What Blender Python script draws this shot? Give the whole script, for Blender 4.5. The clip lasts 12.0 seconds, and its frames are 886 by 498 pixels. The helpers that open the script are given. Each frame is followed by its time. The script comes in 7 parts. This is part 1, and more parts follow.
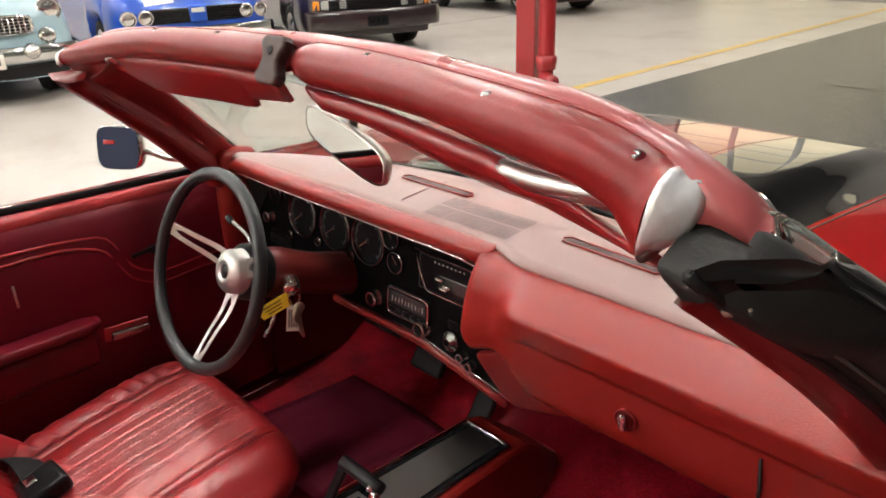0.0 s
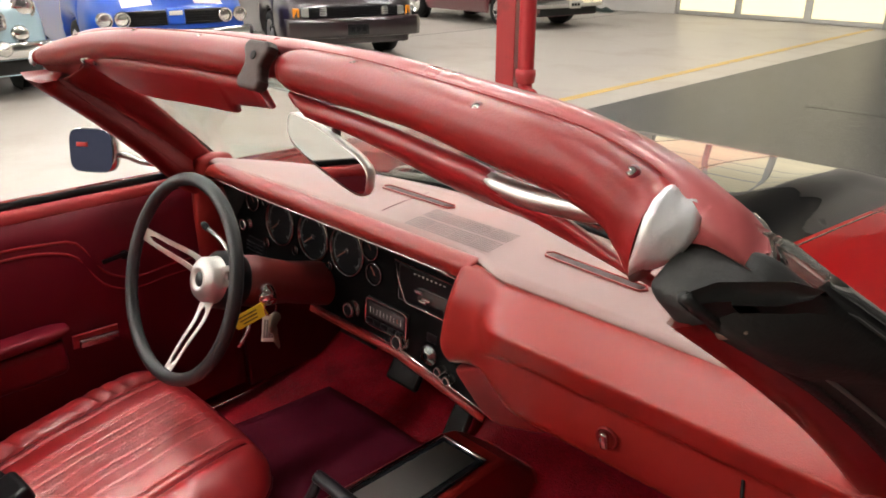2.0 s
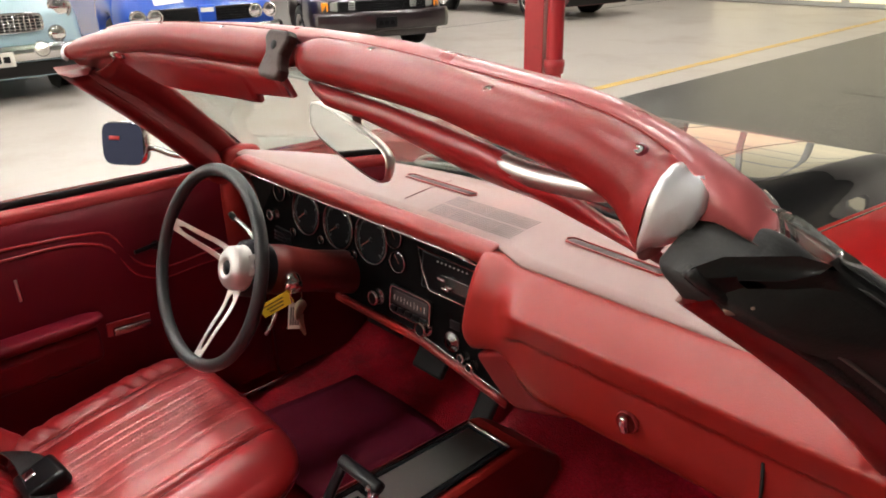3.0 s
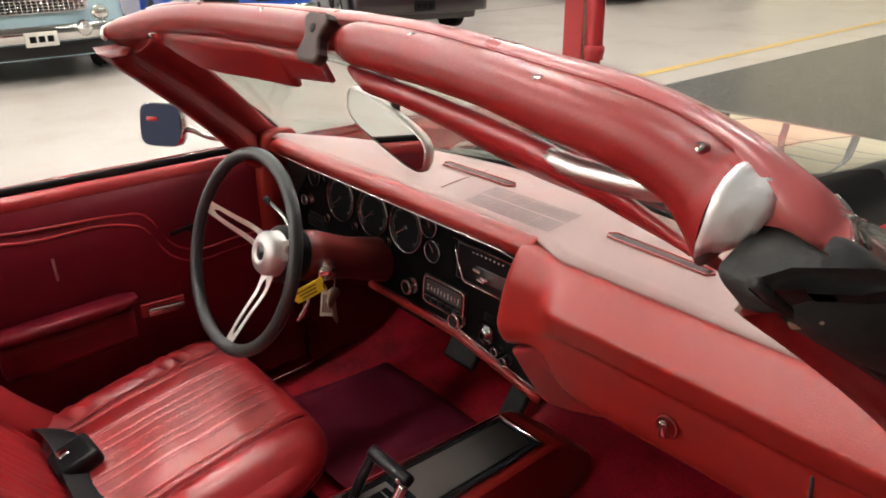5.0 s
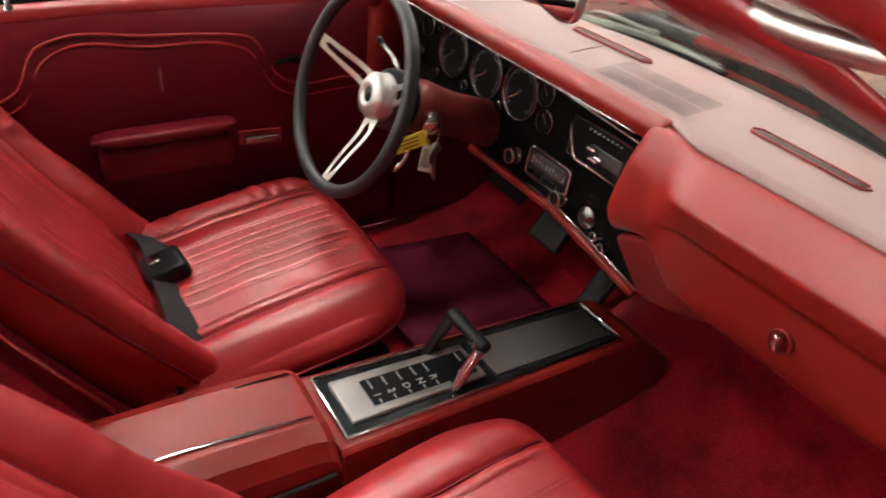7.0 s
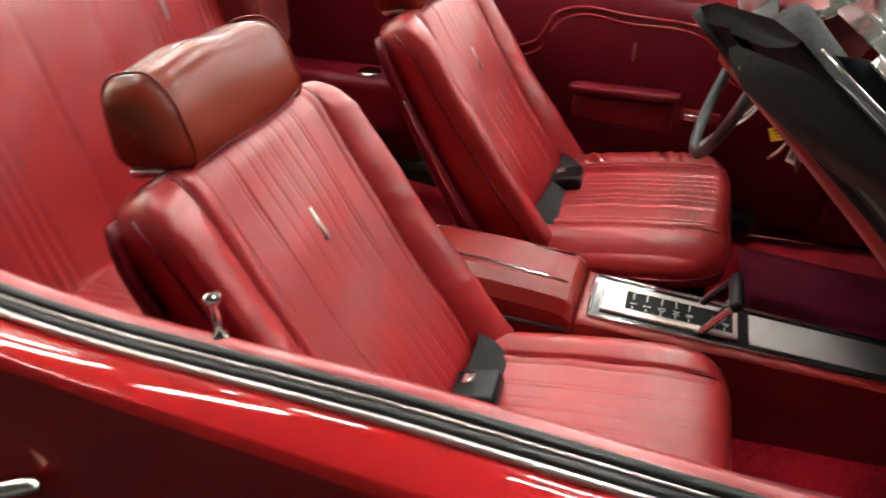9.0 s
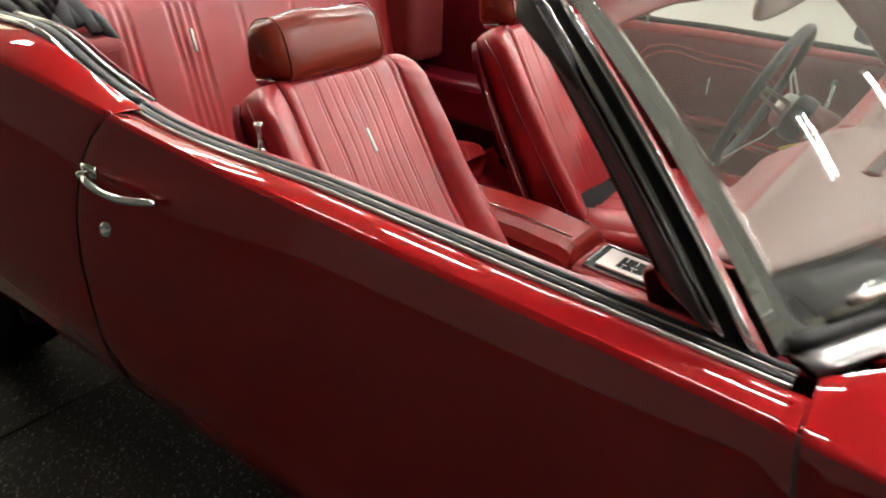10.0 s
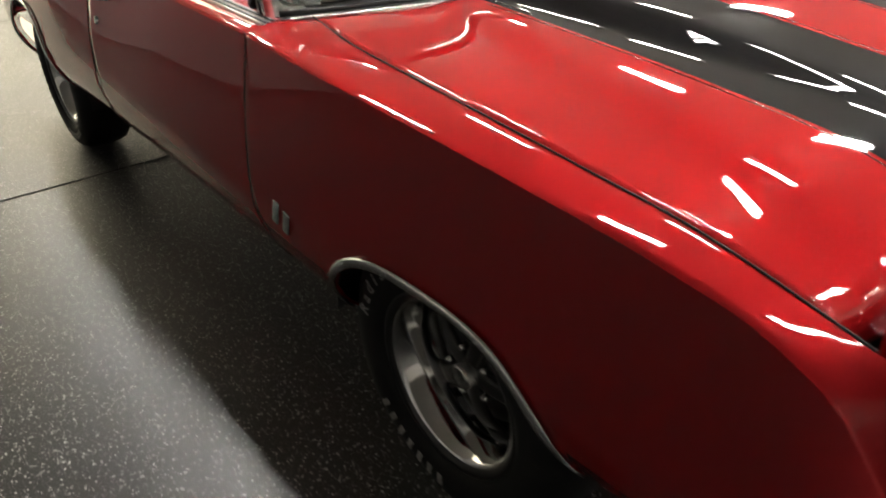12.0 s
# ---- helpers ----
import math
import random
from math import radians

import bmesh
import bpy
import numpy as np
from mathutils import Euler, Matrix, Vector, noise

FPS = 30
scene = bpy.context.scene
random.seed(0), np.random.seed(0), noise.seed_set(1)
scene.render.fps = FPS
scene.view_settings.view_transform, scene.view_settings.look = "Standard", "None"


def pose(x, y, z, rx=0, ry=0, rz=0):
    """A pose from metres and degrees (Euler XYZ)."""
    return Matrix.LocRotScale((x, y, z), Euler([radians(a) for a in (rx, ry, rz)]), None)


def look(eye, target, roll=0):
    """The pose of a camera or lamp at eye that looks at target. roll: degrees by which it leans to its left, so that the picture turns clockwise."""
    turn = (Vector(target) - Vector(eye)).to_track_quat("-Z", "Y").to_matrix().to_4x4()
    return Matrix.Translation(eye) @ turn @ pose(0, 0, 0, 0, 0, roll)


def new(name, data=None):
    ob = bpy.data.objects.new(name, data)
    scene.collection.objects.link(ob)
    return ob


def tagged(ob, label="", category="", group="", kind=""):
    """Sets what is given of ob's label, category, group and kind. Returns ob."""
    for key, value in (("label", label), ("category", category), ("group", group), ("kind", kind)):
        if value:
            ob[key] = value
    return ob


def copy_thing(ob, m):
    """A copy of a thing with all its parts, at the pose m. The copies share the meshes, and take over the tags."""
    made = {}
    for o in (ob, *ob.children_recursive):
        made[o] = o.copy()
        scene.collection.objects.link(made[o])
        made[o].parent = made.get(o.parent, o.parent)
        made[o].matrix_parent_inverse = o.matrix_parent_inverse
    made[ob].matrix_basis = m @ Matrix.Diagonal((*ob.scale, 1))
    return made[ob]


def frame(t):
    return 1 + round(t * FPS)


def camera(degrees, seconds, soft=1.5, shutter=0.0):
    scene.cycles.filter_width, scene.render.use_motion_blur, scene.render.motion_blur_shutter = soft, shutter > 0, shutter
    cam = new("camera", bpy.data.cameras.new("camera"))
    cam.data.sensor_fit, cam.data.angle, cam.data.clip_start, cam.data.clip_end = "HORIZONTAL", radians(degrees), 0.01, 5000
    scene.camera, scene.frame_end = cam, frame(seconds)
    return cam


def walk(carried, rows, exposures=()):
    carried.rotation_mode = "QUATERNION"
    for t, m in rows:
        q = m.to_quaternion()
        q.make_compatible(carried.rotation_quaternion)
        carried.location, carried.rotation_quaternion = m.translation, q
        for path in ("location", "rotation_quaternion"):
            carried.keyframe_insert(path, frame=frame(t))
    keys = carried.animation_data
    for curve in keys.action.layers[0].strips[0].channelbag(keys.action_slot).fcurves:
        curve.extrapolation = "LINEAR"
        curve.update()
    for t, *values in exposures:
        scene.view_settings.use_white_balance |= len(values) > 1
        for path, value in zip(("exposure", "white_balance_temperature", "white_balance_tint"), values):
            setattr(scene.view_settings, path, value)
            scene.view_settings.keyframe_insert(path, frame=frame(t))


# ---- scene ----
cam = camera(63.1, 12.0, soft=1.8, shutter=0.3)
PATH = [
    (0, (0.834, -0.886, 1.436), (-0.492, 0.384, 0.642), -2.0),
    (0.5, (0.836, -0.89, 1.439), (-0.495, 0.383, 0.658), -2.2),
    (1, (0.834, -0.887, 1.44), (-0.492, 0.395, 0.667), -1.7),
    (1.5, (0.82, -0.887, 1.439), (-0.479, 0.425, 0.671), -0.6),
    (2, (0.815, -0.882, 1.433), (-0.469, 0.445, 0.664), 0.0),
    (2.5, (0.831, -0.886, 1.432), (-0.469, 0.422, 0.658), -0.2),
    (3, (0.835, -0.88, 1.427), (-0.504, 0.381, 0.641), -1.4),
    (5, (0.808, -0.866, 1.425), (-0.578, 0.319, 0.603), -1.0),
    (5.5, (0.745, -0.856, 1.397), (-0.616, 0.326, 0.53), 0.6),
    (6, (0.735, -0.852, 1.385), (-0.597, 0.314, 0.454), 2.6),
    (6.5, (0.739, -0.872, 1.366), (-0.572, 0.218, 0.321), 4.6),
    (7, (0.744, -0.894, 1.369), (-0.618, 0.059, 0.258), 6.0),
    (7.2, (0.748, -0.903, 1.367), (-0.659, -0.053, 0.228), 6.0),
    (8.8, (1.149, -0.525, 1.355), (-0.487, -0.882, 0.262), 1.3),
    (9, (1.207, -0.479, 1.361), (-0.396, -1.014, 0.291), 0.2),
    (9.5, (1.333, -0.255, 1.335), (-0.176, -1.121, 0.349), -0.0),
    (10, (1.495, 0.071, 1.351), (0.076, -0.985, 0.419), 1.6),
    (10.5, (1.583, 0.387, 1.372), (0.229, -0.788, 0.487), 2.5),
    (11, (1.581, 0.773, 1.352), (0.359, -0.546, 0.476), 1.0),
    (11.5, (1.632, 1.186, 1.287), (0.51, -0.17, 0.337), 0.1),
    (12, (1.597, 1.598, 1.307), (0.532, 0.242, 0.293), -2.1),
]
walk(cam, [(t, look(e, g, r)) for t, e, g, r in PATH], exposures=[(0, 0.0), (6.5, 0.0), (9, 0.2), (9.5, 0.15), (10.5, 0.0), (11, 0.05), (12, 0.38)])

# ---- light: an indoor hall under rows of tube fixtures ----
world = bpy.data.worlds.new("hall_air")
scene.world = world
world.use_nodes = True
world.node_tree.nodes["Background"].inputs[0].default_value = (0.9, 0.86, 0.8, 1)
world.node_tree.nodes["Background"].inputs[1].default_value = 0.004
scene.view_settings.exposure = 0.0
TUBE_POWER = 216.0
CEILING = 5.0


# ---- materials ----
def surf(name, color, rough=0.5, metal=0.0, coat=0.0, var=0.12, vscale=5.0, bump=0.0, bscale=200.0, spec=0.5,
         dirt=None, dscale=1.5, dlow=0.55, dhigh=0.75, stretch=(1, 1, 1), coat_rough=0.03, rvar=0.0, sheen=0.0):
    """A surface with broad colour variation, optional stains of a second colour, and fine relief."""
    m = bpy.data.materials.new(name)
    m.use_nodes = True
    t = m.node_tree
    b = t.nodes["Principled BSDF"]
    b.inputs["Metallic"].default_value = metal
    b.inputs["Roughness"].default_value = rough
    b.inputs["Specular IOR Level"].default_value = spec
    b.inputs["Coat Weight"].default_value = coat
    b.inputs["Coat Roughness"].default_value = coat_rough
    b.inputs["Sheen Weight"].default_value = sheen
    co = t.nodes.new("ShaderNodeTexCoord")
    mp = t.nodes.new("ShaderNodeMapping")
    mp.inputs["Scale"].default_value = stretch
    t.links.new(co.outputs["Object"], mp.inputs["Vector"])
    n1 = t.nodes.new("ShaderNodeTexNoise")
    n1.inputs["Scale"].default_value = vscale
    n1.inputs["Detail"].default_value = 5
    t.links.new(mp.outputs["Vector"], n1.inputs["Vector"])
    mix = t.nodes.new("ShaderNodeMixRGB")
    mix.inputs[1].default_value = (*[c * (1 - var) for c in color], 1)
    mix.inputs[2].default_value = (*[min(1, c * (1 + var)) for c in color], 1)
    t.links.new(n1.outputs["Fac"], mix.inputs[0])
    out = mix.outputs[0]
    if dirt:
        n2 = t.nodes.new("ShaderNodeTexNoise")
        n2.inputs["Scale"].default_value = dscale
        n2.inputs["Detail"].default_value = 8
        n2.inputs["Roughness"].default_value = 0.65
        t.links.new(mp.outputs["Vector"], n2.inputs["Vector"])
        mr = t.nodes.new("ShaderNodeMapRange")
        mr.inputs[1].default_value, mr.inputs[2].default_value = dlow, dhigh
        t.links.new(n2.outputs["Fac"], mr.inputs[0])
        mx = t.nodes.new("ShaderNodeMixRGB")
        mx.inputs[2].default_value = (*dirt, 1)
        t.links.new(mr.outputs[0], mx.inputs[0])
        t.links.new(out, mx.inputs[1])
        out = mx.outputs[0]
    t.links.new(out, b.inputs["Base Color"])
    if rvar:
        rr = t.nodes.new("ShaderNodeMapRange")
        rr.inputs[3].default_value, rr.inputs[4].default_value = max(0.02, rough - rvar), rough + rvar
        t.links.new(n1.outputs["Fac"], rr.inputs[0])
        t.links.new(rr.outputs[0], b.inputs["Roughness"])
    if bump:
        n3 = t.nodes.new("ShaderNodeTexNoise")
        n3.inputs["Scale"].default_value = bscale
        n3.inputs["Detail"].default_value = 3
        t.links.new(mp.outputs["Vector"], n3.inputs["Vector"])
        bp = t.nodes.new("ShaderNodeBump")
        bp.inputs["Strength"].default_value = bump
        bp.inputs["Distance"].default_value = 0.004
        t.links.new(n3.outputs["Fac"], bp.inputs["Height"])
        t.links.new(bp.outputs["Normal"], b.inputs["Normal"])
    return m


PAINT = surf("cranberry_paint", (0.285, 0.008, 0.010), 0.46, metal=0.35, coat=1.0, var=0.05, vscale=2, coat_rough=0.015, spec=0.0)
PAINT.node_tree.nodes["Principled BSDF"].inputs["Specular Tint"].default_value = (0.8, 0.03, 0.03, 1)
STRIPE = surf("black_stripe_paint", (0.008, 0.008, 0.009), 0.5, coat=1.0, var=0.1, coat_rough=0.02, spec=0.0)
VINYL = surf("red_vinyl", (0.37, 0.017, 0.021), 0.36, var=0.16, vscale=9, bump=0.14, bscale=520, rvar=0.08, spec=0.7, coat=0.35, coat_rough=0.22)
# Darker copy of the red vinyl; shade on linings and shells is in it.
VINYL_DEEP_SHADED = surf("deep_shaded_red_vinyl", (0.125, 0.0035, 0.011), 0.38, var=0.14, vscale=7, bump=0.10, bscale=380, spec=0.32)
HEADREST = surf("rust_red_vinyl", (0.19, 0.024, 0.011), 0.24, spec=0.35, var=0.12, vscale=8, bump=0.06, bscale=300, rvar=0.05)
PAD = surf("padded_red_vinyl", (0.225, 0.013, 0.010), 0.33, var=0.12, vscale=6, bump=0.16, bscale=620, rvar=0.07, spec=0.5)
# Pale pink holds both the dust and the deck's grazing sheen.
DUSTY_SHEEN = surf("dust_and_sheen_vinyl", (0.19, 0.090, 0.080), 0.42, spec=0.8, var=0.10, vscale=8, bump=0.12, bscale=520, dirt=(0.24, 0.07, 0.06),
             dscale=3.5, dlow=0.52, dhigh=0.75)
RAIL = surf("red_rail_vinyl", (0.20, 0.009, 0.009), 0.36, spec=0.30, var=0.14, vscale=7, bump=0.08, bscale=260, rvar=0.08, dirt=(0.25, 0.02, 0.02),
            dscale=6, dlow=0.5, dhigh=0.8)
CARPET = surf("red_loop_carpet", (0.42, 0.007, 0.022), 0.95, var=0.55, vscale=150, bump=1.0, bscale=260, spec=0.05, sheen=0.15, dirt=(0.15, 0.004, 0.008), dscale=9, dlow=0.45, dhigh=0.75)
MAT_PURPLE = surf("plum_rubber_mat", (0.13, 0.007, 0.024), 0.8, spec=0.2, var=0.25, vscale=18, bump=0.3, bscale=300)
SEAL = surf("smooth_black_seal", (0.007, 0.007, 0.0075), 0.42, spec=0.25, var=0.2, vscale=30)
RUBBER = surf("black_rubber", (0.010, 0.010, 0.010), 0.5, spec=0.3, var=0.2, vscale=30, bump=0.15, bscale=240, dirt=(0.020, 0.019, 0.018), dscale=18)
TYRE = surf("tyre_rubber", (0.007, 0.007, 0.007), 0.62, spec=0.25, var=0.2, vscale=14, bump=0.2, bscale=160, dirt=(0.018, 0.017, 0.015), dscale=12)
BLACK = surf("black_plastic", (0.006, 0.006, 0.007), 0.28, var=0.2, vscale=20, bump=0.05, bscale=300, spec=0.2)
WEBBING = surf("black_webbing", (0.011, 0.011, 0.012), 0.75, var=0.25, vscale=160, bump=0.5, bscale=500, stretch=(1, 4, 1))
CANVAS = surf("black_folded_canvas", (0.014, 0.014, 0.015), 0.7, var=0.3, vscale=60, bump=0.5, bscale=400)
PANEL_BLACK = surf("satin_black_panel", (0.003, 0.003, 0.0032), 0.5, var=0.2, vscale=20, spec=0.06)
CHROME = surf("chrome", (0.72, 0.72, 0.71), 0.08, metal=1.0, var=0.04, vscale=30, rvar=0.04)
WORN_CHROME = surf("worn_chrome", (0.55, 0.54, 0.52), 0.22, metal=1.0, var=0.15, vscale=40, dirt=(0.12, 0.1, 0.09), dscale=22, dlow=0.6, dhigh=0.78)
BRUSHED = surf("brushed_aluminium", (0.62, 0.58, 0.55), 0.32, metal=1.0, var=0.08, vscale=60, bump=0.1, bscale=300, stretch=(1, 12, 1))
GUNMETAL = surf("dark_wheel_enamel", (0.035, 0.034, 0.034), 0.3, metal=0.6, var=0.15, vscale=20, rvar=0.06)
BRACKET = surf("brown_black_rubber_bracket", (0.050, 0.030, 0.027), 0.55, spec=0.25, var=0.2, vscale=20, bump=0.1)
WHEEL_GREY = surf("dark_grey_rim_plastic", (0.017, 0.019, 0.021), 0.42, var=0.12, vscale=30, bump=0.15, bscale=500)
DIAL = surf("black_dial_face", (0.005, 0.005, 0.006), 0.5, var=0.2, spec=0.1)
INK = surf("white_ink", (0.6, 0.6, 0.57), 0.6, var=0.1)
RED_INK = surf("orange_ink", (0.6, 0.12, 0.03), 0.6, var=0.1)
CREAM_INK = surf("raised_white_rubber", (0.33, 0.32, 0.30), 0.7, var=0.15, vscale=40)
YELLOW = surf("yellow_plastic_tag", (0.60, 0.47, 0.02), 0.4, var=0.06)
PAPER = surf("white_card_tag", (0.62, 0.60, 0.54), 0.7, var=0.06)
KEYMETAL = surf("brass_nickel_key", (0.55, 0.5, 0.4), 0.3, metal=1.0, var=0.15, vscale=60)
DARKBOX = surf("black_underside", (0.01, 0.009, 0.009), 0.85, var=0.3)
CLOTH_RED = surf("red_canvas_well", (0.2, 0.02, 0.02), 0.7, var=0.15, bump=0.2)


def glass(name, tint, rough=0.0):
    m = bpy.data.materials.new(name)
    m.use_nodes = True
    t = m.node_tree
    b = t.nodes["Principled BSDF"]
    b.inputs["Base Color"].default_value = (*tint, 1)
    b.inputs["Transmission Weight"].default_value = 1.0
    b.inputs["Roughness"].default_value = rough
    b.inputs["IOR"].default_value = 1.45
    return m


GLASS = glass("tinted_windscreen_glass", (0.84, 0.91, 0.86))
# the windscreen's hazy reflection of the hall is painted as a faint diffuse veil
_t = GLASS.node_tree
_veil, _mix = _t.nodes.new("ShaderNodeBsdfDiffuse"), _t.nodes.new("ShaderNodeMixShader")
_veil.inputs[0].default_value = (0.62, 0.62, 0.56, 1)
_haze, _amount = _t.nodes.new("ShaderNodeTexNoise"), _t.nodes.new("ShaderNodeMapRange")
_haze.inputs["Scale"].default_value, _haze.inputs["Detail"].default_value = 3.0, 6
_amount.inputs[3].default_value, _amount.inputs[4].default_value = 0.03, 0.09
_t.links.new(_haze.outputs["Fac"], _amount.inputs[0])
_t.links.new(_amount.outputs[0], _mix.inputs[0])
_t.links.new(_t.nodes["Principled BSDF"].outputs[0], _mix.inputs[1])
_t.links.new(_veil.outputs[0], _mix.inputs[2])
_t.links.new(_mix.outputs[0], _t.nodes["Material Output"].inputs["Surface"])
LENS = glass("clear_lens", (0.95, 0.95, 0.95), 0.02)
MIRROR = surf("mirror_silver", (0.62, 0.64, 0.62), 0.02, metal=1.0, var=0.0)
# Near-black navy: the dark hall mirrored in this glass is painted in.
MIRROR_NAVY_REFLECTION = surf("side_mirror_reflection", (0.018, 0.021, 0.045), 0.04, metal=1.0, var=0.0)


# ---- mesh tools ----
def mesh(name, verts, faces, material, parent=None, label="", smooth=True, mats=None, index=None):
    me = bpy.data.meshes.new(name)
    me.from_pydata([tuple(v) for v in verts], [], faces)
    for mm in (mats or [material]):
        me.materials.append(mm)
    me.polygons.foreach_set("use_smooth", [smooth] * len(me.polygons))
    if index is not None:
        me.polygons.foreach_set("material_index", index)
    me.update()
    ob = new(name, me)
    if parent:
        ob.parent = parent
    if label:
        ob["label"] = label
    return ob


def part(name, bm, material, parent=None, label="", smooth=False):
    me = bpy.data.meshes.new(name)
    bmesh.ops.recalc_face_normals(bm, faces=bm.faces)
    bm.to_mesh(me)
    bm.free()
    me.materials.append(material)
    me.polygons.foreach_set("use_smooth", [smooth] * len(me.polygons))
    ob = new(name, me)
    if parent:
        ob.parent = parent
    if label:
        ob["label"] = label
    return ob


def thing(name, label, category, group="", kind=""):
    return tagged(new(name), label, category, group, kind)


def thicken(ob, t, offset=-1.0):
    md = ob.modifiers.new("thickness", "SOLIDIFY")
    md.thickness, md.offset = t, offset
    return ob


def soften(ob, level=1):
    md = ob.modifiers.new("soften", "SUBSURF")
    md.levels = md.render_levels = level
    return ob


def edge(ob, w=0.003, seg=2, angle=40):
    md = ob.modifiers.new("edges", "BEVEL")
    md.width, md.segments, md.limit_method, md.angle_limit = w, seg, "ANGLE", radians(angle)
    md.harden_normals = False
    return ob


def sheet(rows, close_u=False, close_v=False):
    """Vertices and faces of a grid of points, rows x columns."""
    n, m = len(rows), len(rows[0])
    v = [p for r in rows for p in r]
    f = []
    for i in range(n if close_u else n - 1):
        for j in range(m if close_v else m - 1):
            a, b = i * m + j, i * m + (j + 1) % m
            c, d = ((i + 1) % n) * m + (j + 1) % m, ((i + 1) % n) * m + j
            f.append((a, b, c, d))
    return v, f


def spline(keys, values):
    """A smooth curve through values at keys, as a function of one number."""
    k, v = np.array(keys, float), np.array(values, float)
    s = np.gradient(v, k)

    def at(x):
        x = min(max(x, k[0]), k[-1])
        i = min(max(int(np.searchsorted(k, x)) - 1, 0), len(k) - 2)
        h = k[i + 1] - k[i]
        u = (x - k[i]) / h
        return float((2 * u**3 - 3 * u**2 + 1) * v[i] + (u**3 - 2 * u**2 + u) * h * s[i] + (3 * u**2 - 2 * u**3) * v[i + 1]
                     + (u**3 - u**2) * h * s[i + 1])
    return at


def curve_pts(points, n):
    """n points on a smooth line through the given points."""
    pts = np.array(points, float)
    d = np.r_[0, np.cumsum(np.linalg.norm(np.diff(pts, axis=0), axis=1))]
    fs = [spline(d, pts[:, i]) for i in range(pts.shape[1])]
    return [tuple(f(x) for f in fs) for x in np.linspace(0, d[-1], n)]


def sweep(path, profile, up=(0, 0, 1), closed=False, caps=True):
    """Carries a closed 2D profile (side, up) along a path of points."""
    P = [Vector(p) for p in path]
    n, rows = len(P), []
    for i, p in enumerate(P):
        a = P[(i - 1) % n] if closed or i else P[0]
        b = P[(i + 1) % n] if closed or i < n - 1 else P[-1]
        t = (b - a).normalized()
        s = t.cross(Vector(up)).normalized()
        u = s.cross(t)
        rows.append([p + s * q[0] + u * q[1] for q in profile])
    v, f = sheet(rows, close_u=closed, close_v=True)
    if caps and not closed:
        m = len(profile)
        f.append(tuple(range(m))[::-1])
        f.append(tuple((n - 1) * m + j for j in range(m)))
    return v, f


def ring(rx, ry=None, n=12, e=2.0):
    ry = rx if ry is None else ry
    out = []
    for i in range(n):
        c, s = math.cos(2 * math.pi * i / n), math.sin(2 * math.pi * i / n)
        out.append((rx * math.copysign(abs(c) ** (2 / e), c), ry * math.copysign(abs(s) ** (2 / e), s)))
    return out


def tube(name, path, r, material, parent=None, label="", n=10, up=(0, 0, 1), closed=False, ry=None, e=2.0):
    v, f = sweep(path, ring(r, ry, n, e), up, closed)
    return mesh(name, v, f, material, parent, label)


def lathe(profile, m, n=40):
    """Turns a profile of (radius, height) about the z axis of the pose m."""
    rows = [[m @ Vector((r * math.cos(2 * math.pi * j / n), r * math.sin(2 * math.pi * j / n), h)) for j in range(n)] for r, h in profile]
    return sheet(rows, close_v=True)


def turned(name, profile, m, material, parent=None, label="", n=40):
    v, f = lathe(profile, m, n)
    return mesh(name, v, f, material, parent, label)


def block(name, size, m, material, parent=None, label="", r=0.004, seg=2, smooth=True):
    """A box with rounded edges at a pose."""
    bm = bmesh.new()
    bmesh.ops.create_cube(bm, size=1.0)
    bmesh.ops.scale(bm, vec=size, verts=bm.verts)
    bmesh.ops.bevel(bm, geom=bm.edges[:], offset=min(r, min(size) * 0.45), segments=seg, affect="EDGES", profile=0.5)
    bmesh.ops.transform(bm, matrix=m, verts=bm.verts)
    ob = part(name, bm, material, parent, label)
    if smooth:
        ob.data.polygons.foreach_set("use_smooth", [len(p.vertices) == 4 and p.area < 0.02 * max(size) for p in ob.data.polygons])
    return ob


def pillow(rows, top=60, under=14, e=4.0, bump=None, tuck=None):
    """A stuffed body from stations (centre, half width, up half, down half, side axis, up axis); bump(x, k) shapes its face."""
    out = []
    for k, (c, a, bu, bd, X, N) in enumerate(rows):
        c, X, N = Vector(c), Vector(X), Vector(N)
        line = []
        for i in range(top):
            s = -math.cos(math.pi * i / (top - 1))
            s = 0.35 * s + 0.65 * (2 * i / (top - 1) - 1)
            h = bu * (1 - abs(s) ** e) ** (1 / e)
            if bump:
                h += bump(a * s, k) * min(1, bu * 20)
            line.append(c + X * a * s + N * h)
        for i in range(1, under - 1):
            s = math.cos(math.pi * i / (under - 1))
            line.append(c + X * a * s - N * bd * (1 - abs(s) ** (tuck or e)) ** (1 / (tuck or e)))
        out.append(line)
    v, f = sheet(out, close_v=True)
    m = len(out[0])
    f.append(tuple(range(m)))
    f.append(tuple((len(out) - 1) * m + j for j in range(m))[::-1])
    return v, f


def lettering(name, items, material, parent, label="", depth=0.0006):
    """Built-in letters, items of (text, size, pose), as one mesh."""
    bm = bmesh.new()
    for text, size, m in items:
        cu = bpy.data.curves.new("letter", "FONT")
        cu.body, cu.size, cu.extrude, cu.resolution_u = text, size, depth, 3
        cu.align_x, cu.align_y = "CENTER", "CENTER"
        ob = new("letter", cu)
        me = bpy.data.meshes.new_from_object(ob)
        me.transform(m)
        bm.from_mesh(me)
        bpy.data.objects.remove(ob)
        bpy.data.meshes.remove(me)
        bpy.data.curves.remove(cu)
    return part(name, bm, material, parent, label)

# ---- the convertible: body ----
car = thing("convertible_car", "cranberry red convertible with black hood stripes and folded black top", "car")

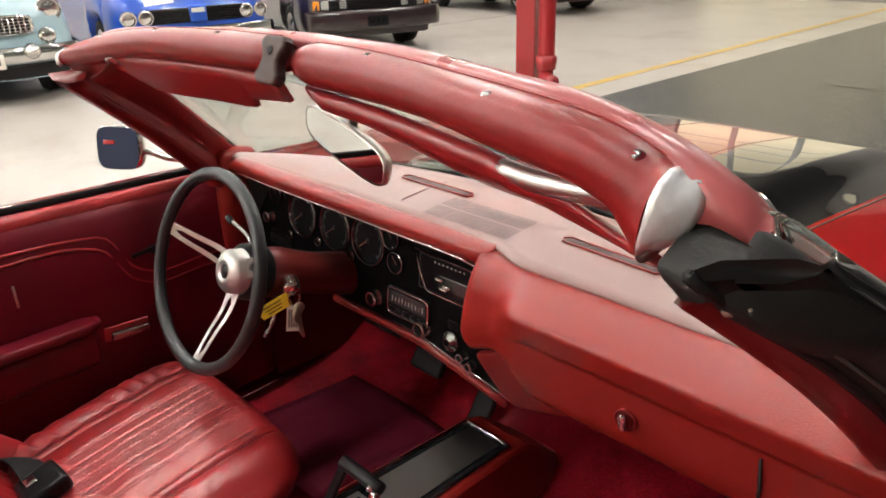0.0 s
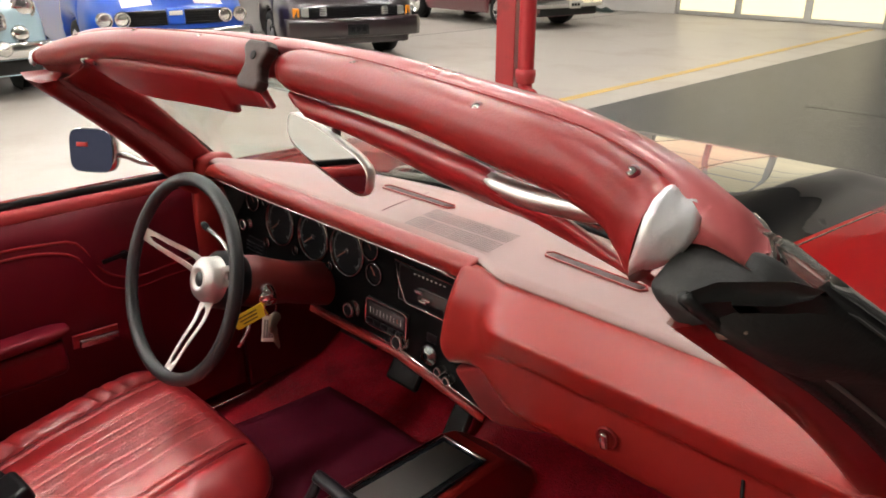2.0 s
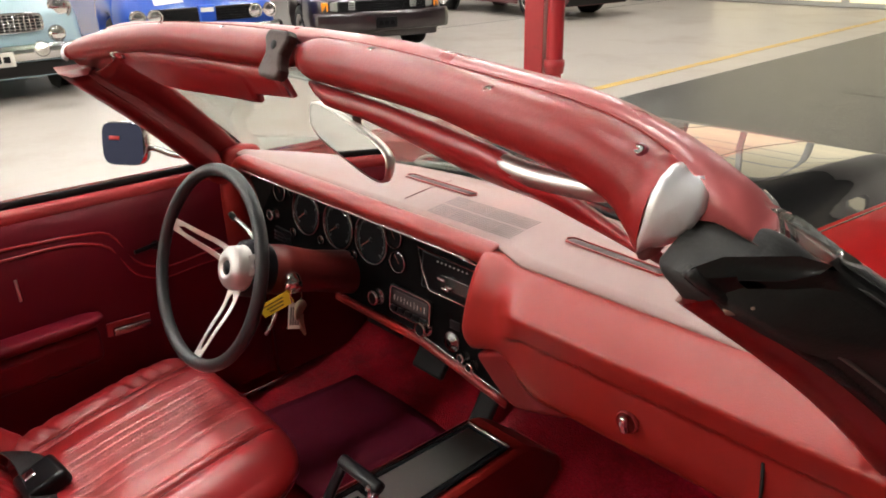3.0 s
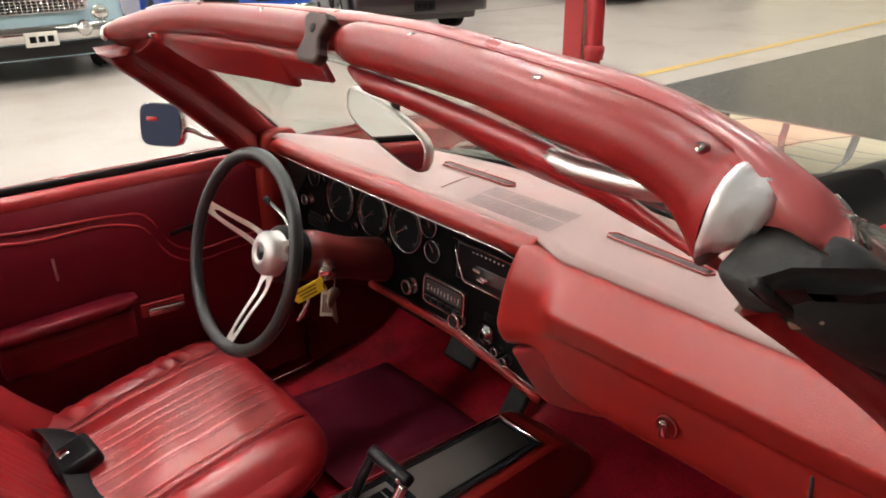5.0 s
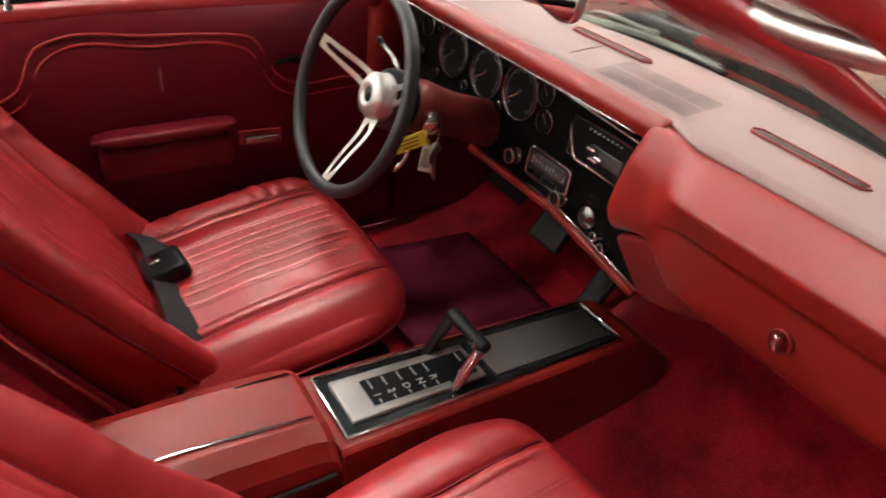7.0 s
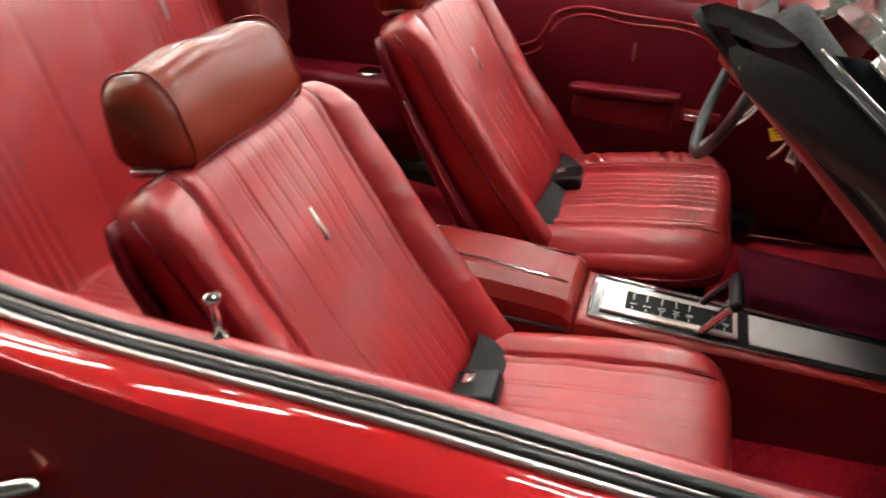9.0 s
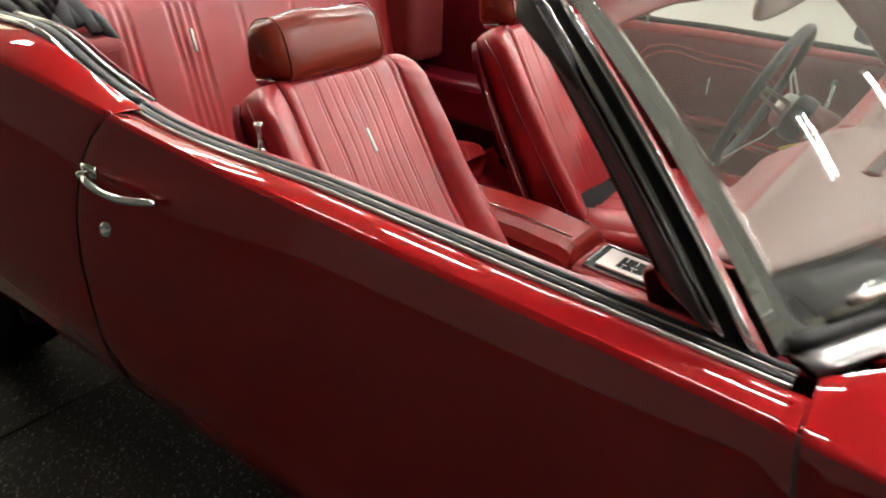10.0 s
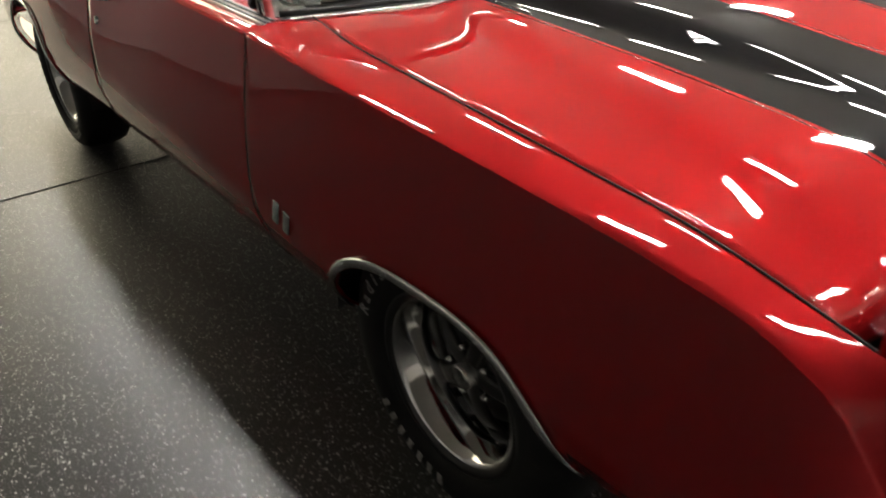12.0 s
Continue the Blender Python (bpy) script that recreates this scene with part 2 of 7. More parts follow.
CREASE_Y = (-3.3, -3.0, -2.4, -1.9, -1.5, -1.25, -1.0, -0.5, 0.0, 0.5, 0.95, 1.2, 1.34, 1.42, 1.46, 1.50)
crease_x = spline(CREASE_Y, (0.80, 0.86, 0.91, 0.915, 0.90, 0.889, 0.885, 0.898, 0.91, 0.935, 0.945, 0.942, 0.930, 0.912, 0.895, 0.86))
crease_z = spline(CREASE_Y, (0.90, 0.94, 0.985, 1.02, 1.010, 0.973, 0.947, 0.930, 0.914, 0.893, 0.868, 0.844, 0.803, 0.738, 0.668, 0.58))
flank = spline((-3.3, -2.9, -2.1, -1.2, 0.9, 1.25, 1.42, 1.46, 1.50), (0.84, 0.93, 0.985, 0.985, 0.985, 0.97, 0.94, 0.92, 0.88))
belt_x = spline((-2.2, -1.65, -1.4, -1.15, -0.6, 0.0), (0.79, 0.80, 0.812, 0.822, 0.836, 0.852))
belt_z = spline((-2.2, -1.65, -1.46, -1.3, -1.15, -0.6, 0.0), (1.04, 1.045, 1.04, 0.992, 0.956, 0.937, 0.918))
gap_x = spline((0.07, 0.3, 0.52, 0.98, 1.2, 1.42), (0.755, 0.80, 0.825, 0.862, 0.872, 0.86))
gap_z = spline((0.07, 0.3, 0.52, 0.98, 1.2, 1.42), (0.932, 0.919, 0.910, 0.883, 0.862, 0.80))
FRONT_AXLE, REAR_AXLE = 0.715, -2.13
ARCHES = ((0.742, 0.336, 0.608), (-2.16, 0.37, 0.70))
GAP_Y = (0.150, 0.142, 0.128, 0.103, 0.070, 0.030)


def side_x(y, z):
    """Half width of the flank at station y and height z."""
    xc, zc, w = crease_x(y), crease_z(y), flank(y)
    if z >= 0.56:
        t = min(1.0, max(0.0, (zc - z) / max(0.02, zc - 0.56)))
        return xc + (w - xc) * (1 - (1 - t) ** 1.35)
    return w - 0.20 * ((0.56 - z) / 0.29) ** 2.2


def arch(y, c, half, top, base=0.27):
    u = abs((y - c) / half)
    return base if u >= 1 else base + (top - base) * (1 - u ** 2.8) ** (1 / 2.8)


def low_z(y):
    return max(arch(y, *a) for a in ARCHES)


def flank_column(y, inner, yshift=None):
    """Points of the skin at one station: inner edge, over the crease, down the flank."""
    zc, zl = crease_z(y), low_z(y)
    xc = crease_x(y)
    col = [inner]
    dx, dz = xc - inner[0], zc - inner[2]
    for u in (0.3, 0.6, 0.85):
        col.append((inner[0] + dx * u, y, inner[2] + dz * u + 0.003 * math.sin(math.pi * u)))
    col.append((xc - 0.004, y, zc + 0.0005))
    for u in (0.008, 0.03, 0.07, 0.13, 0.2, 0.3, 0.4, 0.5, 0.6, 0.7, 0.8, 0.87, 0.93, 0.97, 1.0):
        z = zc + (zl - zc) * u
        yy = y if yshift is None else yshift(y, z)
        col.append((side_x(y, z), yy, z))
    return col


def stations(a, b, n, extra=()):
    s = sorted(set([round(float(v), 4) for v in np.linspace(a, b, n)] + [round(v, 4) for v in extra]))
    return [v for v in s if a <= v <= b]


def door_front(z):
    """The front edge of the door, curving forward low down."""
    return float(np.interp(z, (0.3, 0.42, 0.5, 0.6, 0.75, 0.93), GAP_Y))


def door_rear(z):
    """The curved rear edge of the door."""
    return float(np.interp(z, (0.3, 0.48, 0.58, 0.62, 0.70, 0.78, 0.87, 0.92, 0.96, 0.98), (-1.03, -1.065, -1.10, -1.12, -1.158, -1.178, -1.172, -1.145, -1.105, -1.085)))


def skin(name, cols, sgn, material, parent, label=""):
    rows = [[(sgn * p[0], p[1], p[2]) for p in c] for c in cols]
    v, f = sheet(rows)
    q = f[len(f) // 2]
    a, b, c = (Vector(v[i]) for i in q[:3])
    if (b - a).cross(c - b).x * sgn < 0:
        f = [q[::-1] for q in f]
    ob = mesh(name, v, f, material, parent, label)
    thicken(ob, 0.004, -1)
    md = ob.modifiers.new("crisp_rim", "WEIGHTED_NORMAL")
    md.mode, md.weight, md.keep_sharp = "FACE_AREA", 100, True
    n = len(cols[0])
    for e in ob.data.edges:
        if all(i % n == 5 for i in e.vertices):
            e.use_edge_sharp = True
    return ob


ARCH_F = [ARCHES[0][0] + s * ARCHES[0][1] * k for s in (-1, 1) for k in (0.5, 0.7, 0.8, 0.87, 0.92, 0.96, 0.985, 0.998, 1.002)]
ARCH_R = [ARCHES[1][0] + s * ARCHES[1][1] * k for s in (-1, 1) for k in (0.5, 0.7, 0.8, 0.87, 0.92, 0.96, 0.985, 0.998, 1.002)]

for sgn in (1, -1):
    cols = []
    for y in stations(0.0015, 1.50, 54, ARCH_F):
        g = max(y, 0.07)
        inner = (gap_x(g) + 0.0018, y, gap_z(g)) if y >= 0.07 else (0.755 + (0.07 - y) * 1.1, y, 0.930)
        w = max(0.0, 1 - y / 0.36)
        cols.append([(p[0], p[1] + w * door_front(p[2]), p[2]) for p in flank_column(y, inner)])
    skin("front_fender", cols, sgn, PAINT, car)

    door = None
    cols = []
    for u in np.linspace(0, 1, 34):
        y0 = -0.002 * (1 - u) - 1.2 * u
        inner_y = -0.004 * (1 - u) + (door_rear(0.955) + 0.004) * u
        col = flank_column(y0, (belt_x(inner_y) + 0.001, y0, belt_z(inner_y) + 0.000))
        col = [(p[0], (door_front(p[2]) - 0.0015) * (1 - u) + (door_rear(p[2]) + 0.0015) * u, p[2]) for p in col]
        cols.append(col)
    door = skin("car_door", cols, sgn, PAINT, car)

    cols = []
    for y in stations(-3.3, -1.2, 60, ARCH_R):
        inner = (belt_x(max(y, -2.2)) + 0.004 if y > -2.2 else 0.79 - (-2.2 - y) * 0.12, y,
                 (belt_z(y) if y > -2.2 else 1.04 - (-2.2 - y) * 0.08) - (0.010 if y > -1.15 else 0.004))
        col = flank_column(y, inner)
        w = max(0.0, 1 - (-1.2 - y) / 0.35)
        cols.append([(p[0], p[1] + w * (door_rear(p[2]) - 0.002 + 1.2), p[2]) for p in col])
    skin("quarter_panel", cols, sgn, PAINT, car)

    # bright mouldings round the wheel openings
    for c, half, top in ARCHES:
        pts = []
        for a in np.linspace(0.02, math.pi - 0.02, 50):
            y = c - half * math.copysign(abs(math.cos(a)) ** (2 / 2.8), math.cos(a))
            z = 0.27 + (top - 0.27) * math.sin(a) ** (2 / 2.8)
            pts.append((sgn * (side_x(y, max(z, 0.27)) + 0.006), y, z))
        pts = [p for p in pts if p[2] > 0.36]
        tube("wheel_arch_moulding", pts, 0.012, CHROME, car, "thin chrome wheel opening moulding", n=8, up=(sgn, 0, 0), ry=0.005)
    # inner wheel housings
    for c in (FRONT_AXLE, REAR_AXLE):
        rows = []
        for x in (0.90, 0.60):
            rows.append([(sgn * x, c + 0.44 * math.cos(a), 0.22 + 0.42 * math.sin(a)) for a in np.linspace(0.16, math.pi - 0.16, 24)])
        rows.append([(sgn * 0.595, c, 0.3)] * 24)
        v, f = sheet(rows)
        thicken(mesh("wheel_housing", v, f, DARKBOX, car, "black underside wheel housing"), 0.006, 0)
    # rocker and underside
    block("rocker_panel", (0.10, 1.30, 0.10), pose(sgn * 0.77, -0.85, 0.33), DARKBOX, car, "", 0.03)

    # belt: bright strip, black window slot, inner strip, rear curve of trim
    ys = list(np.linspace(0.01, -1.135, 70))
    path = [(sgn * (belt_x(y) - 0.002), y, belt_z(y) + 0.001) for y in ys]
    tube("belt_moulding", path, 0.0036, BRUSHED, car, "bright belt moulding along the door top", n=12, ry=0.0045)
    tube("window_seal", [(sgn * (abs(p[0]) - 0.009), p[1], p[2] + 0.001) for p in path], 0.007, SEAL, car, "black rubber window seal", n=8, ry=0.005)
    tube("belt_strip", [(sgn * (abs(p[0]) - 0.0155), p[1], p[2] + 0.005) for p in path], 0.0017, BRUSHED, car, n=10)
    tube("window_seal", [(sgn * (abs(p[0]) - 0.024), p[1], p[2] + 0.004) for p in path], 0.0065, SEAL, car, "black rubber window seal", n=8, ry=0.005 if sgn > 0 else 0.012)
    ys = list(np.linspace(-1.142, -2.15, 26))
    path = [(sgn * (belt_x(y) - 0.004), y, belt_z(y) + 0.003) for y in ys]
    tube("belt_moulding", path, 0.008, CHROME, car, "bright moulding along the rear quarter top", n=8, ry=0.006)
    tube("window_seal", [(sgn * (abs(p[0]) - 0.024), p[1], p[2] - 0.004) for p in path], 0.012, SEAL, car, "black rubber window seal", n=8, ry=0.006)
    tube("belt_moulding", [(sgn * (abs(p[0]) - 0.045), p[1], p[2] - 0.002) for p in path], 0.006, WORN_CHROME, car, n=8, ry=0.005)

    # door furniture outside
    hx = side_x(-1.03, 0.85)
    hm = Matrix.Translation((sgn * hx, -1.06, 0.858))
    grip = curve_pts([(sgn * 0.004, -0.075, 0.004), (sgn * 0.022, -0.055, 0.006), (sgn * 0.032, 0.0, 0.002), (sgn * 0.026, 0.09, 0.004), (sgn * 0.004, 0.125, 0.004)], 18)
    tube("door_handle", [hm @ Vector(p) for p in grip], 0.010, CHROME, door, "chrome pull door handle", n=10, ry=0.007)
    block("handle_base", (0.012, 0.045, 0.024), pose(sgn * (hx + 0.004), -1.135, 0.865), CHROME, door, "", 0.005)
    turned("handle_button", [(0.0, 0.012), (0.007, 0.011), (0.009, 0.006), (0.009, -0.004)], pose(sgn * (hx + 0.012), -1.145, 0.858, 0, sgn * 90, 0), CHROME, door, "chrome handle push button", 20)
    lx = side_x(-1.08, 0.775)
    turned("door_lock", [(0.0, 0.004), (0.004, 0.004), (0.005, 0.007), (0.011, 0.006), (0.014, 0.001), (0.014, -0.006)],
           pose(sgn * (lx + 0.001), -1.080, 0.775, 0, sgn * 84, 0), CHROME, door, "round chrome door lock", 24)
    # fender badge: two plain slanted bright plates
    for dy, dz in ((0.024, -0.004), (-0.022, 0.006)):
        cy, cz = 0.257 + dy, 0.565 + dz
        lean = math.degrees(math.atan2(side_x(cy, cz + 0.02) - side_x(cy, cz - 0.02), 0.04))
        block("fender_badge", (0.008, 0.026, 0.056), pose(sgn * (side_x(cy, cz) + 0.002), cy, cz, -14, sgn * lean, 0), CHROME, car, "small chrome fender badge plate", 0.0035, 3)

JOINT = surf("dark_panel_joint", (0.006, 0.003, 0.003), 0.8, var=0.1)
for sgn in (1, -1):
    pts = [(sgn * gap_x(y), y, gap_z(y) + 0.0005) for y in np.linspace(0.07, 1.41, 50)]
    tube("hood_joint", pts, 0.0015, JOINT, car, "dark joint beside the hood", n=6, ry=0.0025)
    for fn, shift in ((door_front, 0), (door_rear, 0)):
        pts = []
        for z in np.linspace(0.945 if fn is door_rear else 0.918, 0.33, 40):
            y = fn(z)
            pts.append((sgn * (side_x(y if fn is door_front else -1.2, z) + 0.0005), y, z))
        tube("door_joint", pts, 0.0014, JOINT, car, "dark joint round the door", n=6, up=(sgn, 0, 0), ry=0.0014)

# hood with a raised centre and two broad black stripes
hood_rear = lambda x: 0.264 - 0.185 * (abs(x) / 0.70) ** 1.9 + 0.012 * (abs(x) / 0.75) ** 6
rows, idx = [], []
NY = 56
STRIPE_IN = 0.145
stripe_out = lambda y: 0.376 + 0.112 * y
COLS = [(0, k / 6) for k in range(6)] + [(1, k / 20) for k in range(20)] + [(2, k / 18) for k in range(19)]


hood_lift = spline((0.0, 0.3, 0.75, 0.95, 1.2, 1.45), (0.042, 0.042, 0.038, 0.024, 0.006, 0.0))


def hood_z(x, y, half):
    s = abs(x) / half
    z = gap_z(min(max(y, 0.07), 1.42)) + 0.015 * (1 - s ** 2.4) + 0.006 * (1 + math.tanh((0.415 + 0.255 * y - abs(x)) / 0.042))
    bulge = 0.5 * (1 + math.tanh((0.345 - abs(x)) / 0.024))
    lift = hood_lift(y)
    return z + lift * bulge


for j in range(NY):
    v = j / (NY - 1)
    row = []
    for side, (zone, k) in [(-1, c) for c in COLS[:0:-1]] + [(1, c) for c in COLS]:
        y = 0.8
        for _ in range(6):
            half = gap_x(min(max(y, 0.07), 1.42)) - 0.0018
            e1 = stripe_out(y)
            x = (STRIPE_IN * k, STRIPE_IN + (e1 - STRIPE_IN) * k, e1 + (half - e1) * k)[zone]
            yr = hood_rear(x)
            y = yr + (1.42 - 0.05 * (x / half) ** 3 - yr) * v
        row.append((side * x, y, hood_z(x, y, half) - (0.012 if j == 0 else 0.0) - (0.05 if j == NY - 1 else 0)))
    rows.append(row)
v, f = sheet(rows)
NC_HOOD = len(rows[0]) - 1
MIDCOL = len(COLS) - 1
for i in range(len(f)):
    c = i % NC_HOOD
    k = c - MIDCOL if c >= MIDCOL else MIDCOL - 1 - c
    idx.append(1 if COLS[k][0] == 1 else 0)
hood = mesh("hood", v, f, PAINT, car, "red hood with two broad black stripes", mats=[PAINT, STRIPE], index=idx)
thicken(hood, 0.012, -1)
for sgn in (1, -1):
    for e in (0.388, 0.131):
        pts = []
        for y in np.linspace(0.30, 1.36, 40):
            x = e + (0.112 * y if e > 0.3 else 0)
            half = gap_x(min(max(y, 0.07), 1.42)) - 0.0018
            if y > hood_rear(x) + 0.01:
                pts.append((sgn * x, y, hood_z(x, y, half) + 0.0002))
        tube("stripe_line", pts, 0.0022, STRIPE, hood, "thin black pin line", n=6, ry=0.0006)

# cowl, windscreen base trim
STEEL_TRIM = surf("satin_steel_trim", (0.34, 0.34, 0.33), 0.30, metal=1.0, var=0.12, vscale=20)
rows = []
for x in np.linspace(-0.70, 0.70, 60):
    yb = 0.235 - 0.185 * (abs(x) / 0.70) ** 1.9
    rows.append([(x, yb - 0.01, 0.900), (x, yb + 0.02, 0.875), (x, yb + 0.05, 0.840)])
v, f = sheet(rows)
thicken(mesh("cowl_panel", v, f, BLACK, car, "black cowl below the windscreen"), 0.01)


def glass_base(x):
    s = abs(x) / 0.80
    return (x, 0.235 - 0.185 * (abs(x) / 0.70) ** 1.9, 0.945 - 0.018 * s ** 2)


def glass_top(x):
    s = abs(x) / 0.672
    return (x, -0.340 - 0.055 * s ** 2, 1.303 - 0.055 * s ** 2.4)


rows = []
for j in range(14):
    k = j / 13
    row = []
    for u in np.linspace(-1, 1, 40):
        a, b = Vector(glass_base(0.812 * u)), Vector(glass_top(0.672 * u))
        p = a.lerp(b, k) + Vector((0, 0.02, 0.018)) * math.sin(math.pi * k) * (1 - 0.5 * u ** 4)
        row.append(tuple(p))
    rows.append(row)
v, f = sheet(rows)
pane = thicken(mesh("windscreen", v, f, GLASS, car, "curved tinted windscreen glass"), 0.004, 0)
pane.visible_shadow = False
us = np.linspace(-1, 1, 50)
tube("windscreen_trim", [Vector(glass_base(0.81 * u)) + Vector((0, 0.020, -0.004)) for u in us], 0.020, STEEL_TRIM, car, "bright windscreen base moulding", n=10, ry=0.006, e=3)
tube("windscreen_seal", [Vector(glass_base(0.80 * u)) + Vector((0, -0.004, 0.004)) for u in us], 0.010, RUBBER, car, n=8)

# windscreen pillars: bright edges outside, broad black weatherstrip behind, red trim inside
PILLAR_RED = surf("glossy_red_trim_paint", (0.17, 0.009, 0.009), 0.36, var=0.15, vscale=8, rvar=0.08, bump=0.05, bscale=80)
WEATHERSTRIP = surf("weathered_black_rubber", (0.016, 0.016, 0.016), 0.66, spec=0.3, var=0.25, vscale=14, bump=0.2, bscale=160, dirt=(0.030, 0.029, 0.027), dscale=9)
FACING_SHEEN = surf("sheen_grey_pillar_face", (0.045, 0.045, 0.043), 0.32, var=0.15, vscale=12, rvar=0.08, spec=0.7, bump=0.06, bscale=120)
GREY_LINE = surf("scuffed_rubber_edge", (0.10, 0.10, 0.098), 0.45, var=0.3, vscale=40)
for sgn in (1, -1):
    flip = lambda p: Vector((sgn * p[0], p[1], p[2]))
    D, W = Vector((0.159, 0.387, -0.343)), Vector((0.036, 0.038, -0.002))
    wide = lambda k: (1.0 + 0.55 * k) if sgn > 0 else (0.7 + 0.6 * k)
    mid = lambda k, w=0.0, d=0.0: flip(Vector((0.702, -0.392, 1.204)) + D * k + W * (w - 1) * wide(k) + Vector((0.45, 0.25, 0.70)) * d + Vector((0.010, 0.008, 0.010)) * math.sin(math.pi * min(max(k, 0), 1)))
    ks = np.linspace(-0.06 if sgn > 0 else 0.03, 0.78, 20)
    head = lambda k: -0.16 * max(0.0, 1 - (k + 0.06) / 0.34)
    band = [[mid(k, w + (head(k) if w < 0 else 0.0), d) for w, d in ((-0.44, 0.002), (-0.42, -0.009), (-0.2, -0.011), (0.1, -0.007), (0.16, -0.012), (0.8, -0.012), (1.12, -0.004), (1.15, 0.006), (0.6, 0.016), (-0.20, 0.014))] for k in ks]
    v, f = sheet(band, close_v=True)
    f.append(tuple(range(10)))
    f.append(tuple(19 * 10 + j for j in range(10))[::-1])
    seal = mesh("pillar_seal", v, f, WEATHERSTRIP, car, "broad black rubber pillar weatherstrip")
    tube("seal_line", [mid(k, 0.13, -0.011) for k in ks[3:]], 0.0022, GREY_LINE, seal, n=6, up=(sgn, 0, 0))
    tube("seal_lip", [mid(k, -0.43 + head(k), -0.002) for k in ks], 0.005, RUBBER, seal, n=8, up=(sgn, 0, 0))
    # outer casing along the side edge of the glass: black strip between two polished mouldings
    side = lambda k, w=0.0, o=0.0: flip(Vector((0.691, -0.377, 1.196)) + D * 0.80 * k + Vector((0.010, 0.008, 0.010)) * math.sin(math.pi * k) + Vector((0.003, 0.030, 0.0)) * w + Vector((0.006, 0.003, 0.007)) * o)
    kk = np.linspace(-0.06, 1.0, 20)
    v, f = sheet([[side(k, w, o) for w, o in ((-0.1, 0.2), (0.0, 1.0), (1.0, 1.0), (1.1, 0.2), (1.0, -0.4), (0.0, -0.8))] for k in kk], close_v=True)
    # Added facing over the seal; the pillar's grey sheen is in its colour.
    face = [[mid(k, w, d) for w, d in ((-0.02, 0.0165), (0.10, 0.0185), (0.45, 0.0195), (0.85, 0.0155), (1.12, 0.009))] for k in ks[2:]]
    v2, f2 = sheet(face)
    thicken(mesh("pillar_facing", v2, f2, FACING_SHEEN, seal, "smooth pillar facing with grey sheen in its colour"), 0.002, 0)
    casing = mesh("pillar_casing", v, f, SEAL, car, "black strip along the windscreen's side edge")
    for w in (-0.05, 1.05):
        tube("casing_moulding", [side(k, w, 1.0) for k in kk], 0.0052, CHROME, casing, "polished windscreen pillar moulding", n=10, up=(sgn, 0, 0), ry=0.0036)
    rows = []
    for k in np.linspace(0.03 if sgn > 0 else -0.06, 0.86, 18):
        o, g = mid(k, -1.0), mid(k, 1.0)
        rows.append([o + flip(q) for q in (Vector((0.006, 0.004, 0.0)), Vector((-0.012, 0.004, -0.010)), Vector((-0.026, 0.022, -0.018)), Vector((-0.030, 0.050, -0.016)))]
                    + [g + flip(q) for q in (Vector((-0.052, 0.026, -0.006)), Vector((-0.038, 0.034, 0.004)), Vector((-0.016, 0.012, 0.0)))])
    v, f = sheet(rows, close_v=True)
    f.append(tuple(range(7)))
    f.append(tuple(17 * 7 + j for j in range(7))[::-1])
    mesh("pillar_cover", v, f, PILLAR_RED, car, "red inside pillar cover")
    if sgn < 0:
        # the cover's flat lip that laps the glass edge on the driver's side
        inner = curve_pts([(-0.585, -0.37, 1.240), (-0.622, -0.295, 1.202), (-0.661, -0.222, 1.140), (-0.715, -0.128, 1.052), (-0.762, -0.052, 0.975)], 18)
        rows = [[Vector(p), Vector(p) + Vector((0.0, -0.004, -0.006)), Vector(p).lerp(r[4], 0.5) + Vector((0.003, -0.010, -0.012)), r[4] + Vector((0.002, -0.012, -0.010)), r[3]] for p, r in zip(inner, rows)]
        v, f = sheet(rows)
        thicken(mesh("pillar_cover_lip", v, f, PILLAR_RED, car, "dark red pillar cover lip along the glass"), 0.003, 0)
    # rubber corner block under the header's end, passenger's side
    if sgn > 0:
        bm = bmesh.new()
        top = [(0.603, -0.408, 1.243), (0.662, -0.404, 1.243), (0.652, -0.446, 1.220), (0.593, -0.448, 1.210)]
        low = [(0.616, -0.395, 1.188), (0.690, -0.385, 1.180), (0.672, -0.436, 1.184), (0.613, -0.438, 1.186)]
        for p in top + low:
            bm.verts.new(p)
        for k in (0.0, 0.12, 0.24):
            for w, d in ((-0.44 + head(k), -0.006), (-0.20 + head(k), 0.016), (0.6, 0.017), (1.1, 0.004), (0.8, -0.012)):
                bm.verts.new(mid(k, w, d))
        bmesh.ops.convex_hull(bm, input=bm.verts[:])
        bmesh.ops.delete(bm, geom=[g for g in bm.verts if not g.link_faces], context="VERTS")
        bmesh.ops.bevel(bm, geom=[e for e in bm.edges if e.calc_face_angle(0) > 0.5], offset=0.006, segments=3, affect="EDGES", profile=0.5)
        part("corner_seal", bm, WEATHERSTRIP, seal, "dusty black rubber corner block", smooth=True)
        block("seal_clip", (0.022, 0.004, 0.008), Matrix.Translation((0.658, -0.438, 1.192)) @ pose(0, 0, 0, 30, -20, 12), surf("tan_plastic", (0.22, 0.16, 0.125), 0.5), seal, "small tan plastic clip", 0.003)

BARE = surf("bare_scratched_metal", (0.82, 0.82, 0.85), 0.34, metal=0.40, var=0.08, vscale=30, dirt=(0.16, 0.13, 0.12), dscale=16, dlow=0.62, dhigh=0.70, bump=0.2, bscale=90)
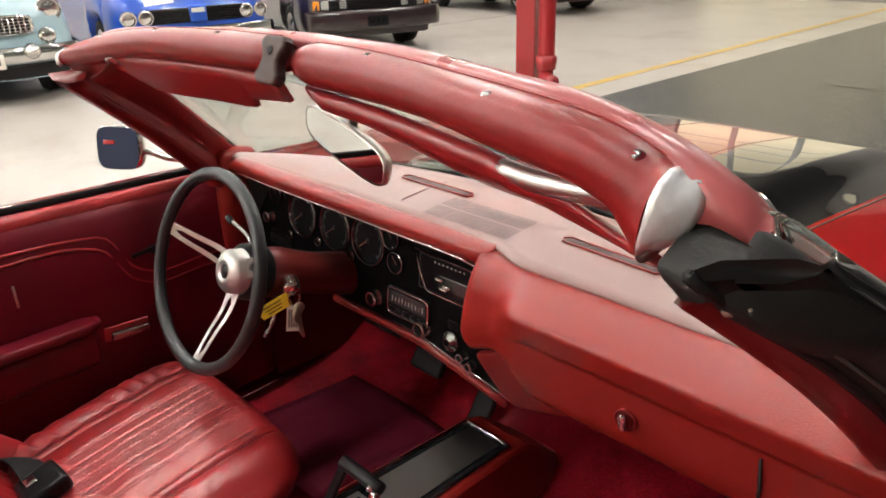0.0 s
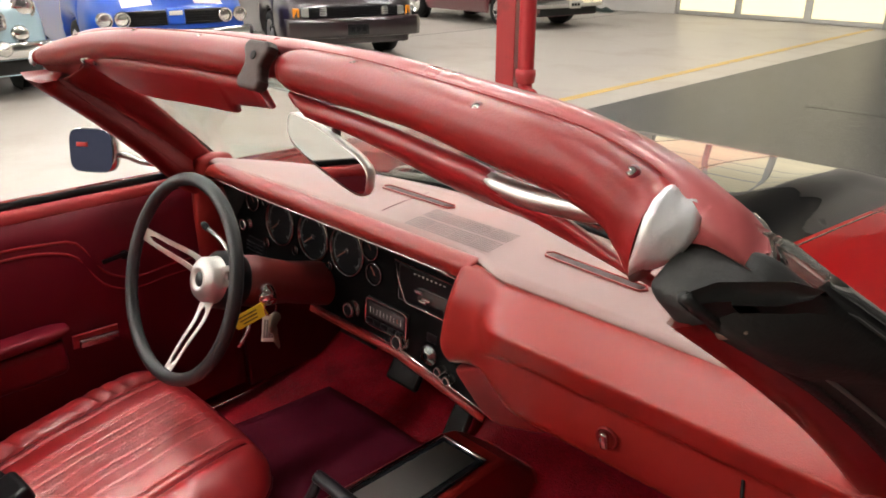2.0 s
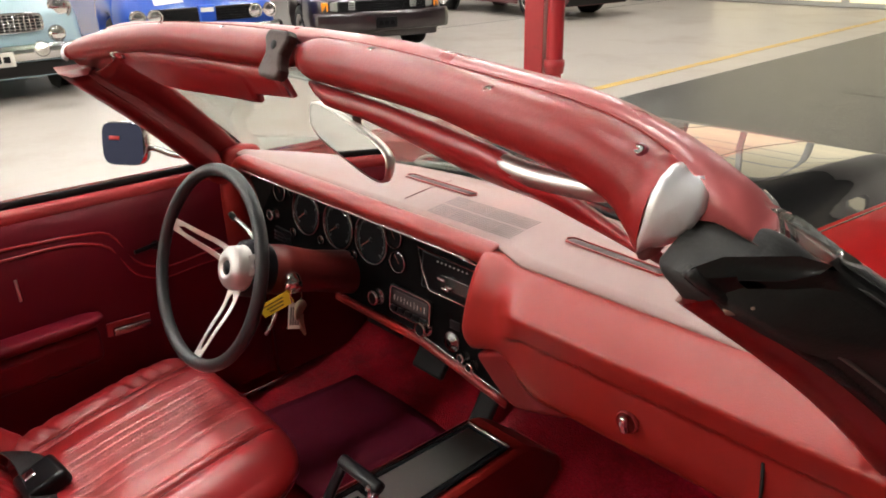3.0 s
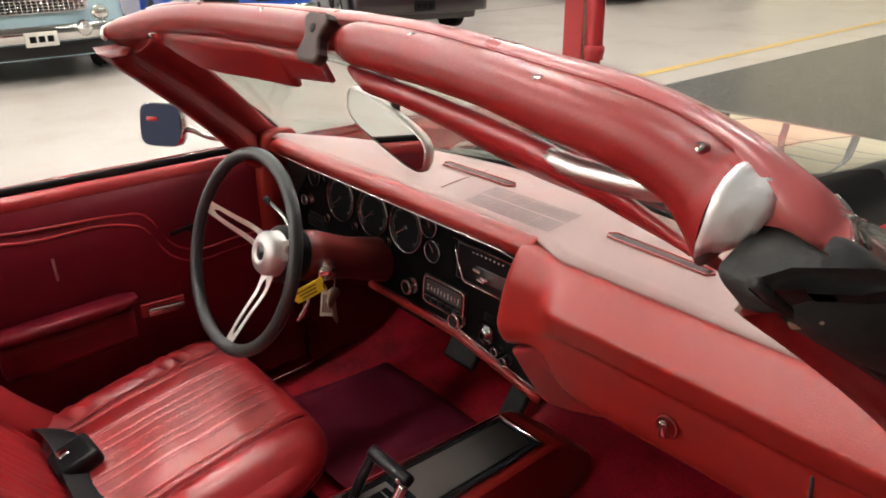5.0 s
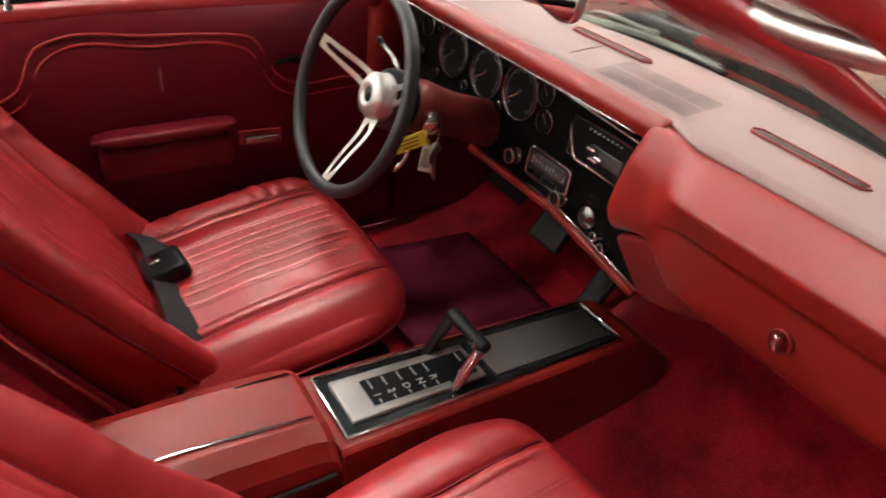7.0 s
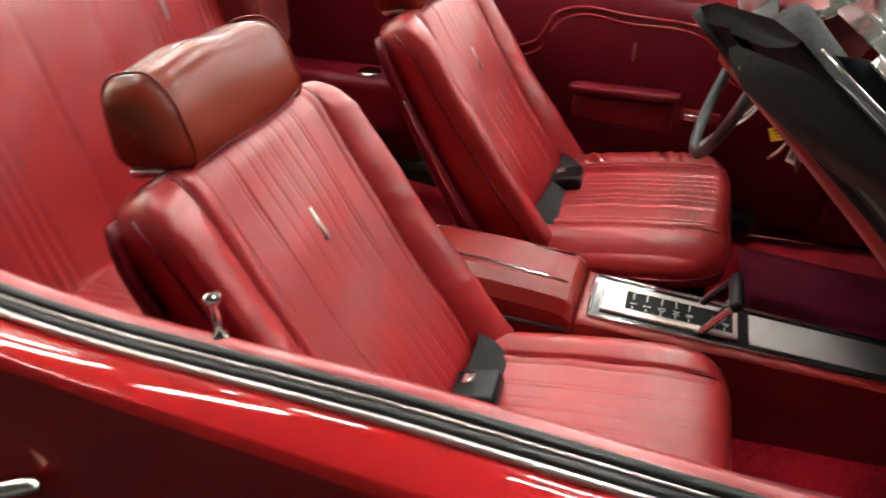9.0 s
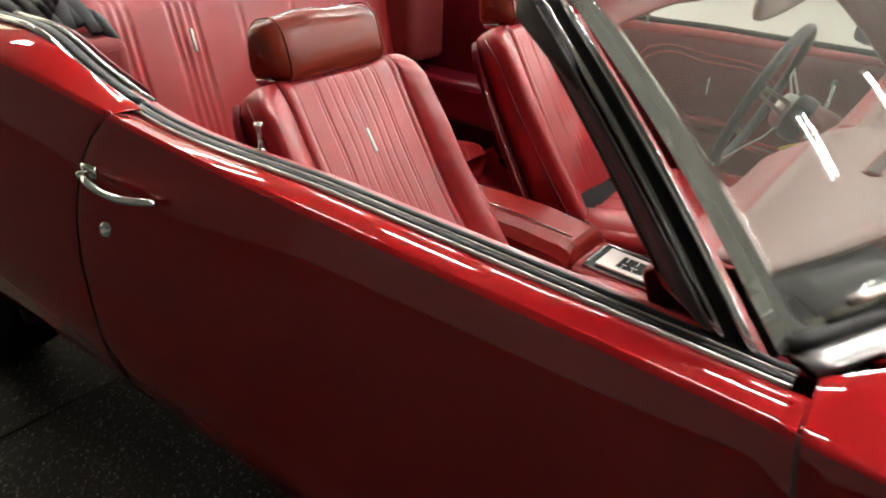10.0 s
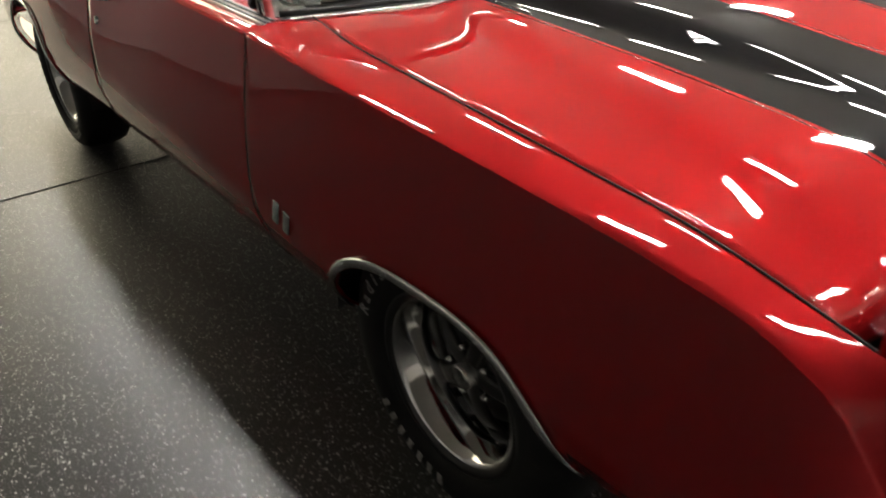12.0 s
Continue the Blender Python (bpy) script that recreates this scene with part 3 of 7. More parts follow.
# header rail in two padded halves with a centre bracket, screws and latch plates
RAIL_X = (0.03, 0.13, 0.22, 0.31, 0.395, 0.468, 0.522, 0.556, 0.584)
rail_top = spline(RAIL_X, (1.318, 1.317, 1.3145, 1.3115, 1.308, 1.304, 1.297, 1.288, 1.276))
rail_y = spline((0, 0.17, 0.38, 0.565, 0.62), (-0.338, -0.346, -0.380, -0.408, -0.415))
rail_low = {1: spline(RAIL_X, (1.264, 1.261, 1.260, 1.259, 1.252, 1.246, 1.240, 1.228, 1.196)),
            -1: spline((0.03, 0.2, 0.38, 0.5, 0.57, 0.62), (1.270, 1.270, 1.269, 1.252, 1.243, 1.238))}
left_top = spline((0.03, 0.2, 0.35, 0.47, 0.54, 0.60, 0.62), (1.320, 1.320, 1.317, 1.305, 1.292, 1.278, 1.270))
NS = 28


def rail_point(sgn, u, ang, grow=1.0):
    """A point on the padded rail: u along it, ang round it (90 is the top, 180 the rear)."""
    x = 0.022 + ((0.584 if sgn > 0 else 0.615) - 0.022) * u
    top, low = (rail_top(x) if sgn > 0 else left_top(x)), rail_low[sgn](x)
    flare = max(0.0, u - 0.86) / 0.14 if sgn > 0 else 0.0
    h, c = (top - low) / 2, (top + low) / 2
    cs, sn = math.cos(radians(ang)), math.sin(radians(ang))
    e = 2 / 2.3
    dx = flare * (0.007 * sn - 0.004)
    return Vector((sgn * (x + dx), rail_y(x) + 0.034 * grow * math.copysign(abs(cs) ** e, cs), c + h * grow * math.copysign(abs(sn) ** e, sn)))


for sgn in (1, -1):
    rows = []
    for i, u in enumerate(np.linspace(0, 1, 40)):
        g = (0.80, 0.93)[i] if i < 2 else 1.0
        rows.append([rail_point(sgn, u, 360 * j / NS, g) for j in range(NS)])
    v, f = sheet(rows, close_v=True)
    f.append(tuple(range(NS)))
    f.append(tuple(39 * NS + j for j in range(NS))[::-1])
    rail = mesh("header_rail", v, f, RAIL, car, "padded red header rail half with screws")
    tube("rail_seam", [rail_point(sgn, u, 84, 1.01) for u in np.linspace(0.03, 1, 30)], 0.0012, RAIL, rail, n=6)
    for u, ang in (((0.255, 108), (0.656, 126), (0.955, 116)) if sgn > 0 else ((0.26, 112), (0.52, 112), (0.80, 112))):
        c, o = rail_point(sgn, u, ang), rail_point(sgn, u, ang, 0.5)
        q = (c - o).to_track_quat("Z", "Y").to_matrix().to_4x4()
        m = Matrix.Translation(c + (o - c).normalized() * 0.0012) @ q
        turned("rail_screw", [(0.0, 0.0005), (0.0012, 0.0002), (0.0015, 0.0012), (0.0035, 0.0014), (0.0050, 0.0), (0.0050, -0.003)], m, WORN_CHROME, rail, "worn chrome screw", 16)
        turned("screw_dimple", [(0.0052, 0.0007), (0.0072, 0.0), (0.0078, -0.002)], m, VINYL_DEEP_SHADED, rail, "", 16)
    # bare metal between the padded end and the cap
    lhs = [rail_point(sgn, 1.0, a, 0.96) for a in (86, 105, 125, 148, 172, 195, 216)]
    rhs = [flip(p) for p in ((0.600, -0.400, 1.272), (0.608, -0.409, 1.266), (0.614, -0.415, 1.258), (0.615, -0.419, 1.249), (0.611, -0.421, 1.240), (0.604, -0.420, 1.231), (0.597, -0.418, 1.222))] if sgn > 0 else [p + Vector((-0.026, 0.004, -0.006)) for p in lhs]
    flip = lambda p: Vector((sgn * p[0], p[1], p[2]))
    rows = []
    for k in np.linspace(0, 1, 7):
        dent = 0.002 * math.sin(math.pi * k)
        rows.append([a.lerp(b, k) + Vector((0, -dent + 0.002 * math.sin(9 * k + 2.0 * j), 0.0015 * math.sin(7 * k + j))) for j, (a, b) in enumerate(zip(lhs, rhs))])
    v, f = sheet(rows)
    thicken(mesh("latch_plate", v, f, BARE, rail, "bare dented metal latch plate"), 0.004, 0)

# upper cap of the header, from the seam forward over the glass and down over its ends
# Pink tone: the reflection along the cap's top is put into the colour.
CAP_SHEEN = surf("sheen_pink_rail_top", (0.34, 0.075, 0.078), 0.30, var=0.22, vscale=9, rvar=0.1, bump=0.12, bscale=60, dirt=(0.27, 0.03, 0.03), dscale=7, dlow=0.5, dhigh=0.72)
cap_top = spline((0.0, 0.2, 0.31, 0.395, 0.468, 0.54, 0.585, 0.617, 0.635, 0.648, 0.656), (1.324, 1.322, 1.318, 1.315, 1.311, 1.299, 1.286, 1.272, 1.262, 1.250, 1.238))
cap_low = spline((0.0, 0.54, 0.575, 0.60, 0.625, 0.656), (1.300, 1.27, 1.258, 1.240, 1.242, 1.234))


def cap_row(x):
    a = abs(x)
    top, yy = cap_top(a), rail_y(a)
    k = min(1.0, max(0.0, (a - 0.575) / 0.02))
    rear = (yy + 0.004 - 0.010 * k, top - 0.010 * (1 - k) - (top - cap_low(a)) * k)
    return [(x, rear[0] + 0.02 * (1 - k), rear[1] - 0.02 * (1 - k)), (x, rear[0], rear[1]), (x, yy + 0.006 - 0.006 * k, top - 0.0045 - 0.004 * k), (x, yy + 0.016, top), (x, yy + 0.032, top - 0.001), (x, yy + 0.048, top - 0.010), (x, yy + 0.055, top - 0.022), (x, yy + 0.050, top - 0.036), (x, yy + 0.02, top - 0.040)]


xs = list(np.linspace(-0.656, -0.56, 16)) + list(np.linspace(-0.54, 0.54, 50)) + list(np.linspace(0.56, 0.656, 16))
rows = [cap_row(float(x)) for x in xs]
v, f = sheet(rows, close_v=True)
f.append(tuple(range(9)))
f.append(tuple((len(xs) - 1) * 9 + j for j in range(9))[::-1])
mesh("header_cap", v, f, CAP_SHEEN, car, "red header cap with its top sheen painted pink")
tube("header_trim", [Vector(cap_row(float(x))[6]) + Vector((0, 0.004, 0)) for x in xs], 0.005, CHROME, car, "polished header moulding", n=8)
for sgn in (1, -1):
    flip = lambda p: Vector((sgn * p[0], p[1], p[2]))
    tube("cap_end_trim", [flip(p) for p in curve_pts([(0.632, -0.364, 1.250), (0.645, -0.373, 1.246), (0.655, -0.385, 1.239), (0.661, -0.398, 1.234), (0.658, -0.408, 1.224)], 14)], 0.0045, CHROME, car, "polished header end trim", n=8, up=(1, 0, 0), ry=0.003)

# dumbbell bracket between the rail halves
side = [(0.020, 0.026), (0.027, 0.020), (0.027, 0.012), (0.021, 0.003), (0.018, -0.006), (0.022, -0.017), (0.026, -0.024), (0.025, -0.033), (0.018, -0.037)]
out = side + [(-a, b) for a, b in side[::-1]]
mb = Matrix.Translation((0, -0.377, 1.302)) @ pose(0, 0, 0, -24, 0, 0)
bm = bmesh.new()
vs = [bm.verts.new(mb @ Vector((a, -0.007, b))) for a, b in out]
face = bm.faces.new(vs)
ex = bmesh.ops.extrude_face_region(bm, geom=[face])
bmesh.ops.translate(bm, vec=mb.to_3x3() @ Vector((0, 0.018, 0)), verts=[g for g in ex["geom"] if isinstance(g, bmesh.types.BMVert)])
bk = edge(part("centre_bracket", bm, BRACKET, car, "dark rubber dumbbell bracket at the header's centre"), 0.005, 3, 50)
# Dark disc on the surface stands for the shade in the screw hole.
turned("bracket_hole", [(0.0, 0.0008), (0.0050, 0.0008), (0.0058, 0.0006), (0.0062, -0.001)], mb @ pose(0, -0.0074, 0.006, 90, 0, 0) , DARKBOX, bk, "dark disc for the shaded screw hole", 14)

# sun visors flipped up under the rail: a rolled edge and a thin padded panel
v_top = spline((0.0, 0.11, 0.22, 0.32, 0.395, 0.43, 0.56), (1.263, 1.257, 1.252, 1.248, 1.244, 1.238, 1.206))
v_low = spline((0.0, 0.09, 0.19, 0.32, 0.40, 0.49, 0.56), (1.243, 1.232, 1.219, 1.210, 1.211, 1.202, 1.194))
rows = []
for u in np.linspace(0, 1, 30):
    x = 0.018 + 0.542 * u
    yy, a, b = rail_y(x) - 0.004, v_top(x), v_low(x)
    r = 0.012 * min(1.0, (0.35 + 9 * u)) * (1.0 if x < 0.42 else max(0.35, 1 - (x - 0.42) / 0.1))
    d = a - b
    rows.append([(x, yy - r, a - r), (x, yy - 0.7 * r, a - 0.3 * r), (x, yy, a), (x, yy + 0.8 * r, a - 0.3 * r), (x, yy + r + 0.010, a - 1.6 * r), (x, yy + 0.035, b - 0.006), (x, yy + 0.060, b - 0.024), (x, yy + 0.056, b - 0.031), (x, yy + 0.026, b - 0.013), (x, yy + 0.006, b), (x, yy - 0.5 * r, a - 2.1 * r)])
v, f = sheet(rows, close_v=True)
f.append(tuple(range(11)))
f.append(tuple(29 * 11 + j for j in range(11))[::-1])
VISOR = surf("glossy_red_visor_vinyl", (0.25, 0.013, 0.016), 0.30, var=0.12, vscale=8, bump=0.06, bscale=300, rvar=0.06)
vis = mesh("sun_visor", v, f, VISOR, car, "red vinyl sun visor flipped up under the header")
rod = curve_pts([(0.40, rail_y(0.40) - 0.004, 1.232), (0.43, rail_y(0.43) - 0.005, 1.231), (0.482, -0.400, 1.234), (0.528, -0.404, 1.241), (0.55, -0.402, 1.250)], 16)
tube("visor_rod", rod, 0.0110, BRUSHED, vis, "bent bright metal visor rod", n=14)
rows = []
for u in np.concatenate([np.linspace(0, 0.228, 6), np.linspace(0.240, 1, 26)]):
    x = 0.045 + 0.425 * u
    yy, b = rail_y(x) - 0.010, float(np.interp(x, (0.045, 0.10, 0.142, 0.147, 0.171, 0.257, 0.345, 0.395, 0.445, 0.47), (1.228, 1.224, 1.221, 1.207, 1.205, 1.206, 1.206, 1.209, 1.228, 1.244)))
    a = 1.271 + 0.003 * min(1, x / 0.3) - max(0, x - 0.46) * 0.40
    r = 0.009
    lean = (a - b) * 0.45
    rows.append([(-x, yy - r, a - r), (-x, yy - 0.6 * r, a - 0.25 * r), (-x, yy, a), (-x, yy + r, a - r), (-x, yy + 0.6 * r + lean, b + 0.003), (-x, yy + lean, b), (-x, yy + lean - 0.007, b + 0.003), (-x, yy - 0.3 * r + 0.3 * lean, a - 2.6 * r)])
v, f = sheet(rows, close_v=True)
f.append(tuple(range(8)))
f.append(tuple((len(rows) - 1) * 8 + j for j in range(8))[::-1])
vis = mesh("sun_visor", v, f, VISOR, car, "red vinyl sun visor hanging under the header with a notched edge")
tube("visor_rod", [(-0.445, rail_y(0.45) - 0.014, 1.266), (-0.465, rail_y(0.47) - 0.015, 1.266), (-0.482, rail_y(0.485) - 0.012, 1.267)], 0.0115, CHROME, vis, "bright metal visor tip", n=12)

# inside mirror, turned towards the driver
bx = Vector((0.23, -0.04, -0.036)).normalized()
bz = (Vector((0, 0.04, 1)) - bx * bx.dot(Vector((0, 0.04, 1)))).normalized()
by = bz.cross(bx)
mm = Matrix.Translation((-0.010, -0.270, 1.163)) @ Matrix((bx, by, bz)).transposed().to_4x4()
sec = ring(0.122, 0.031, 32, 3.6)
rows = [[mm @ Vector((a * k, y, b * k2)) for a, b in sec] for k, k2, y in ((0.975, 0.90, -0.005), (1.0, 1.0, -0.004), (1.0, 1.0, 0.004), (0.93, 0.85, 0.013), (0.5, 0.5, 0.016))]
v, f = sheet(rows, close_v=True)
f.append(tuple(4 * 32 + j for j in range(32)))
im = mesh("inside_mirror", v, f, BRUSHED, car, "rectangular inside mirror with bright frame, tilted")
mesh("mirror_glass", [mm @ Vector((a * 0.975, -0.0046, b * 0.90)) for a, b in sec], [tuple(range(32))], MIRROR, im, "mirror glass")
tube("mirror_stem", curve_pts([mm @ Vector((0, 0.014, 0.005)), (0.004, -0.262, 1.215), (0.006, -0.285, 1.25), (0.004, -0.31, 1.285)], 10), 0.007, BRACKET, im, "dark mirror stem", n=10)

# driver's outside mirror
om = Matrix.Translation((-0.985, -0.247, 0.981)) @ pose(0, 0, 0, -11, 0, 34)
sec = ring(0.060, 0.054, 30, 4.5)
rows = [[om @ Vector((a * k, y, b * k)) for a, b in sec] for k, y in ((0.95, -0.004), (1.0, 0.0), (0.98, 0.018), (0.85, 0.038), (0.4, 0.05))]
v, f = sheet(rows, close_v=True)
f.append(tuple(4 * 30 + j for j in range(30)))
sm = mesh("side_mirror", v, f, CHROME, car, "chrome rectangular door mirror on a curved stalk")
mesh("mirror_glass", [om @ Vector((a * 0.95, -0.0042, b * 0.95)) for a, b in sec], [tuple(range(30))], MIRROR_NAVY_REFLECTION, sm, "mirror glass with a dark navy reflection in its colour")
block("mirror_sticker", (0.030, 0.001, 0.010), om @ pose(-0.022, -0.0052, 0.014), surf("red_sticker", (0.5, 0.03, 0.03), 0.5), sm, "small red sticker", 0.0004, 1)
tube("mirror_stalk", curve_pts([om @ Vector((0.02, 0.03, -0.01)), (-0.955, -0.185, 0.962), (-0.925, -0.155, 0.945), (-0.89, -0.09, 0.932)], 14), 0.0075, WORN_CHROME, sm, n=10)
tube("mirror_foot", curve_pts([(-0.90, -0.13, 0.936), (-0.888, -0.06, 0.936), (-0.88, 0.02, 0.931)], 8), 0.013, WORN_CHROME, sm, n=10, ry=0.006)

# wipers parked at the glass foot
for sgn, x0, x1 in ((1, 0.705, 0.375), (1, -0.02, -0.36)):
    a, b = Vector(glass_base(x0)) + Vector((0, -0.022, 0.022)), Vector(glass_base(x1)) + Vector((0, -0.008, 0.026))
    arm = [a.lerp(b, k) + Vector((0, 0.012 * math.sin(math.pi * k), 0.006 * math.sin(math.pi * k))) for k in np.linspace(0, 1, 14)]
    w = tube("wiper", arm, 0.0065, BRUSHED, car, "brushed metal wiper blade on the glass", n=8, ry=0.005)
    tube("wiper_rubber", [p + Vector((0, -0.006, -0.008)) for p in arm], 0.004, RUBBER, w, n=6)
    arm2 = [arm[7] + Vector((0, 0.008, 0.006)), b + Vector((-0.005, 0.026, 0.006)), Vector(glass_base(x1 - 0.06)) + Vector((0, 0.05, 0.004))]
    tube("wiper_arm", curve_pts(arm2, 12), 0.006, BRUSHED, w, "bright wiper arm", n=8, ry=0.004)
    block("wiper_clip", (0.02, 0.02, 0.012), Matrix.Translation(arm[7] + Vector((0, 0.004, 0.006))), BRUSHED, w, "", 0.004)

# nose: grille, lamps, bumper; tail: panel and bumper
block("grille", (1.30, 0.05, 0.20), pose(0, 1.40, 0.63), BLACK, car, "black front grille", 0.02)
for sgn in (1, -1):
    for dx in (0.52, 0.70):
        turned("headlamp", [(0.0, 0.012), (0.05, 0.008), (0.072, 0.0), (0.082, 0.004), (0.088, -0.004), (0.088, -0.04)], pose(sgn * dx, 1.43, 0.66, -90, 0, 0), LENS, car, "round headlamp", 28)
bar = [(x, 1.52 - 0.10 * (abs(x) / 0.86) ** 3, 0.50) for x in np.linspace(-0.86, 0.86, 30)]
tube("front_bumper", bar, 0.03, CHROME, car, "chrome front bumper", n=12, ry=0.075, e=3)
rows = [[(0.80 * u, 1.455 - 0.05 * abs(u) ** 4, z) for u in np.linspace(-1, 1, 20)] for z in (0.80, 0.74, 0.44, 0.34)]
v, f = sheet(rows)
thicken(mesh("front_panel", v, f, PAINT, car, "red nose panel"), 0.02, 0)
bar = [(x, -3.38 + 0.12 * (abs(x) / 0.86) ** 3, 0.56) for x in np.linspace(-0.86, 0.86, 30)]
tube("rear_bumper", bar, 0.03, CHROME, car, "chrome rear bumper", n=12, ry=0.10, e=3)
rows = [[(0.82 * u, -3.30, z) for u in np.linspace(-1, 1, 8)] for z in (0.93, 0.45)]
v, f = sheet(rows)
thicken(mesh("tail_panel", v, f, PAINT, car, "red tail panel"), 0.02, 0)
rows = [[(0.80 * u, y, z + 0.03 * (1 - u * u)) for u in np.linspace(-1, 1, 24)] for y, z in ((-2.22, 1.03), (-2.5, 1.005), (-2.9, 0.965), (-3.3, 0.925))]
v, f = sheet(rows)
thicken(mesh("deck_lid", v, f, PAINT, car, "red rear deck"), 0.012)
block("underbody", (1.30, 4.4, 0.06), pose(0, -0.95, 0.24), DARKBOX, car, "black underbody", 0.02)

# ---- wheels ----
def build_wheel():
    w = mesh("wheel", *lathe([(0.10, -0.10), (0.175, -0.10), (0.185, 0.02)], Matrix(), 40), GUNMETAL, car, "dark five-spoke wheel with polished rim and raised-letter tyre")
    prof = [(0.19, -0.11), (0.235, -0.118), (0.29, -0.115), (0.318, -0.095), (0.327, -0.06), (0.329, 0.0), (0.327, 0.055), (0.317, 0.088), (0.292, 0.106),
            (0.262, 0.110), (0.235, 0.108), (0.212, 0.100), (0.205, 0.090), (0.19, 0.085)]
    turned("tyre", prof, Matrix(), TYRE, w, "black radial tyre with raised light letters", 64)
    turned("rim", [(0.138, -0.05), (0.146, -0.02), (0.158, 0.03), (0.168, 0.058), (0.178, 0.078), (0.184, 0.086), (0.187, 0.087)], Matrix(), CHROME, w, "polished chrome rim", 64)
    turned("trim_ring", [(0.1865, 0.086), (0.189, 0.089), (0.196, 0.093), (0.203, 0.096), (0.207, 0.094), (0.209, 0.086), (0.200, 0.07)], Matrix(), GUNMETAL, w, "dark rim edge", 64)
    turned("disc", [(0.0, -0.014), (0.10, -0.012), (0.135, -0.018), (0.148, -0.036)], Matrix(), GUNMETAL, w, "dark wheel centre", 48)
    for i in range(5):
        m = pose(0, 0, 0, 0, 0, 72 * i + 18)
        pts = [(0.03, 0.020), (0.07, 0.020), (0.112, 0.012), (0.146, -0.006)]
        rows = []
        for r, h in curve_pts(pts, 8):
            wd = 0.022 + 0.06 * max(0, r - 0.09)
            rows.append([m @ Vector((r, a * wd, h + b * 0.010)) for a, b in ring(1, 1, 12, 3)])
        v, f = sheet(rows, close_v=True)
        mesh("spoke", v, f, GUNMETAL, w, "dark grey spoke")
    turned("hub_cap", [(0.0, 0.052), (0.016, 0.052), (0.024, 0.055), (0.028, 0.050), (0.030, 0.036), (0.034, 0.020), (0.040, 0.010)], Matrix(), WORN_CHROME, w, "chrome centre cap", 32)
    for i in range(5):
        turned("lug_nut", [(0.0, 0.036), (0.006, 0.035), (0.009, 0.028), (0.009, 0.01)], pose(0, 0, 0, 0, 0, 72 * i + 54) @ pose(0.06, 0, 0), CHROME, w, "", 6)
    items = []
    for text, a0 in (("Radial", 255),):
        for i, ch in enumerate(text):
            a = a0 - 8.2 * i
            items.append((ch, 0.043, pose(0, 0, 0.1095, 0, 0, a - 90) @ pose(0, 0.262, 0, 0, 0, 0)))
    lettering("tyre_lettering", items, CREAM_INK, w, "raised off-white tyre lettering", 0.0015)
    for k in range(7):
        block("tyre_mark", (0.016, 0.030, 0.002), pose(0, 0, 0.1095, 0, 0, -50 + 8 * k - 90) @ pose(0, 0.262, 0), CREAM_INK, w, "raised off-white tyre mark", 0.0006, 1)
    return w


wheel = build_wheel()
wheel.matrix_basis = pose(0.820, FRONT_AXLE, 0.327, 0, 90, 0)
for x, y, spin in ((0.82, REAR_AXLE, 40), (-0.82, FRONT_AXLE, 10), (-0.82, REAR_AXLE, 70)):
    copy_thing(wheel, pose(x, y, 0.327, 0, 90 if x > 0 else -90, 0) @ pose(0, 0, 0, 0, 0, spin))

# ---- the convertible: interior ----
# floor, tunnel, firewall, side linings
rows = []
for y, z in ((-1.36, 0.42), (-1.30, 0.30), (-0.9, 0.275), (-0.2, 0.27), (0.16, 0.27), (0.30, 0.34), (0.48, 0.52), (0.50, 0.80)):
    row = []
    for x in np.linspace(-0.80, 0.80, 41):
        hump = math.exp(-(x / 0.13) ** 4) * (0.10 if y < 0.2 else max(0.0, 0.10 - (y - 0.2) * 0.3))
        row.append((x, y, z + hump))
    rows.append(row)
v, f = sheet(rows)
soften(thicken(mesh("carpet", v, f, CARPET, car, "dark red cut-pile carpet over the floor"), 0.012, -1), 1)

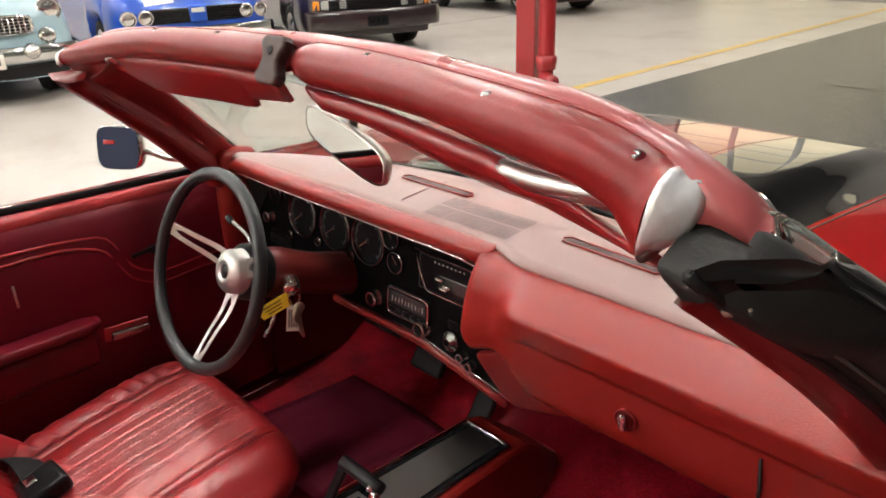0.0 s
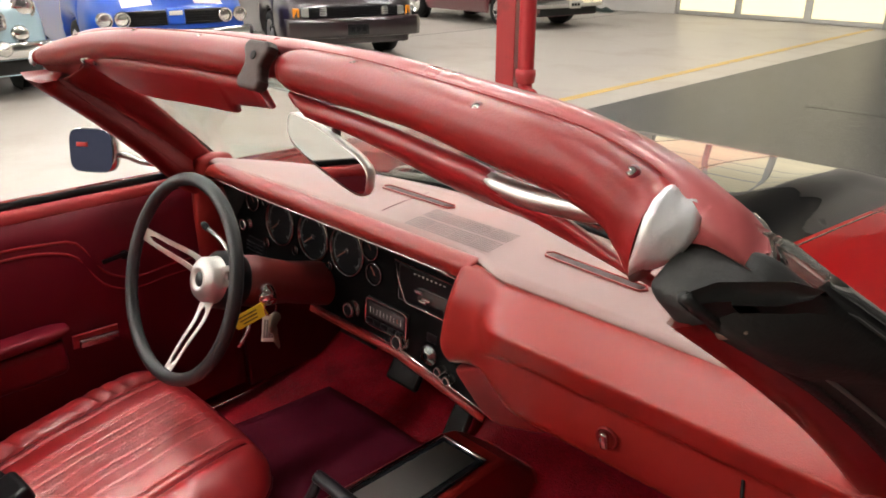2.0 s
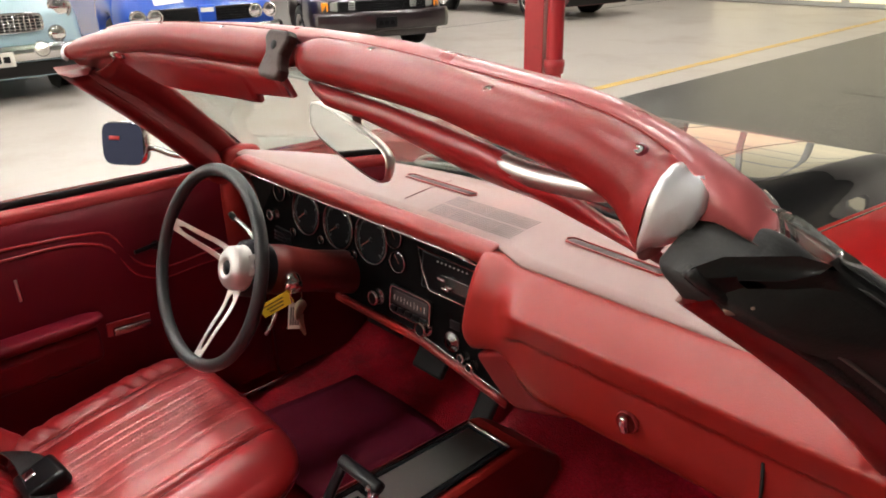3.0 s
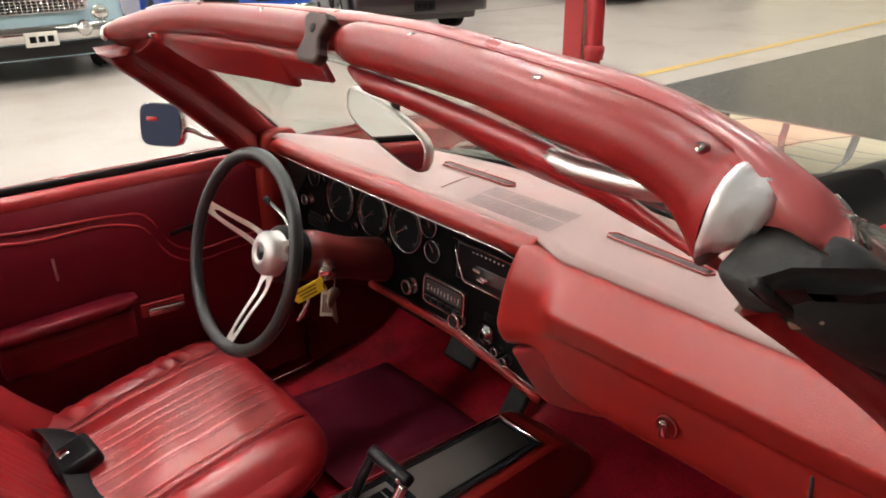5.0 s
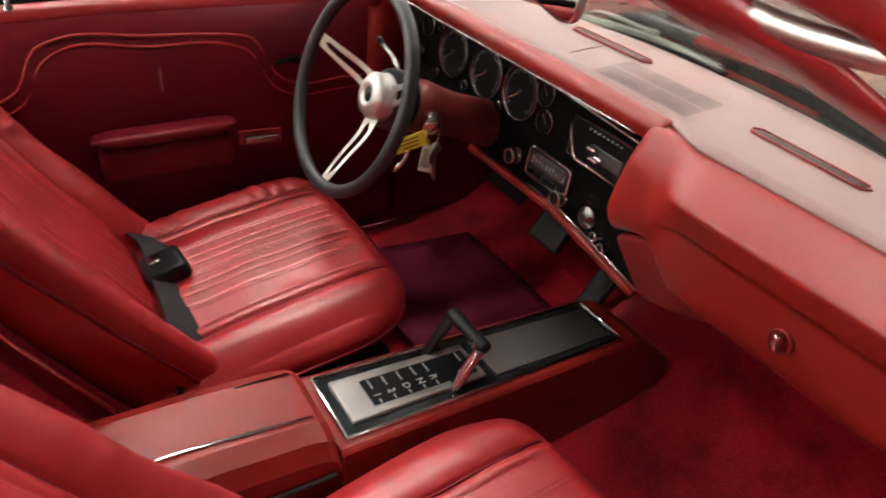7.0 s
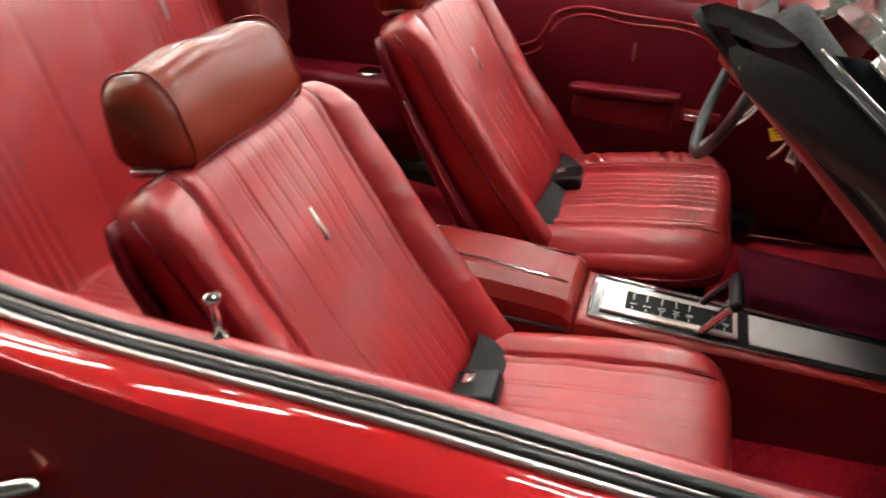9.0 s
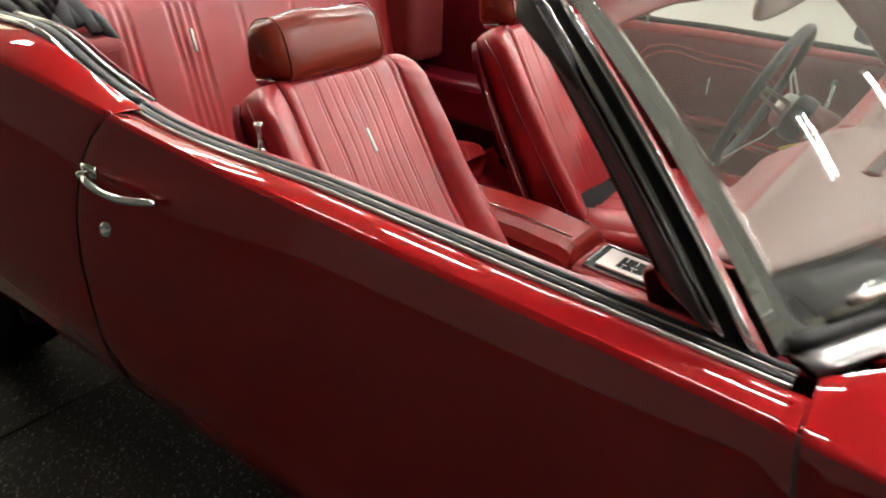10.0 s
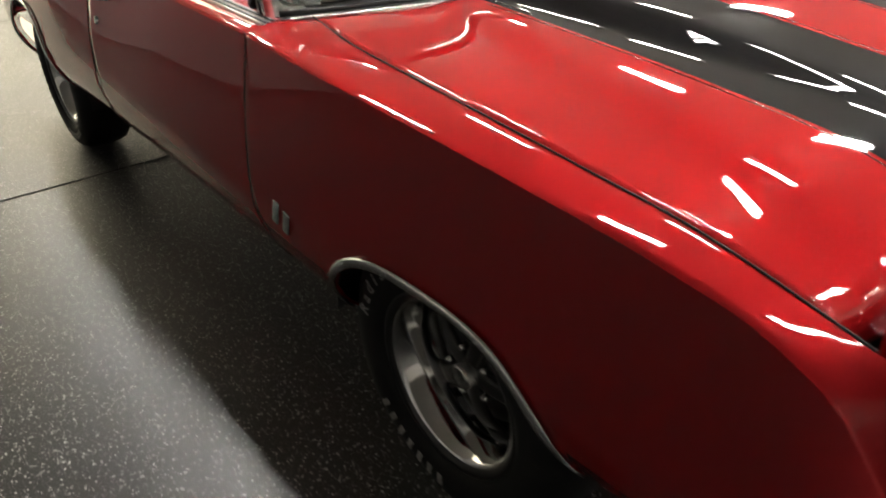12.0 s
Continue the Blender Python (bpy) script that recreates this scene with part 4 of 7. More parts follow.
for sgn in (1, -1):
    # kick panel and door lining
    block("kick_panel", (0.02, 0.52, 0.60), pose(sgn * 0.775, 0.24, 0.60), VINYL_DEEP_SHADED, car, "red kick panel, darkened for shade", 0.006)
    xs = lambda z: 0.742 + 0.045 * max(0.0, (z - 0.84) / 0.10) ** 2 if z > 0.84 else 0.742
    rows = []
    for y in np.linspace(-1.20, -0.045, 40):
        bz = belt_z(y)
        row = []
        for z in (0.34, 0.45, 0.60, 0.72, 0.80, 0.86, 0.90, bz - 0.022, bz - 0.010, bz - 0.003, bz - 0.002, bz - 0.006):
            row.append((z, y))
        col = []
        for k, (z, yy) in enumerate(row):
            x = (0.748, 0.746, 0.742, 0.740, 0.742, 0.752, 0.764, belt_x(y) - 0.056, belt_x(y) - 0.050, belt_x(y) - 0.043, belt_x(y) - 0.036, belt_x(y) - 0.028)[k]
            col.append((sgn * x, yy, z))
        rows.append(col)
    v, f = sheet(rows)
    lining = thicken(mesh("door_lining", v, f, VINYL_DEEP_SHADED, car, "red vinyl door lining with shade in its colour, pleats and piped border"), 0.008, 0)
    # The top roll takes the lighter red: light falling on it is painted in.
    roll = [[(sgn * (belt_x(y) - q), y, belt_z(y) + dz) for q, dz in ((0.062, -0.034), (0.060, -0.014), (0.055, -0.004), (0.047, 0.001), (0.038, 0.001), (0.031, -0.003), (0.030, -0.016))] for y in np.linspace(-1.20, -0.045, 40)]
    v, f = sheet(roll)
    thicken(mesh("door_top_roll", v, f, VINYL, lining, "red vinyl roll along the door top in a lit tone"), 0.003, 0)
    # the shallow pleats below the piping
    for y in np.arange(-1.02, -0.32, 0.023):
        top = 0.832 if -0.80 < y < -0.43 else (0.732 if y < -0.87 or y > -0.35 else 0.777)
        tube("pleat", [(sgn * 0.7450, y, 0.50), (sgn * 0.7415, y, 0.62), (sgn * 0.7400, y, 0.72), (sgn * 0.7410, y, min(top, 0.80)), (sgn * (0.7410 + 0.16 * max(0, top - 0.80)), y, top)], 0.0095, VINYL_DEEP_SHADED, lining, n=8, up=(1, 0, 0), ry=0.0020)
    for k, (d, mtl) in enumerate(((0.0, VINYL), (0.026, VINYL))):
        pts = [(-1.18, 0.775 + d), (-0.90, 0.772 + d), (-0.862, 0.785 + d), (-0.80, 0.872 + d * 0.9), (-0.77, 0.886 + d * 0.8), (-0.62, 0.878 + d * 0.8),
               (-0.45, 0.866 + d * 0.8), (-0.42, 0.855 + d), (-0.355, 0.762 + d), (-0.325, 0.745 + d), (-0.20, 0.742 + d), (-0.06, 0.742 + d)]
        pts = [(sgn * (0.7385 + 0.18 * max(0.0, z - 0.025 - 0.80)), y + (0.008 if d and y > -0.43 else (-0.008 if d and y < -0.79 else 0)), z - 0.025) for y, z in pts]
        tube("piping", curve_pts(pts, 60), 0.0032, mtl, lining, "raised red piping", n=8, up=(1, 0, 0))
    rows = []
    for i, y in enumerate(np.linspace(-0.755, -0.465, 16)):
        k = 0.55 if i in (0, 15) else (0.85 if i in (1, 14) else 1.0)
        rows.append(((sgn * 0.704, y, 0.690), 0.028 * k, 0.009 * k, 0.020 * k, (sgn, 0, 0), (0, 0, 1)))
    v, f = pillow(rows, 16, 10, 3.0)
    mesh("armrest", v, f, VINYL_DEEP_SHADED, lining, "padded red door armrest")
    block("armrest_base", (0.05, 0.27, 0.085), pose(sgn * 0.713, -0.61, 0.627), VINYL_DEEP_SHADED, lining, "", 0.02, 3)
    block("door_pull", (0.014, 0.085, 0.020), pose(sgn * 0.705, -0.405, 0.634, -4, 0, 0), WORN_CHROME, lining, "worn red and chrome inside door handle", 0.005)
    block("pull_cup", (0.006, 0.10, 0.034), pose(sgn * 0.728, -0.405, 0.632, -4, 0, 0), VINYL, lining, "", 0.003)
    block("lining_emblem", (0.004, 0.006, 0.05), pose(sgn * 0.738, -0.60, 0.785), BRUSHED, lining, "thin upright bright emblem", 0.0015)
    turned("crank_boss", [(0.0, 0.012), (0.008, 0.011), (0.011, 0.0)], pose(sgn * 0.733, -0.31, 0.80, 0, -sgn * 90, 0), BLACK, lining, "", 16)
    block("crank_arm", (0.008, 0.055, 0.010), pose(sgn * 0.722, -0.335, 0.803, 6, 0, 0), BLACK, lining, "", 0.003)
    block("kick_rail", (0.02, 1.1, 0.012), pose(sgn * 0.755, -0.62, 0.365), BRUSHED, car, "bright sill plate", 0.003)
    # lock pin
    turned("lock_pin", [(0.0, 0.048), (0.007, 0.0475), (0.0085, 0.044), (0.0075, 0.040), (0.004, 0.036), (0.004, 0.004), (0.008, 0.002), (0.009, -0.003)],
           pose(sgn * 0.780, -0.838, 0.936), CHROME, car, "chrome door lock pin", 16)
    # rear side panel with arm shelf
    rows = []
    for y in np.linspace(-1.21, -1.80, 16):
        bz = belt_z(y)
        rows.append([(sgn * x, y, z) for x, z in ((0.74, 0.34), (0.735, 0.6), (0.73, 0.8), (0.733, bz - 0.06), (0.742, bz - 0.012), (belt_x(y) - 0.068, bz - 0.003))])
    v, f = sheet(rows)
    thicken(mesh("rear_side_lining", v, f, VINYL_DEEP_SHADED, car, "red rear side lining, darkened for shade"), 0.008, 0)
    block("rear_side_shelf", (0.15, 0.62, 0.16), pose(sgn * 0.66, -1.50, 0.60), VINYL_DEEP_SHADED, car, "red rear side armrest, darkened for shade", 0.03, 3)
    turned("ashtray", [(0.0, 0.006), (0.03, 0.005), (0.036, 0.0), (0.036, -0.004)], pose(sgn * 0.64, -1.32, 0.684), CHROME, car, "chrome rear ashtray", 20)
    # open well for the folded top
    wl = block("top_well", (0.20, 0.14, 0.26), pose(sgn * 0.635, -1.675, 0.845, 0, 0, 0), CLOTH_RED, car, "red canvas well beside the rear seat", 0.03, 3)
    for k in range(5):
        p = [(sgn * (0.74 - 0.02 * k), -1.58 - 0.02 * k, 1.035 + 0.012 * k), (sgn * (0.70 - 0.02 * k), -1.75, 1.06 + 0.013 * k), (sgn * (0.66 - 0.015 * k), -2.0, 1.06 + 0.01 * k)]
        tube("top_frame", curve_pts(p, 8), 0.011, BLACK if k % 2 else CANVAS, car, "black folded convertible top frame", n=8, ry=0.016)

# crumpled ends of the folded roof beside the rear seat
rng2 = random.Random(11)
for sgn in (1, -1):
    for k in range(9):
        x0, y0, z0 = 0.56 + 0.022 * k, -1.70 - 0.025 * (k % 4), 0.985 + 0.018 * (k % 3)
        p = [(sgn * (x0 + rng2.uniform(-0.02, 0.02)), y0 + 0.07, z0 - 0.02), (sgn * (x0 + rng2.uniform(-0.03, 0.03)), y0, z0 + 0.03), (sgn * (x0 + rng2.uniform(-0.03, 0.03)), y0 - 0.12, z0 + 0.035 + rng2.uniform(-0.015, 0.015)), (sgn * x0, y0 - 0.25, z0 + 0.02)]
        tube("roof_fold", curve_pts(p, 12), 0.016 + 0.006 * (k % 2), CANVAS, car, "crumpled black canvas fold", n=8, ry=0.010)

# folded canvas roof behind the rear seat
rng = random.Random(4)
for k in range(5):
    rows = []
    for i, x in enumerate(np.linspace(-0.70, 0.70, 40)):
        y0, z0 = -1.90 - 0.06 * k, 1.02 + 0.022 * k - 0.10 * (k == 4)
        w = 0.006 * math.sin(9 * x + k) + 0.004 * math.sin(23 * x + 2 * k)
        rows.append([(x, y0 + a + w, z0 + b + w) for a, b in ring(0.085, 0.022, 14, 2.4)])
    v, f = sheet(rows, close_v=True)
    mesh("folded_top", v, f, CANVAS, car, "black folded canvas top")
block("package_tray", (1.30, 0.35, 0.02), pose(0, -1.98, 0.94), CANVAS, car, "", 0.006)

# ---- seats ----
def pleats(a):
    """The shallow pleats and fine ribs of a seat insert, by the distance from its middle."""
    h = -0.0065 * math.exp(-((a - 0.166) / 0.0034) ** 2) + 0.0035 * math.exp(-((a - 0.152) / 0.008) ** 2)
    for g, d in ((0.004, 0.0010), (0.030, 0.0016), (0.052, 0.0014), (0.083, 0.0028), (0.091, 0.0018), (0.141, 0.0016)):
        h -= d * math.exp(-((a - g) / 0.0024) ** 2)
    if 0.093 < a < 0.139:
        h += 0.0005 * math.sin(a * 2 * math.pi / 0.0058)
    return h


def gathers(a, y, seed):
    """Gathered folds that run out from the insert seam over a bolster and fade."""
    u = (a - 0.168) / 0.11
    if u <= 0:
        return 0.0
    w = y * 150 + 9.0 * u + 2.4 * math.sin(21 * y + seed)
    fold = (0.5 + 0.5 * math.sin(w)) ** 2.2 - 0.35
    return 0.0105 * fold * (0.55 + 0.45 * math.sin(33 * y + 1.7 * seed)) * min(1.0, u / 0.10) * max(0.0, 1 - u) ** 1.2


def cushion_bump(x, y, seed, slack_side):
    a = abs(x)
    t = max(0.0, min(1.0, (a - 0.168) / 0.110))
    slack = 0.0016 * math.sin(44 * y + 15 * x + seed) * math.sin(13 * x + 1.0) if a < 0.166 else 0.0
    return pleats(a) + 0.020 * math.sin(math.pi * min(1.0, t * 1.25)) * (1 - 0.4 * t) + gathers(a, y, seed + 2.0) * (slack_side if x < 0 else 0.12) + slack


def back_bump(x, v, seed):
    a = abs(x)
    t = max(0.0, min(1.0, (a - 0.168) / 0.067))
    side = (0.062 - 0.036 * v) * min(1.0, (1 - v) / 0.12)
    soft = 0.0022 * math.sin(17 * v + seed + 9 * x) * math.sin(11 * x + 2.0 * v)
    return pleats(a) + side * t * (2 - t) * 0.9 + 0.35 * gathers(a, 0.6 * v, seed) + soft


def seam_line(seat, rows, bump, e, first):
    """Dark piped seams on both sides of the insert, lying in their grooves."""
    for sx in (-1, 1):
        run = []
        for k, (c, a, bu, bd, X, N) in enumerate(rows[first:-1], first):
            h = bu * max(0.0, 1 - (0.166 / a) ** e) ** (1 / e) + bump(sx * 0.166, k) * min(1, bu * 20)
            run.append(Vector(c) + Vector(X) * sx * 0.166 + Vector(N) * (h + 0.0030))
        tube("insert_seam", run[::2] + run[-1:], 0.0020, VINYL_DEEP_SHADED, seat, "dark piped seam", n=6, up=(1, 0, 0))


def build_seat(slack_side):
    rows = []
    NC = 90
    for v in np.linspace(0, 1, NC):
        y = -0.305 - 0.470 * v
        c = min(1.0, v / 0.34)
        a = 0.280 * (0.56 + 0.44 * (1 - (1 - c) ** 2.3) ** (1 / 2.3)) * (1.0 - 0.06 * max(0.0, v - 0.4))
        r = min(1.0, v / 0.13)
        bu = 0.078 * (0.25 + 0.75 * (1 - (1 - r) ** 2.2) ** (1 / 2.2))
        z = 0.504 - 0.072 * v + 0.010 * math.sin(math.pi * v)
        rows.append(((0, y, z), a, bu, 0.135 - 0.05 * v, (1, 0, 0), (0, 0, 1)))
    shape = lambda x, k: cushion_bump(x, rows[k][0][1], 0.6, slack_side) * min(1.0, k / 14)
    v, f = pillow(rows, 260, 14, 3.2, shape, 1.5)
    s = mesh("front_seat", v, f, VINYL, car, "red vinyl bucket seat cushion with pleated insert")
    seam_line(s, rows, shape, 3.2, 6)
    block("seat_base", (0.44, 0.42, 0.09), pose(0, -0.54, 0.345), DARKBOX, s, "dark seat base", 0.03, 3)
    for sx in (-0.18, 0.18):
        block("seat_track", (0.03, 0.42, 0.03), pose(sx, -0.54, 0.29), GUNMETAL, s, "metal seat track", 0.005)
    # piping round the cushion front
    pts = [(a * 0.999, c[1], c[2] + 0.003) for c, a, bu, bd, X, N in rows[0:NC:3]]
    tube("piping", [(-p[0], p[1], p[2]) for p in pts[::-1]] + pts, 0.0035, VINYL_DEEP_SHADED, s, "piped cushion edge", n=6)
    # backrest
    rows = []
    L, NB = 0.612, 70
    d = Vector((0, -0.53, 0.848)).normalized()
    N = Vector((0, 0.848, 0.53)).normalized()
    foot = Vector((0, -0.742, 0.440))
    for v in np.linspace(0, 1, NB):
        p = foot + d * (L * v) - N * 0.010 * math.sin(math.pi * v)
        c = min(1.0, (1 - v) / 0.15)
        a = (0.246 - 0.006 * v) * (0.77 + 0.23 * (1 - (1 - c) ** 2.2) ** (1 / 2.2))
        b0 = min(1.0, v / 0.07)
        t = min(1.0, (1 - v) / 0.08)
        bu = 0.054 * (0.40 + 0.60 * (1 - (1 - t) ** 2) ** 0.5) * (0.6 + 0.4 * b0)
        rows.append((p, a, bu, 0.095 - 0.055 * v, (1, 0, 0), N))
    shape = lambda x, k: back_bump(x, k / (NB - 1), 1.3)
    v, f = pillow(rows, 260, 14, 6.0, shape)
    mesh("backrest", v, f, VINYL, s, "red vinyl backrest with pleated insert")
    seam_line(s, rows, shape, 6.0, 3)
    back = []
    for c, a, bu, bd, X, NN in rows[1:-1:3]:
        back.append([(c.x + a * k, c.y - N.y * bd * q, c.z - N.z * bd * q) for k, q in ((1.02, 0.45), (1.02, 0.9), (0.9, 1.18), (0, 1.3), (-0.9, 1.18), (-1.02, 0.9), (-1.02, 0.45))])
    v, f = sheet(back)
    thicken(mesh("seat_shell", v, f, VINYL_DEEP_SHADED, s, "red hard seat back shell, darkened for shade"), 0.006, 0)
    for sx in (-1, 1):
        run = [(c.x + sx * a * 1.035, c.y - N.y * bd * 0.62, c.z - N.z * bd * 0.62) for c, a, bu, bd, X, NN in rows[4:54:3]]
        tube("shell_trim", run, 0.004, CHROME, s, "bright seat shell trim", n=6, up=(1, 0, 0))
        run = []
        for k in range(3, NB - 2, 3):
            c, a, bu = rows[k][0], rows[k][1], rows[k][2]
            run.append(c + Vector((sx * a, 0, 0)) + N * (shape(sx * a, k) * min(1, bu * 20)))
        tube("piping", run, 0.0035, VINYL_DEEP_SHADED, s, "piped backrest edge", n=6, up=(1, 0, 0))
    e = foot + d * (L * 0.715) + N * 0.046
    m = Matrix.Translation(e) @ Matrix(((1, 0, 0, 0), (0, d.y, N.y, 0), (0, d.z, N.z, 0), (0, 0, 0, 1)))
    block("seat_emblem", (0.0095, 0.056, 0.006), m, BRUSHED, s, "slim bright upright seat emblem", 0.002)
    # head restraint
    rows = []
    HC = Vector((0.004, -1.078, 1.020))
    tip = pose(0, 0, 0, 12, 0, 0)
    for i, u in enumerate(np.linspace(-1, 1, 34)):
        u = math.sin(u * math.pi / 2)
        k = max(0.02, (1 - abs(u) ** 8) ** 0.36)
        lump = 1 + 0.06 * math.sin(3.1 * u + 0.8) + 0.03 * math.sin(8 * u)
        ringp = []
        for a, bb in ring(1, 1, 30, 3.4):
            q = Vector((0, 0.058 * a * (1.0 - 0.20 * bb), 0.066 * bb * (lump if bb > 0 else 1.0))) * k
            ringp.append(HC + Vector((0.163 * u, 0, 0)) + tip @ q)
        rows.append(ringp)
    v, f = sheet(rows, close_v=True)
    f.append(tuple(range(30)))
    f.append(tuple(33 * 30 + j for j in range(30))[::-1])
    mesh("head_restraint", v, f, HEADREST, s, "rust-red vinyl head restraint")
    for sx in (-1, 1):
        pts = []
        for a in np.linspace(0, 2 * math.pi, 40, endpoint=False):
            sn, cs = math.sin(a), math.cos(a)
            q = tip @ Vector((0, 0.0575 * math.copysign(abs(cs) ** (2 / 3.4), cs) * (1 - 0.20 * sn), 0.0655 * math.copysign(abs(sn) ** (2 / 3.4), sn)))
            pts.append(HC + Vector((sx * 0.132, 0, 0)) + q * 0.985)
        tube("piping", pts, 0.0018, HEADREST, s, "dark piped restraint edge", n=6, up=(1, 0, 0), closed=True)
        tube("restraint_post", [(sx * 0.06, -1.05, 0.95), (sx * 0.06, -1.085, 1.02)], 0.006, CHROME, s, "chrome restraint post", n=8)
    block("restraint_escutcheon", (0.022, 0.05, 0.012), pose(0.150, -1.075, 0.966, 12, 0, 0), CHROME, s, "small chrome restraint fitting", 0.004)
    return s


driver_seat = build_seat(1.0)
driver_seat.matrix_basis = pose(-0.40, 0, 0)
passenger_seat = build_seat(0.15)
passenger_seat.matrix_basis = pose(0.411, 0, 0)

# seat belts
for sx, cx in ((-1, -0.40), (1, 0.405)):
    pts = curve_pts([(cx + 0.266, -0.735, 0.45), (cx + 0.205, -0.716, 0.516), (cx + 0.02, -0.700, 0.532), (cx - 0.13, -0.698, 0.540), (cx - 0.266, -0.732, 0.496)], 26)
    v, f = sweep(pts, [(-0.036, -0.001), (0.036, -0.001), (0.036, 0.0015), (-0.036, 0.0015)], (0, 0.55, 1))
    belt = mesh("seat_belt", v, f, WEBBING, car, "black webbing lap belt lying across the cushion", smooth=False)
    bm_ = pose(cx - 0.032, -0.699, 0.543, 14, 0, 4)
    block("buckle", (0.080, 0.078, 0.036), bm_, BLACK, belt, "black plastic buckle", 0.011, 4)
    block("buckle_plate", (0.022, 0.020, 0.003), bm_ @ pose(-0.012, -0.012, 0.0185), CHROME, belt, "bright buckle plate", 0.001)

# rear seat
def rear_bump(x, k):
    h = 0.0
    for g in (-0.50, -0.475, -0.45, -0.33, -0.305, -0.28, -0.255, -0.10, 0.10, 0.255, 0.28, 0.305, 0.33, 0.45, 0.475, 0.50):
        h -= 0.0062 * math.exp(-((x - g) / 0.0045) ** 2)
    return h + 0.002 * math.sin(31 * x + 0.5 * k) * math.sin(0.35 * k)


rows = []
for v in np.linspace(0, 1, 22):
    c = Vector((0, -1.66 - 0.16 * v, 0.44 + 0.60 * v))
    t = min(1, (1 - v) / 0.10)
    rows.append((c, 0.60 + 0.02 * v, 0.06 * (0.3 + 0.7 * (1 - (1 - t) ** 2) ** 0.5), 0.03, (1, 0, 0), (0, 0.966, 0.258)))
v, f = pillow(rows, 180, 10, 6.0, rear_bump)
rs = mesh("rear_seat", v, f, VINYL, car, "red vinyl rear bench back with pleats")
rows = []
for v in np.linspace(0, 1, 18):
    t = min(1, v / 0.12)
    rows.append(((0, -1.30 - 0.38 * v, 0.42 - 0.03 * v), 0.60, 0.07 * (0.3 + 0.7 * (1 - (1 - t) ** 2) ** 0.5), 0.08, (1, 0, 0), (0, 0, 1)))
v, f = pillow(rows, 180, 10, 6.0, rear_bump)
mesh("rear_cushion", v, f, VINYL, rs, "red vinyl rear bench cushion")
for sx in (-1, 1):
    block("seat_emblem", (0.010, 0.006, 0.062), pose(sx * 0.292, -1.703, 0.915, 15, 0, 0), BRUSHED, rs, "slim bright upright seat emblem", 0.002)

# ---- dashboard ----
dash = mesh("dashboard", *sheet([[(x, 0.115 - 0.20 * (abs(x) / 0.75) ** 2.2, 0.955), (x, 0.16 - 0.20 * (abs(x) / 0.75) ** 2.2, 0.80), (x, 0.20, 0.70)] for x in np.linspace(-0.73, 0.73, 24)]), DARKBOX, car, "red padded dashboard with black driver's instrument panel")
thicken(dash, 0.01, 0)


def dash_top_y(x):
    return 0.135 - 0.20 * (abs(x) / 0.75) ** 2.2


# upper deck, dusty and with sheen in its colour
rows = []
for x in np.linspace(-0.735, 0.735, 70):
    yb = dash_top_y(x)
    front = -0.085 - 0.036 * max(0.0, min(1.0, (x - 0.110) / 0.085))
    rows.append([(x, yb + (front - yb) * k, 0.972 + 0.014 * math.sin(math.pi * (0.25 + 0.6 * k)) - 0.010 * (abs(x) / 0.735) ** 4) for k in np.linspace(0, 1, 10)])
v, f = sheet(rows)
thicken(mesh("dash_deck", v, f, DUSTY_SHEEN, dash, "pink dashboard top, dust and sheen in its colour"), 0.008, -1)

# added black sheet that stands for the dark gap between the deck and the glass
rows = [[(x, dash_top_y(x) + 0.01, 0.966), (x, glass_base(x)[1] - 0.01, 0.938)] for x in np.linspace(-0.74, 0.74, 40)]
v, f = sheet(rows)
thicken(mesh("dash_gap_filler", v, f, BLACK, dash, "added black sheet for the dark gap at the foot of the glass"), 0.006, 0)

# driver's brow over the instruments
rows = []
for x in np.linspace(-0.755, 0.13, 60):
    e = max(0.0, (-0.66 - x) / 0.095)
    dz, dy = -0.10 * e ** 2.5, 0.015 * e
    sec = [(-0.060, 0.9765), (-0.068, 0.9805), (-0.084, 0.9790), (-0.0955, 0.973), (-0.0985, 0.964), (-0.095, 0.951), (-0.087, 0.941), (-0.07, 0.936), (-0.03, 0.934), (0.0, 0.932)]
    rows.append([(x, y + dy - 0.018, z + dz) for y, z in sec])
v, f = sheet(rows)
soften(thicken(mesh("dash_brow", v, f, PAD, dash, "red padded brow over the instruments"), 0.008, -1), 1)
# left cheek beside the cluster
rows = []
for z, k in ((0.985, 0.7), (0.97, 0.95), (0.93, 1.0), (0.86, 1.0), (0.80, 0.98), (0.74, 0.85), (0.70, 0.7)):
    rows.append([(-0.745 + 0.028 * a * k, -0.060 - 0.12 * (0.97 - z) + 0.055 * b * k, z) for a, b in ring(1, 1, 18, 2.6)])
v, f = sheet(rows, close_v=True)
f += [tuple(range(18))[::-1], tuple(6 * 18 + j for j in range(18))]
soften(mesh("dash_cheek", v, f, PAD, dash, "red padded cheek beside the cluster"), 1)

